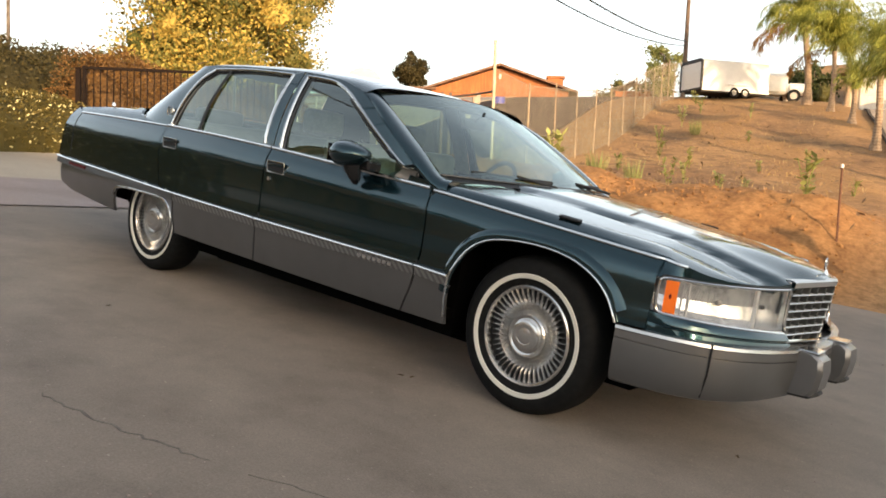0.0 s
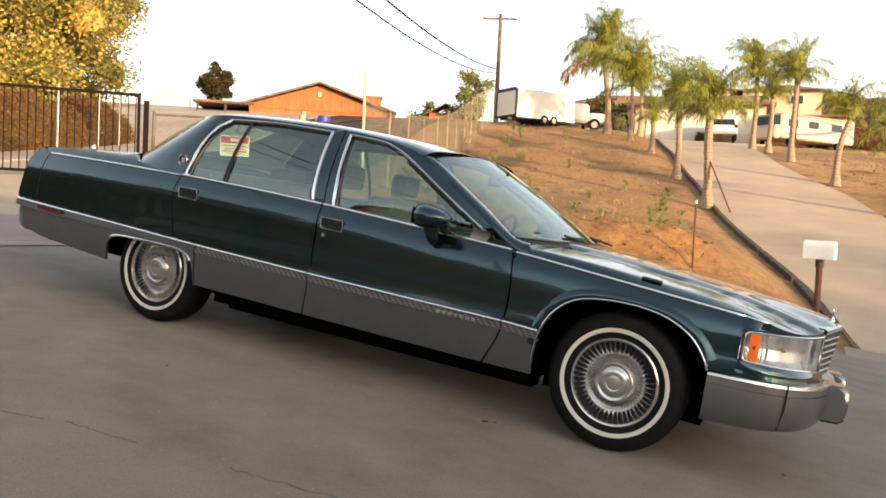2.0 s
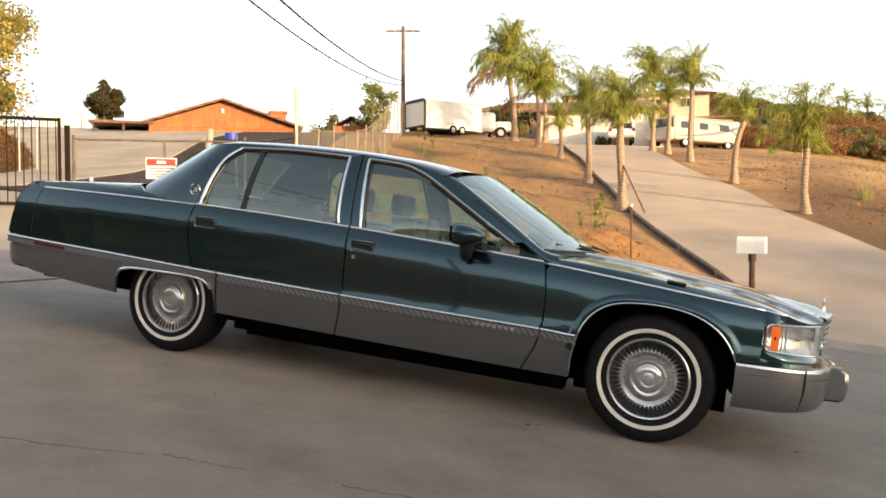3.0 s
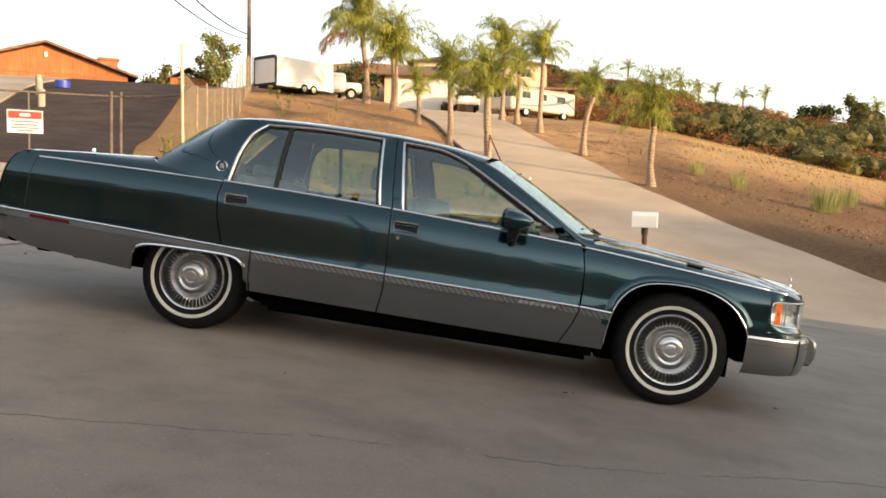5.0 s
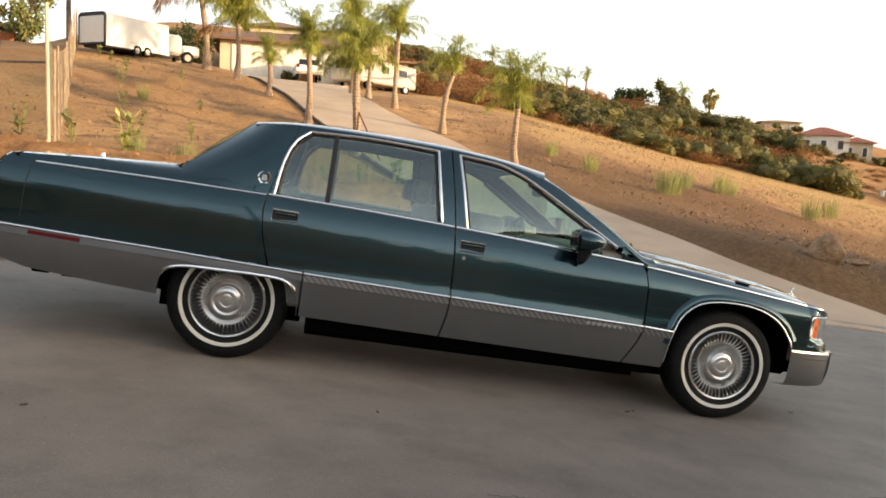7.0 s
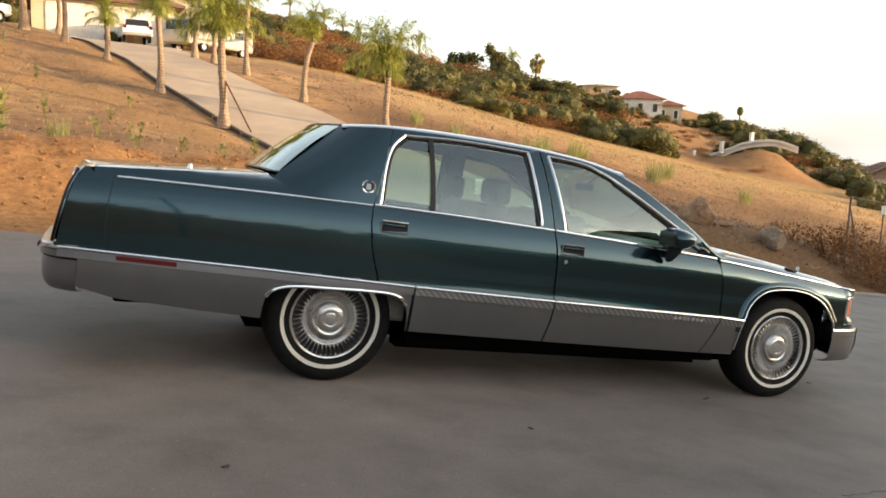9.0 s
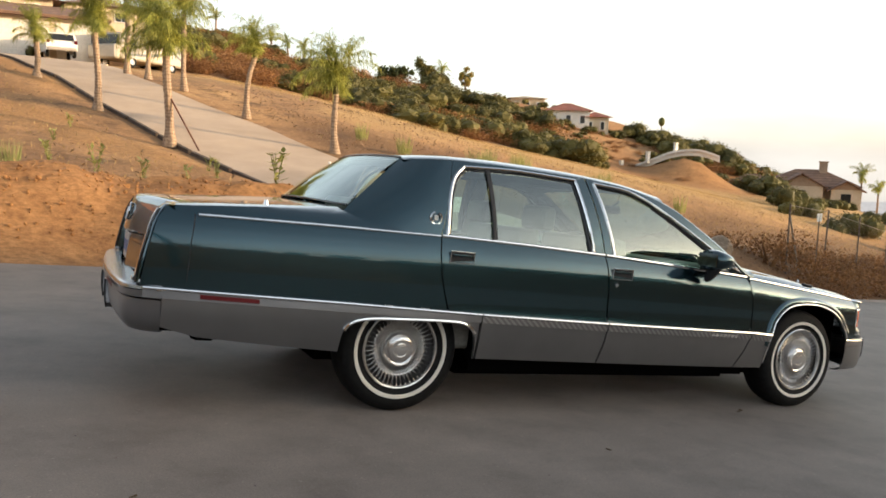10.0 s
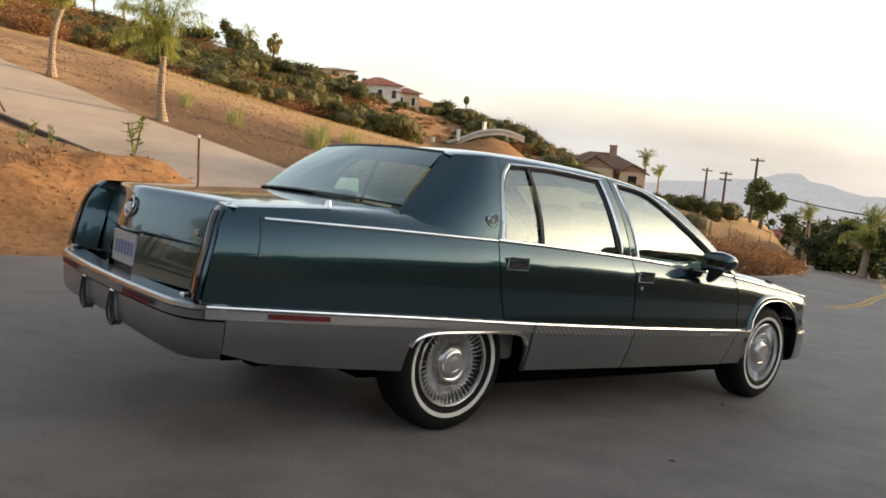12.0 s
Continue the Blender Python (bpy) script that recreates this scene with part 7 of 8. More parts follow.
# wire gate across the side drive
wg = thing("wire_gate", "steel tube gate with wire netting across the side drive", "gate")
WG = [(-9.0, 7.95), (-7.45, 8.85), (-5.92, 9.5), (-5.1, 9.35), (-4.46, 9.08)]
for (x0, y0), (x1, y1) in zip(WG, WG[1:]):
    L = math.hypot(x1 - x0, y1 - y0)
    z = 1.04
    for zz in (0.0, 1.57):
        bm = bmesh.new()
        add_tube(bm, [(x0, y0, z + zz), (x1, y1, z + zz)], 0.022, 6)
        part("tube", bm, GATE_STEEL, wg)
    bm = wire_mesh_bm(L, 1.55, 0.15, 0.0011)
    for v in bm.verts:
        u = v.co.x / L
        v.co = Vector((x0 + (x1 - x0) * u, y0 + (y1 - y0) * u, z + v.co.z))
    part("netting", bm, GATE_STEEL, wg, soft_angle=None)
for x, y in (WG[0], WG[2], (WG[2][0] - 0.16, WG[2][1] - 0.08)):
    upright("gate_post", x, y, 1.70, 0.034, GATE_STEEL, "brown steel tube post of the wire gate", "post", "wire gate posts", z=1.0)
bm = bmesh.new()
add_tube(bm, [(-7.45, 8.85, 1.04), (-7.45, 8.85, 2.61)], 0.022, 6)
part("stile", bm, GATE_STEEL, wg)
# warning sign on the wire gate
sign = thing("warning_sign", "white sign with a red heading on the wire gate", "sign", m=pose(-7.48, 8.78, 2.03, 0, 0, 32))
part("board", box_bm(((-0.31, -0.012, -0.22), (0.31, 0.006, 0.22)), bevel=0.004), SIGN_WHITE, sign)
part("red_band", box_bm(((-0.29, -0.018, 0.055), (0.29, -0.013, 0.20))), SIGN_RED, sign, soft_angle=None)
part("heading_bar", box_bm(((-0.09, -0.022, 0.10), (0.09, -0.0185, 0.155))), SIGN_WHITE, sign, soft_angle=None)
for k, (w, z) in enumerate(((0.25, 0.0), (0.22, -0.06), (0.25, -0.12), (0.14, -0.17))):
    part("text_bar", box_bm(((-w, -0.018, z - 0.012), (w, -0.013, z + 0.012))), SIGN_RED, sign, soft_angle=None)

# mailbox
mz = ground_z(4.04, 6.52)
mail = thing("mailbox", "white metal mailbox on a dark steel post", "mailbox", m=pose(4.04, 6.52, mz + 0.07, 0, 0, -14) @ Matrix.Diagonal((0.86, 0.86, 0.93, 1)))
bm = bmesh.new()
prof = [(-0.10, 0.0), (-0.10, 0.17)] + [(0.10 * math.cos(a), 0.17 + 0.085 * math.sin(a)) for a in (math.pi * (1 - k / 10) for k in range(1, 10))] + [(0.10, 0.17), (0.10, 0.0)]
add_quads(bm, [[(x, y, z + 1.14) for y, z in prof] for x in (-0.21, 0.21)], close=True)
bm.faces.new([bm.verts.new((-0.21, y, z + 1.14)) for y, z in prof])
bm.faces.new([bm.verts.new((0.21, y, z + 1.14)) for y, z in prof[::-1]])
box = part("box", bm, WHITE_PAINT, mail)
bm = bmesh.new()
bm.faces.new([bm.verts.new((-0.222, y * 1.06, z * 1.03 + 1.137)) for y, z in prof])
got = bmesh.ops.extrude_face_region(bm, geom=bm.faces[:])
for v in (g for g in got["geom"] if isinstance(g, bmesh.types.BMVert)):
    v.co.x += 0.03
part("door", bm, WHITE_PAINT, box)
bm = bmesh.new()
add_tube(bm, [(0, 0, -0.3), (0, 0, 1.12)], 0.045, 12)
part("post", bm, RUST, mail, "dark brown steel post")
bm = bmesh.new()
add_tube(bm, [(0, 0, 1.02), (0, 0, 1.14)], 0.06, 12)
part("collar", bm, DARK_WOOD, mail)
# stake in the bank and the palm's prop
stake = thing("steel_stake", "thin rusty steel stake with a pale tip", "stake", m=pose(2.28, 7.9, 0.17))
bm = bmesh.new()
add_tube(bm, [(0, 0, -0.2), (0, 0, 0.98)], 0.017, 6)
part("rod", bm, RUST, stake)
bm = bmesh.new()
add_tube(bm, [(0, 0, 0.97), (0, 0, 1.02)], 0.022, 8)
part("tip", bm, SIGN_WHITE, stake)
bm = bmesh.new()
add_tube(bm, [(1.05, 19.5, ground_z(1, 19.6) + 1.35), (1.75, 19.0, ground_z(1.75, 19.0))], 0.025, 6)
solo("palm_prop", bm, RUST, "thin leaning prop holding the palm's trunk", "prop")
bm = bmesh.new()
add_tube(bm, [(2.9, 32.3, ground_z(2.9, 32.3)), (2.95, 32.3, 7.2), (3.3, 32.2, 8.5), (3.55, 32.1, 8.72)], [0.05, 0.035, 0.02, 0.012], 6)
solo("bent_pole", bm, DARK_WOOD, "thin pole with a bent tip among the palms", "pole")


def rock(x, y, s, mat, seed, label, group="boulders beside the road"):
    bm = bmesh.new()
    bmesh.ops.create_icosphere(bm, subdivisions=4, radius=1)
    for v in bm.verts:
        k = v.co.copy()
        d = 1 + 0.28 * noise.noise(k * 1.3 + Vector((seed, 0, 0))) + 0.10 * noise.noise(k * 4 + Vector((0, seed, 0)))
        q = k * d
        for n in range(6):
            a = Vector((math.sin(seed + n * 2.1), math.cos(seed * 1.7 + n), math.sin(n * 1.3 + seed) * 0.8)).normalized()
            over = q.dot(a) - 0.82
            if over > 0:
                q -= a * over * 0.85
        v.co = Vector((q.x * s[0], q.y * s[1], q.z * s[2]))
    return solo("boulder", bm, mat, label, "boulder", group, m=pose(x, y, ground_z(x, y) + s[2] * 0.55, 0, 0, seed * 40), soft_angle=28)


rock(11.25, 10.55, (0.40, 0.36, 0.36), STONE, 1, "rounded tan boulder on the bare verge")
rock(12.85, 9.85, (0.36, 0.30, 0.34), GREY_STONE, 2, "angular grey-brown boulder on the bare verge")
rock(12.2, 10.9, (0.30, 0.22, 0.08), STONE, 4, "flat tan stone half sunk in the verge")

for k, (x, y, w) in enumerate(((24.7, 96.0, 0.9), (26.2, 95.0, 0.7), (27.6, 94.6, 1.0), (30.4, 92.0, 0.9), (32.2, 92.0, 0.8), (35.2, 84.0, 0.7), (23.2, 96.8, 0.6))):
    rock(x, y, (w, w * 0.8, w * 0.8), PALE_ROCK, 10 + k, "pale boulder among the brush on the ridge", "boulders on the ridge")

# small white notice on a post past the fence
ns = thing("notice", "small white notice on a thin post", "sign", m=pose(16.6, 10.15, ground_z(16.6, 10.15)))
bm = bmesh.new()
add_tube(bm, [(0, 0, -0.2), (0, 0, 1.75)], 0.018, 6)
part("post", bm, GATE_STEEL, ns)
part("board", box_bm(((-0.09, -0.015, 1.52), (0.09, 0.0, 1.74))), SIGN_WHITE, ns, soft_angle=None)


# utility poles and wires
def utility_pole(x, y, h, arms, label, turn=0.0, group="utility poles", z=None):
    z = ground_z(x, y) if z is None else z
    ob = thing("utility_pole", label, "utility pole", group, m=pose(x, y, z, 0, 0, turn))
    bm = bmesh.new()
    add_tube(bm, [(0, 0, -0.5), (0, 0, h)], [0.16, 0.11], 10)
    part("pole", bm, POLE_WOOD, ob)
    for a in arms:
        part("crossarm", box_bm(((-1.15, -0.05, a - 0.06), (1.15, 0.05, a + 0.06)), bevel=0.01), POLE_WOOD, ob)
        for s in (-1.05, -0.6, 0.6, 1.05):
            bm = bmesh.new()
            add_tube(bm, [(s, 0, a + 0.06), (s, 0, a + 0.2)], [0.035, 0.05], 8)
            part("insulator", bm, DULL_CHROME, ob)
    return ob


pz = ground_z(-15.48, 43.74)
utility_pole(-15.48, 43.74, 13.8 - pz, (13.5 - pz,), "tall wooden utility pole at the top of the fence", 20)
pz = ground_z(68.4, 35.7)
utility_pole(68.4, 35.7, 0.75 - pz, (0.5 - pz, -1.9 - pz), "wooden utility pole with crossarms down the road", 60)
pz = ground_z(70.4, 40.0)
utility_pole(70.4, 40.0, -0.9 - pz, (-1.1 - pz, -1.7 - pz), "wooden utility pole with crossarms down the road", 60)
pz = ground_z(77.7, 46.8)
utility_pole(77.7, 46.8, -0.9 - pz, (-1.2 - pz,), "wooden utility pole with a crossarm down the road", 60)
utility_pole(-1.5, -16.0, 10.5, (10.2,), "wooden utility pole across the street", 20)


upright("street_pole", -22.5, 7.1, 12.0, 0.06, GATE_STEEL, "slim grey pole beyond the tall hedge", "pole")


def wire(name, a, b, sag, r, label):
    bm = bmesh.new()
    a, b = Vector(a), Vector(b)
    add_tube(bm, [a.lerp(b, k / 24) - Vector((0, 0, 4 * sag * (k / 24) * (1 - k / 24))) for k in range(25)], r, 5)
    return solo(name, bm, BLACK, label, "cable", "overhead cables")


wire("cable", (-15.4, 43.6, 10.2), (-1.4, -16.0, 9.6), 2.2, 0.035, "thick black overhead cable")
wire("cable", (-15.4, 43.6, 9.95), (-1.9, -16.0, 9.4), 2.55, 0.028, "thin black overhead cable")
wire("cable", (68.4, 35.7, -2.2), (60.0, -4.0, 1.2), 2.4, 0.05, "thick black cable sagging over the road")


# ---- buildings ----
def wall_box(parent, name, lo, hi, mat, label=""):
    return part(name, box_bm((lo, hi)), mat, parent, label, soft_angle=None)


def gable_bm(w, d, eave, apex, over=0.4, thick=0.14):
    """Two roof slabs with the ridge along y."""
    bm = bmesh.new()
    for s in (-1, 1):
        a = [(0, -over, apex), (s * (w / 2 + over), -over, eave - (apex - eave) * over / (w / 2)), (s * (w / 2 + over), d + over, eave - (apex - eave) * over / (w / 2)), (0, d + over, apex)]
        top = [bm.verts.new((p[0], p[1], p[2] + thick)) for p in a]
        low = [bm.verts.new(p) for p in a]
        bm.faces.new(top), bm.faces.new(low[::-1])
        for k in range(4):
            bm.faces.new((top[k], low[k], low[(k + 1) % 4], top[(k + 1) % 4]))
    bmesh.ops.recalc_face_normals(bm, faces=bm.faces)
    return bm


# orange timber house
barn = thing("timber_house", "orange-stained timber house with a low gable and garage doors", "house", m=pose(-26.8, 40.0, 5.2, 0, 0, 33))
bm = bmesh.new()
vs2 = [bm.verts.new(p) for p in ((-4.6, 0, -2.0), (4.6, 0, -2.0), (4.6, 0, 2.15), (0, 0, 3.65), (-4.6, 0, 2.15))]
bm.faces.new(vs2)
got = bmesh.ops.extrude_face_region(bm, geom=bm.faces[:])
for v in (g for g in got["geom"] if isinstance(g, bmesh.types.BMVert)):
    v.co.y += 9
bmesh.ops.recalc_face_normals(bm, faces=bm.faces)
part("wall", bm, ORANGE_BOARD, barn, soft_angle=None)
part("roof", gable_bm(9.2, 9, 2.2, 3.72, 0.6), TILE_ROOF, barn, "brown shingle roof", soft_angle=None)
for k in range(46):
    x = -4.5 + 0.2 * k
    part("batten", box_bm(((x - 0.015, -0.03, 2.05), (x + 0.015, -0.003, 2.12 + 1.5 * (1 - abs(x) / 4.6) - 0.05))), ORANGE_BOARD, barn, soft_angle=None)
part("beam", box_bm(((-4.6, -0.08, 1.93), (4.6, -0.003, 2.06))), ORANGE_BOARD, barn, soft_angle=None)
for x0 in (-4.2, -1.35, 1.5):
    door = part("garage_door", box_bm(((x0, -0.05, -1.5), (x0 + 2.6, -0.004, 1.85))), ORANGE_BOARD, barn, "orange-brown panelled garage door", soft_angle=None)
    for q in range(4):
        part("door_panel", box_bm(((x0 + 0.06 + 0.64 * q, -0.075, -1.4), (x0 + 0.60 + 0.64 * q, -0.051, 1.75)), bevel=0.008), ORANGE_BOARD, door)
part("gable_lamp", box_bm(((-0.09, -0.16, 2.9), (0.09, -0.004, 3.2)), bevel=0.03), SIGN_WHITE, barn, "small white gable lamp")
part("chimney", box_bm(((3.2, 3.0, 1.5), (4.3, 3.9, 3.45)), ((3.1, 2.9, 3.45), (4.4, 4.0, 3.6))), ORANGE_BOARD, barn, "brick-red chimney", soft_angle=None)
part("carport_roof", box_bm(((-8.2, -0.3, 2.05), (-4.3, 5.0, 2.22))), TILE_ROOF, barn, "flat carport roof", soft_angle=None)
part("carport_wall", box_bm(((-8.0, 3.8, -2.0), (-4.6, 4.0, 2.05))), DARK_WOOD, barn, soft_angle=None)
for x in (-8.0, -6.2):
    part("carport_post", box_bm(((x, -0.1, -2.0), (x + 0.14, 0.04, 2.05))), DARK_WOOD, barn, soft_angle=None)
shed = thing("shed", "small orange timber shed beside the side drive", "shed", m=pose(-23.3, 52.5, ground_z(-23.3, 52.5) - 0.6, 0, 0, 25))
part("wall", box_bm(((-1.3, 0, -0.5), (1.3, 2.4, 1.7))), ORANGE_BOARD, shed, soft_angle=None)
part("roof", gable_bm(2.6, 2.4, 1.7, 2.4, 0.2, 0.08), TILE_ROOF, shed, soft_angle=None)
bm = bmesh.new()
add_tube(bm, [(-20.0, 30.6, ground_z(-20, 30.6)), (-20.0, 30.6, ground_z(-20, 30.6) + 0.35)], 0.35, 14)
solo("blue_tub", bm, BLUE_PLASTIC, "blue plastic tub beside the side drive", "tub")
for k, (x, y) in enumerate(((-19.2, 27.5), (-20.4, 29.3), (-17.0, 24.2))):
    upright("bollard", x, y, 0.7, 0.14, PALE_GRAVEL, "short pale concrete bollard by the side drive", "bollard", "bollards by the side drive")
far_shed = thing("glass_shed", "low pale shed with a curved roof beyond the gate", "shed", m=pose(-46.7, 46.6, 8.6, 0, 0, 40))
bm = bmesh.new()
arc = [(1.6 * math.cos(a), 1.2 + 1.3 * math.sin(a)) for a in (math.pi * k / 10 for k in range(11))]
add_quads(bm, [[(x, y, z) for x, z in [(1.6, 0)] + arc + [(-1.6, 0)]] for y in (0, 3)])
bm.faces.new([bm.verts.new((x, 0.02, z)) for x, z in [(1.6, 0)] + arc + [(-1.6, 0)]])
part("shell", bm, GALVANISED, far_shed)

# cream house with garages and two upper parts
hz = 6.75
house = thing("house", "cream stucco two-storey house with white garage doors", "house", m=pose(-8.4, 53.2, hz, 0, 0, 5))
wall_box(house, "garage_wall", (0, 0, -1.2), (8.8, 8, 2.35), CREAM)
wall_box(house, "wing_wall", (8.805, 6.8, -1.2), (14.6, 13, 2.35), CREAM)
part("wing_roof", box_bm(((8.5, 6.2, 2.36), (15.3, 13.4, 2.52))), TILE_ROOF, house, "brown tile eaves", soft_angle=None)
part("garage_roof", box_bm(((-0.7, -0.8, 2.3), (9.4, 8, 2.45))), TILE_ROOF, house, "brown tile eaves", soft_angle=None)
bm = bmesh.new()
add_quads(bm, [[(-0.7, -0.8, 2.45), (9.4, -0.8, 2.45)], [(1.5, 4.5, 3.7), (8.0, 4.5, 3.7)], [(1.5, 8, 3.7), (8.0, 8, 3.7)]])
for pts in (((-0.7, -0.8, 2.45), (1.5, 4.5, 3.7), (1.5, 8, 3.7), (-0.7, 8, 2.45)), ((9.4, -0.8, 2.45), (8.0, 4.5, 3.7), (8.0, 8, 3.7), (9.4, 8, 2.45))):
    bm.faces.new([bm.verts.new(p) for p in pts])
part("roof_slope", bm, TILE_ROOF, house, soft_angle=None)
for x0, x1, y0, top in ((1.9, 6.3, 4.6, 4.15), (7.2, 12.8, 6.6, 4.4)):
    up = wall_box(house, "upper_wall", (x0, y0, 2.4), (x1, y0 + 5, top), CREAM)
    bm = bmesh.new()
    xm, d = (x1 - x0) / 2, 5
    k = min(xm, 2.5) * 0.9
    add_quads(bm, [[(x0 - 0.6, y0 - 0.6, top - 0.05), (x1 + 0.6, y0 - 0.6, top - 0.05)], [(x0 + k, y0 + 2.5, top + 0.8), (x1 - k, y0 + 2.5, top + 0.8)], [(x0 - 0.6, y0 + 5.6, top - 0.05), (x1 + 0.6, y0 + 5.6, top - 0.05)]])
    for sx, xa, xb in ((-1, x0 - 0.6, x0 + k), (1, x1 + 0.6, x1 - k)):
        bm.faces.new([bm.verts.new(p) for p in ((xa, y0 - 0.6, top - 0.05), (xb, y0 + 2.5, top + 0.8), (xa, y0 + 5.6, top - 0.05))])
    part("upper_roof", bm, TILE_ROOF, house, "brown tile roof", soft_angle=None)
    for q in range(2):
        xa = x0 + (x1 - x0) * (0.18 + 0.42 * q)
        wdw = part("window", box_bm(((xa, y0 - 0.06, top - 1.1), (xa + 1.0, y0 - 0.004, top - 0.35))), SIGN_WHITE, house, "upper window", soft_angle=None)
        part("pane", box_bm(((xa + 0.07, y0 - 0.085, top - 1.04), (xa + 0.48, y0 - 0.061, top - 0.41)), ((xa + 0.53, y0 - 0.085, top - 1.04), (xa + 0.93, y0 - 0.061, top - 0.41))), WINDOW_DARK, wdw, soft_angle=None)
for x0, w in ((0.8, 4.9), (6.1, 2.4)):
    d = part("garage_door", box_bm(((x0, -0.06, -0.4), (x0 + w, -0.004, 2.05))), GARAGE_WHITE, house, "white sectional garage door", soft_angle=None)
    for q in range(4):
        part("door_panel", box_bm(((x0 + 0.05, -0.085, -0.32 + 0.6 * q), (x0 + w - 0.05, -0.061, 0.22 + 0.6 * q)), bevel=0.008), GARAGE_WHITE, d)
shrub(SHRUBS[0], -8.9, 50.6, 0.8, 1.4, "green shrub beside the garage", "garage shrubs")
shrub(SHRUBS[1], -3.6, 52.8, 0.5, 1.6, "green shrub between the garage doors", "garage shrubs")


def simple_wheel(parent, x, y, z, r, w, name="wheel", rim=DULL_CHROME):
    bm = bmesh.new()
    lathe(bm, [(r * 0.55, -w * 0.45), (r * 0.8, -w / 2), (r * 0.95, -w * 0.45), (r, -w * 0.25), (r, w * 0.25), (r * 0.95, w * 0.45), (r * 0.55, w * 0.45)], 24, (x, y, z))
    wh = part(name, bm, TYRE, parent)
    bm = bmesh.new()
    lathe(bm, [(r * 0.56, -w * 0.40), (r * 0.5, -w * 0.3), (r * 0.2, -w * 0.34), (0.002, -w * 0.36)], 20, (x, y, z))
    lathe(bm, [(r * 0.56, w * 0.40), (r * 0.5, w * 0.3), (r * 0.2, w * 0.34), (0.002, w * 0.36)], 20, (x, y, z))
    part("rim", bm, rim, wh)


# white estate car on the driveway, seen from behind
cx, cy = -2.25, 52.4
wc = thing("white_car", "white hatchback car parked in front of the garage", "car", m=pose(cx, cy, ground_z(cx, cy), 0, 0, 98))
bm = bmesh.new()
side = [(-2.1, 0.35), (-2.15, 0.75), (-2.0, 0.95), (-1.75, 1.42), (-1.2, 1.52), (0.1, 1.5), (0.9, 1.05), (2.0, 0.85), (2.15, 0.4)]
rows = []
for u in (-1, -0.95, -0.8, 0.8, 0.95, 1):
    rows.append([(x, 0.88 * u * (1 - 0.18 * max(0, z - 0.95) / 0.55), 0.35 + (z - 0.35) * (0.97 if abs(u) > 0.9 else 1)) for x, z in side])
add_quads(bm, rows)
for r0 in (rows[0], rows[-1]):
    bm.faces.new([bm.verts.new(p) for p in r0])
body = part("body", bm, WHITE_PAINT, wc, soft_angle=40)
bm = bmesh.new()
add_quads(bm, [[(-2.03, y, 0.98), (-1.80, y * 0.93, 1.38)] for y in (-0.72, -0.3, 0.3, 0.72)])
part("rear_window", bm, WINDOW_DARK, wc)
for s in (-1, 1):
    bm = bmesh.new()
    add_quads(bm, [[(x, s * (0.885 - 0.15 * (z - 0.95) / 0.5), z) for x, z in row] for row in (((-1.7, 1.0), (-0.6, 1.0), (0.75, 1.0)), ((-1.5, 1.38), (-0.6, 1.42), (0.15, 1.42)))])
    part("side_window", bm, WINDOW_DARK, wc)
    part("tail_light", box_bm(((-2.16, s * 0.78 - 0.09, 0.78), (-2.06, s * 0.78 + 0.09, 1.0)), bevel=0.02), RED_LENS, wc)
    for x in (-1.3, 1.35):
        simple_wheel(wc, x, s * 0.78, 0.31, 0.31, 0.2)
part("number_plate", box_bm(((-2.17, -0.2, 0.68), (-2.14, 0.2, 0.8))), PLATE_WHITE, wc, soft_angle=None)
part("rear_bumper", box_bm(((-2.2, -0.84, 0.36), (-2.05, 0.84, 0.56)), bevel=0.05), PATCH, wc)

# motorhome
rx, ry = 2.9, 55.3
rv = thing("motorhome", "cream motorhome with curved grey stripes parked beside the house", "motorhome", m=pose(rx, ry, 6.15, 0, 0, 51) @ Matrix.Diagonal((1.15, 1.0, 0.92, 1)))
part("body", box_bm(((-3.2, -1.2, 0.55), (3.0, 1.2, 2.35)), bevel=0.12), RV_BEIGE, rv)
part("cab_front", box_bm(((-3.6, -1.1, 0.5), (-3.1, 1.1, 1.5)), bevel=0.12), RV_BEIGE, rv)
part("windscreen", box_bm(((-3.27, -1.02, 1.30), (-3.195, 1.02, 2.18)), bevel=0.02), WINDOW_DARK, rv)
for x0, x1 in ((-2.7, -1.9), (-1.0, -0.2), (0.9, 1.8)):
    part("side_window", box_bm(((x0, -1.225, 1.45), (x1, -1.198, 1.95)), bevel=0.01), WINDOW_DARK, rv)
part("awning", box_bm(((-2.0, -1.32, 2.22), (2.2, -1.198, 2.32)), bevel=0.02), PATCH, rv)
bm = bmesh.new()
add_quads(bm, [[(-2.9 + 5.7 * u, -1.2035, 0.8 + 0.9 * u * u + w) for w in (0, 0.14 + 0.16 * u)] for u in [k / 14 for k in range(15)]])
part("stripe", bm, GRILLE_METAL, rv, "curved grey stripe")
bm = bmesh.new()
add_quads(bm, [[(0.2 + 2.7 * u, -1.2035, 1.9 - 1.0 * u * u + w) for w in (0, 0.12 + 0.14 * u)] for u in [k / 10 for k in range(11)]])
part("stripe", bm, GRILLE_METAL, rv, "curved grey stripe")
for x in (-2.2, 1.8):
    for s in (-1, 1):
        simple_wheel(rv, x, s * 1.05, 0.4, 0.4, 0.26)

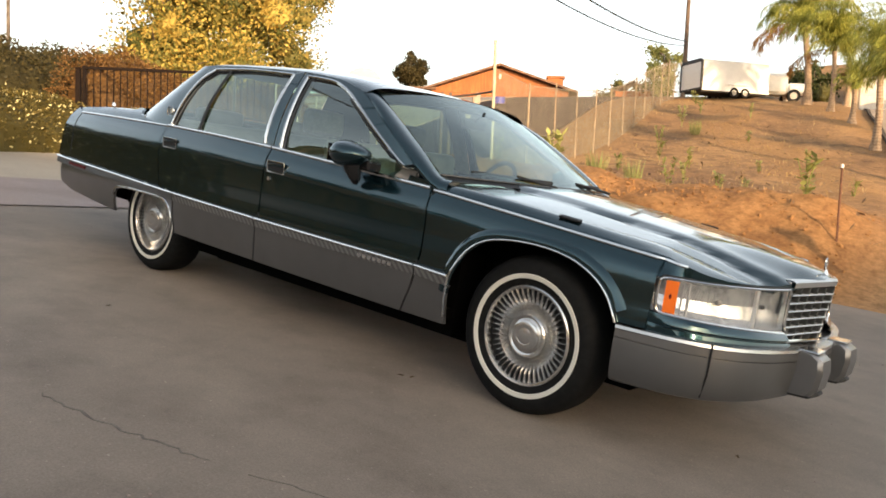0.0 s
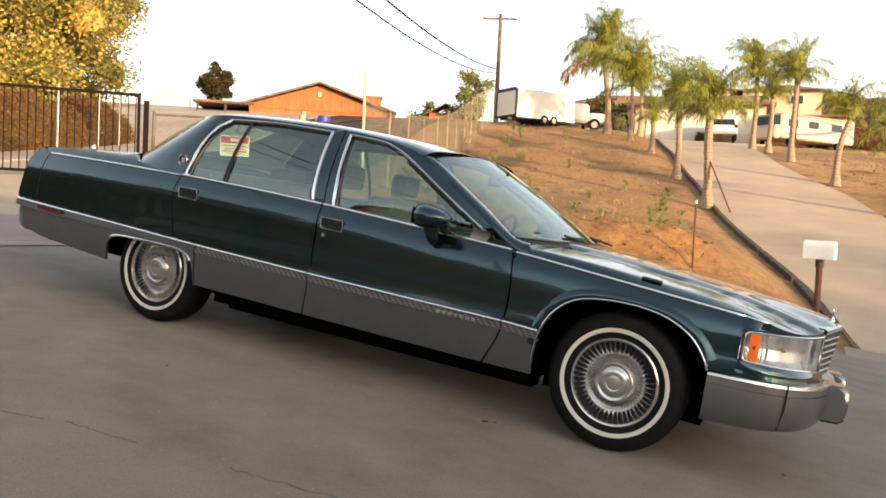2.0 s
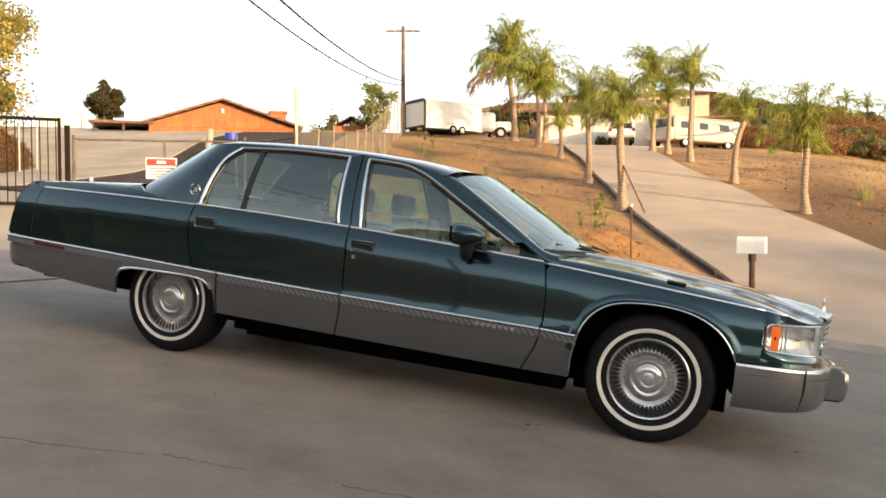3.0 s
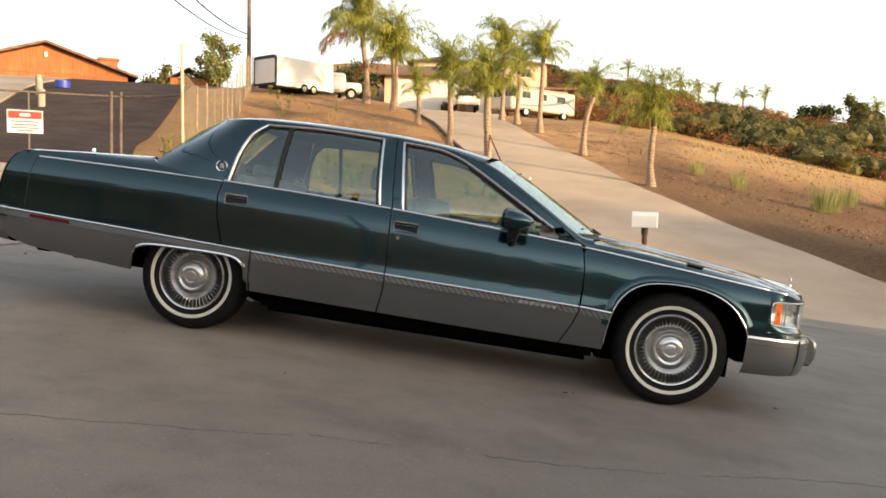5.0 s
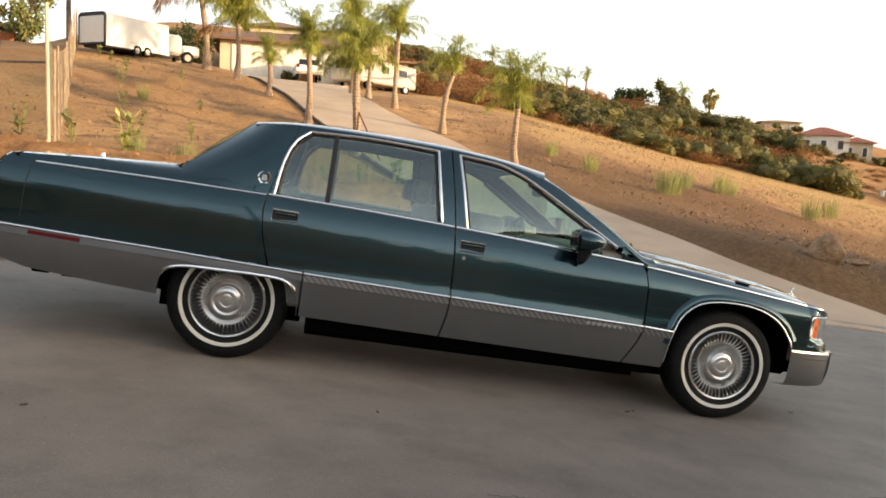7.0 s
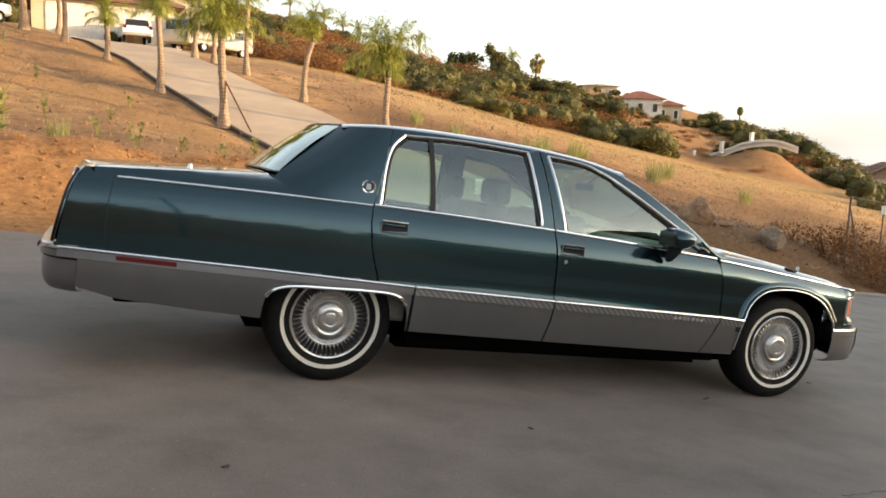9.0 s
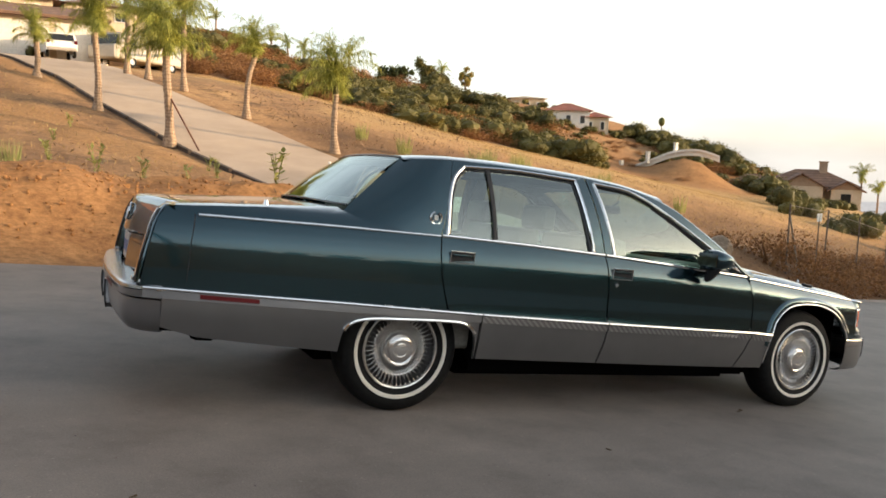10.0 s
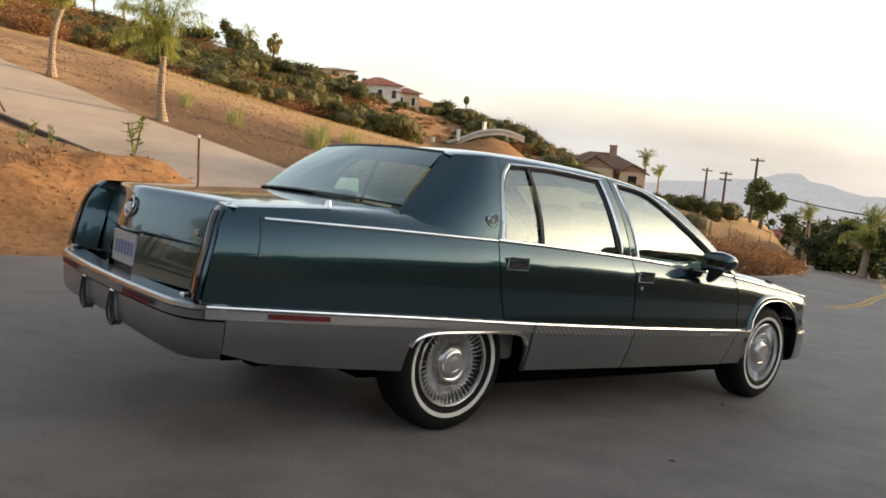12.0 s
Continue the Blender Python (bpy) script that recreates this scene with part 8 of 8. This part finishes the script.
# enclosed trailer and the truck in front of it
tr = thing("enclosed_trailer", "white enclosed trailer with a black-framed rear door", "trailer", m=pose(-12.1, 36.9, 6.12, 0, 0, 54))
part("box", box_bm(((0, -1.0, 0.16), (4.0, 1.0, 1.66)), bevel=0.05), TRAILER_WHITE, tr)
part("rear_door", box_bm(((-0.05, -0.92, 0.22), (-0.004, 0.92, 1.56))), TRAILER_WHITE, tr, "white rear door", soft_angle=None)
arch = [(1.02, 0.12), (1.02, 1.46)] + [(0.77 + 0.25 * math.cos(a), 1.46 + 0.25 * math.sin(a)) for a in (radians(15 * k) for k in range(1, 7))]
arch = arch + [(-y, z) for y, z in arch[::-1]]
hole = [(max(-0.92, min(0.92, y * 0.92)), 0.22 if z < 0.2 else min(1.52, z - 0.09)) for y, z in arch]
bm = bmesh.new()
add_quads(bm, [[(x, y, z) for y, z in pts + pts[:1]] for x, pts in ((0.03, arch), (-0.065, arch), (-0.065, hole), (0.0, hole))])
part("door_frame", bm, BLACK, tr, "black rounded door frame", soft_angle=None)
for x in (1.9, 2.55):
    for s in (-1, 1):
        simple_wheel(tr, x, s * 0.95, 0.05, 0.26, 0.2, rim=PATCH)
part("wheel_guard", box_bm(((1.5, -1.06, 0.40), (2.95, -0.98, 0.46)), bevel=0.02), TRAILER_WHITE, tr)
part("skirt", box_bm(((0.0, -1.015, 0.08), (4.0, -0.99, 0.2))), TRAILER_WHITE, tr, soft_angle=None)
part("roof_vent", box_bm(((1.2, -0.2, 1.655), (1.6, 0.2, 1.74)), bevel=0.03), TRAILER_WHITE, tr)
part("chassis", box_bm(((0.1, -0.8, 0.02), (3.9, 0.8, 0.17)), ((3.9, -0.1, 0.05), (5.0, 0.1, 0.17))), BLACK, tr, soft_angle=None)
tk = thing("pickup_truck", "white pickup truck standing in front of the trailer", "truck", m=pose(-10.6, 42.2, ground_z(-10.6, 42.2) - 0.25, 0, 0, 30))
part("bed", box_bm(((-1.6, -0.85, 0.45), (0.4, 0.85, 1.0)), bevel=0.05), WHITE_PAINT, tk)
part("cab", box_bm(((0.4, -0.85, 0.45), (1.6, 0.85, 1.6)), bevel=0.15), WHITE_PAINT, tk)
part("nose", box_bm(((1.6, -0.85, 0.45), (2.6, 0.85, 1.05)), bevel=0.1), WHITE_PAINT, tk)
for x in (-0.9, 1.9):
    for s in (-1, 1):
        simple_wheel(tk, x, s * 0.8, 0.36, 0.36, 0.22, rim=PATCH)

# houses on the far hill and down the slope
def far_house(name, x, y, w, d, eave, rise, turn, wall, roof, label, windows=3, z=None):
    z = ground_z(x, y) if z is None else z
    ob = thing(name, label, "house", m=pose(x, y, z, 0, 0, turn))
    part("wall", box_bm(((-w / 2, 0, -2.5), (w / 2, d, eave))), wall, ob, soft_angle=None)
    bm = bmesh.new()
    o = 0.5
    k = min(d / 2, w / 2) * 0.95
    add_quads(bm, [[(-w / 2 - o, -o, eave - 0.1), (w / 2 + o, -o, eave - 0.1)], [(-w / 2 + k, d / 2, eave + rise), (w / 2 - k, d / 2, eave + rise)], [(-w / 2 - o, d + o, eave - 0.1), (w / 2 + o, d + o, eave - 0.1)]])
    for s in (-1, 1):
        bm.faces.new([bm.verts.new(p) for p in ((s * (w / 2 + o), -o, eave - 0.1), (s * (w / 2 - k), d / 2, eave + rise), (s * (w / 2 + o), d + o, eave - 0.1))])
    part("roof", bm, roof, ob, soft_angle=None)
    for q in range(windows):
        x0 = -w / 2 + w * (q + 0.3) / windows
        win = part("window", box_bm(((x0, -0.06, eave - 1.7), (x0 + w / windows * 0.4, -0.004, eave - 0.6))), SIGN_WHITE, ob, soft_angle=None)
        part("pane", box_bm(((x0 + 0.08, -0.085, eave - 1.62), (x0 + w / windows * 0.4 - 0.08, -0.061, eave - 0.68))), WINDOW_DARK, win, soft_angle=None)
    return ob


TAN_WALL = mottled("tan_stucco", (0.30, 0.20, 0.13), (0.40, 0.28, 0.19), 0.8, 40, 0.9, 0.15, 0.006)
RED_TILE = mottled("red_clay_tiles", (0.22, 0.075, 0.05), (0.33, 0.12, 0.08), 1.0, 12, 0.9, 0.3, 0.02)
far_house("hill_house", 58.7, 96.0, 4.9, 5.0, 1.7, 0.35, -22, CREAM, PALE_GRAVEL, "pale flat-roofed house on the far ridge", 3, 7.1)
far_house("hill_house", 53.8, 78.0, 5.2, 4.5, 1.7, 0.9, -28, GARAGE_WHITE, RED_TILE, "white house with a red tile roof on the far hill", 3, 4.6)
far_house("hill_house", 57.0, 76.6, 3.0, 3.6, 1.4, 0.6, -28, CREAM, RED_TILE, "yellow annexe with a red tile roof on the far hill", 2, 4.2)
far_house("tiled_house", 66.5, 60.0, 7.0, 6.0, 1.7, 1.4, -44, TAN_WALL, TILE_ROOF, "low wing with a brown tile roof down the slope", 2, -3.9)
tiled = far_house("tiled_house", 72.5, 57.5, 9.5, 7.0, 1.9, 1.7, -44, TAN_WALL, TILE_ROOF, "cream house with brown tile roofs down the slope", 3, -3.7)
for x0, y0, w, d, top in ((-1.2, -1.8, 4.4, 5.0, 1.9), (3.4, -1.0, 3.0, 4.0, 1.6)):
    part("wing_wall", box_bm(((x0 - w / 2, y0, -2.5), (x0 + w / 2, y0 + d, top - 0.05))), CREAM, tiled, "pale stucco wing", soft_angle=None)
    bm = bmesh.new()
    bm.faces.new([bm.verts.new(p) for p in ((x0 - w / 2, y0 + 0.01, top - 0.06), (x0 + w / 2, y0 + 0.01, top - 0.06), (x0, y0 + 0.01, top + w * 0.26))])
    part("gable", bm, TAN_WALL, tiled, soft_angle=None)
    bm = gable_bm(w, d, top - 0.05, top + w * 0.28, 0.45)
    bmesh.ops.translate(bm, verts=bm.verts, vec=(x0, y0, 0))
    part("gable_roof", bm, TILE_ROOF, tiled, "brown tile gable roof", soft_angle=None)
    part("gable_window", box_bm(((x0 - 0.5, y0 - 0.05, top - 1.5), (x0 + 0.5, y0 - 0.004, top - 0.5))), WINDOW_DARK, tiled, soft_angle=None)
part("chimney", box_bm(((1.0, 2.6, 2.4), (1.8, 3.3, 4.4)), ((0.92, 2.52, 4.4), (1.88, 3.38, 4.55))), TAN_WALL, tiled, "square stucco chimney", soft_angle=None)
for k, (x, y, w) in enumerate(((88, 40, 9), (101, 52, 10), (110, 44, 9), (96, 60, 9))):
    far_house("valley_house", x, y, w, 6, 2.4, 1.2, -50 + 15 * k, CREAM if k % 2 else GARAGE_WHITE, TILE_ROOF if k % 2 else RED_TILE, "small house among trees in the valley", 3)

for x, y, k in ((51.2, 76.0, 0.9), (52.6, 75.4, 0.7), (54.9, 75.2, 0.8), (56.6, 74.8, 0.6), (58.4, 74.6, 0.8), (57.2, 94.0, 0.8), (59.6, 93.4, 0.9), (61.4, 93.0, 0.7)):
    shrub(SHRUBS[int(k * 10) % 4], x, y, k, 1.0, "green garden shrub in front of the hill houses", "hill garden shrubs")

# pale curved wall with pillars on the knoll
kn = thing("curved_wall", "pale arched garden wall over a knoll with three pillars", "wall")
bm = bmesh.new()
AR = [(52.5, 63.0, 0.0), (53.1, 61.5, 0.55), (54.5, 60.0, 1.42), (56.0, 58.6, 1.75), (57.3, 57.8, 1.58), (58.4, 57.0, 1.12)]
line_pts = rounded(AR, 30)
add_quads(bm, [[p - Vector((0, 0, 0.14)) for p in line_pts], [p + Vector((0, 0, 0.08)) for p in line_pts], [p + Vector((0.25, 0.25, 0.08)) for p in line_pts], [p + Vector((0.25, 0.25, -0.6)) for p in line_pts]])
part("wall", bm, GARAGE_WHITE, kn)
for x, y, z in ((50.66, 63.0, 0.40), (52.87, 61.5, 1.40), (55.2, 60.0, 2.38)):
    part("pillar", box_bm(((x - 0.16, y - 0.16, z - 1.1), (x + 0.16, y + 0.16, z)), ((x - 0.2, y - 0.2, z), (x + 0.2, y + 0.2, z + 0.08))), GARAGE_WHITE, kn, soft_angle=None)
bm = bmesh.new()
add_tube(bm, [(0, 0, -1), (0, 0, 4.2)], 0.10, 6)
rd = thing("signal_mast", "thin mast with a dark round head on the ridge", "mast", m=pose(89.2, 102.7, 2.2))
part("mast", bm, POLE_WOOD, rd)
bm = bmesh.new()
bmesh.ops.create_icosphere(bm, subdivisions=2, radius=0.55, matrix=Matrix.Translation((0, 0, 4.3)) @ Matrix.Diagonal((1, 1, 1.4, 1)))
part("head", bm, DARK_LEAF, rd)

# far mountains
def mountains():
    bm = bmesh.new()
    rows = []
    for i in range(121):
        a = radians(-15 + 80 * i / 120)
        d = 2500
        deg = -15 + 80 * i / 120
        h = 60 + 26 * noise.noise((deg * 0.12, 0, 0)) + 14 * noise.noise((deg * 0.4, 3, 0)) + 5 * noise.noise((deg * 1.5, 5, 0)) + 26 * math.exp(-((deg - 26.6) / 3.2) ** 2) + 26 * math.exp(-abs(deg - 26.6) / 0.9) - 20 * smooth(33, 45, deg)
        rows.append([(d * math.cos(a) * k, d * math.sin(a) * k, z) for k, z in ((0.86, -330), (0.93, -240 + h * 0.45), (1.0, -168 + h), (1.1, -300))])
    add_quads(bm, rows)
    return solo("backdrop", bm, HAZE_GLOW_HILL, "pale mountain range with a faint haze glow on the horizon", "mountains", kind="structure", soft_angle=60)


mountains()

# shrubs and low trees on the rise across the street
for k in range(70):
    x = -40 + 2.3 * k + rng.uniform(-1, 1)
    y = -22.5 + rng.uniform(-1.5, 1.5)
    low = 0.55 if -9 < x < 16 else 1.0
    shrub(SHRUBS[k % 4], x, y, low * rng.uniform(1.3, 2.3), rng.uniform(0.8, 1.2), "dark green shrub on the rise across the street", "shrubs across the street")


# cracks in the worn road, loose grit and a few fallen leaves
def road_crack(pts, w, seed):
    r = random.Random(seed)
    bm = bmesh.new()
    line = rounded([(x, y, 0) for x, y in pts], 26)
    rows = []
    for k, p in enumerate(line):
        u = k / (len(line) - 1)
        half_w = w * (0.35 + 0.65 * math.sin(math.pi * u)) * r.uniform(0.5, 1.2)
        y = p.y + r.uniform(-0.012, 0.012)
        rows.append([(p.x, y + q * half_w, road_z(p.x, y) + z) for q, z in ((-1.8, -0.002), (-1, 0.0025), (0, 0.003), (1, 0.0025), (1.8, -0.002))])
    add_quads(bm, rows)
    return solo("road_crack", bm, CRACK, "thin dark crack in the asphalt road", "crack", "road cracks", kind="structure")


CRACK = mottled("dark_crack", (0.105, 0.093, 0.082), (0.165, 0.148, 0.132), 9, 90, 0.95, 0.3, 0.003)
road_crack([(1.30, -2.57), (1.50, -2.55), (1.66, -2.53)], 0.0035, 1)
road_crack([(2.05, -2.46), (2.40, -2.40), (2.85, -2.28)], 0.005, 2)
road_crack([(-0.2, -3.05), (0.5, -2.86), (1.25, -2.63)], 0.0028, 3)
road_crack([(3.0, -2.22), (3.6, -1.98), (4.1, -1.86)], 0.0028, 4)
r = random.Random(77)
bm = bmesh.new()
for k in range(700):
    x, y = r.uniform(-4, 7), r.uniform(-4.8, 4.5)
    g = r.uniform(0.002, 0.006)
    bmesh.ops.create_icosphere(bm, subdivisions=1, radius=g, matrix=pose(x, y, road_z(x, y) + g * 0.4, 0, 0, r.uniform(0, 90)) @ Matrix.Diagonal((1, 0.7, 0.6, 1)))
solo("road_grit", bm, PINKISH, "loose pale grit on the road", "grit", kind="stuff", soft_angle=None)
leaf_mat = leaf_material("fallen_leaves", (0.06, 0.045, 0.03), (0.15, 0.10, 0.055))
for k, (x, y) in enumerate(((2.47, -0.96), (2.52, -0.93), (-0.6, -2.1), (0.9, -1.6), (-1.4, -1.9), (3.9, -0.4), (-2.6, 1.4))):
    bm = bmesh.new()
    a = k * 1.7
    add_quads(bm, [[(0.020 * u * math.cos(a) - v * 0.007 * math.sin(a), 0.020 * u * math.sin(a) + v * 0.007 * math.cos(a), 0.004 + 0.004 * abs(v)) for v in (-1, 0, 1)] for u in (-0.6, 0.0, 0.6, 1.0)])
    solo("fallen_leaf", bm, leaf_mat, "small dry brown leaf on the road", "leaf", "fallen leaves", m=pose(x, y, road_z(x, y)), soft_angle=None)

upright("lamp_post", -15.54, 4.0, 6.2, 0.045, DARK_WOOD, "thin dark lamp post behind the tall hedge", "lamp post", z=ground_z(-15.54, 4.0))
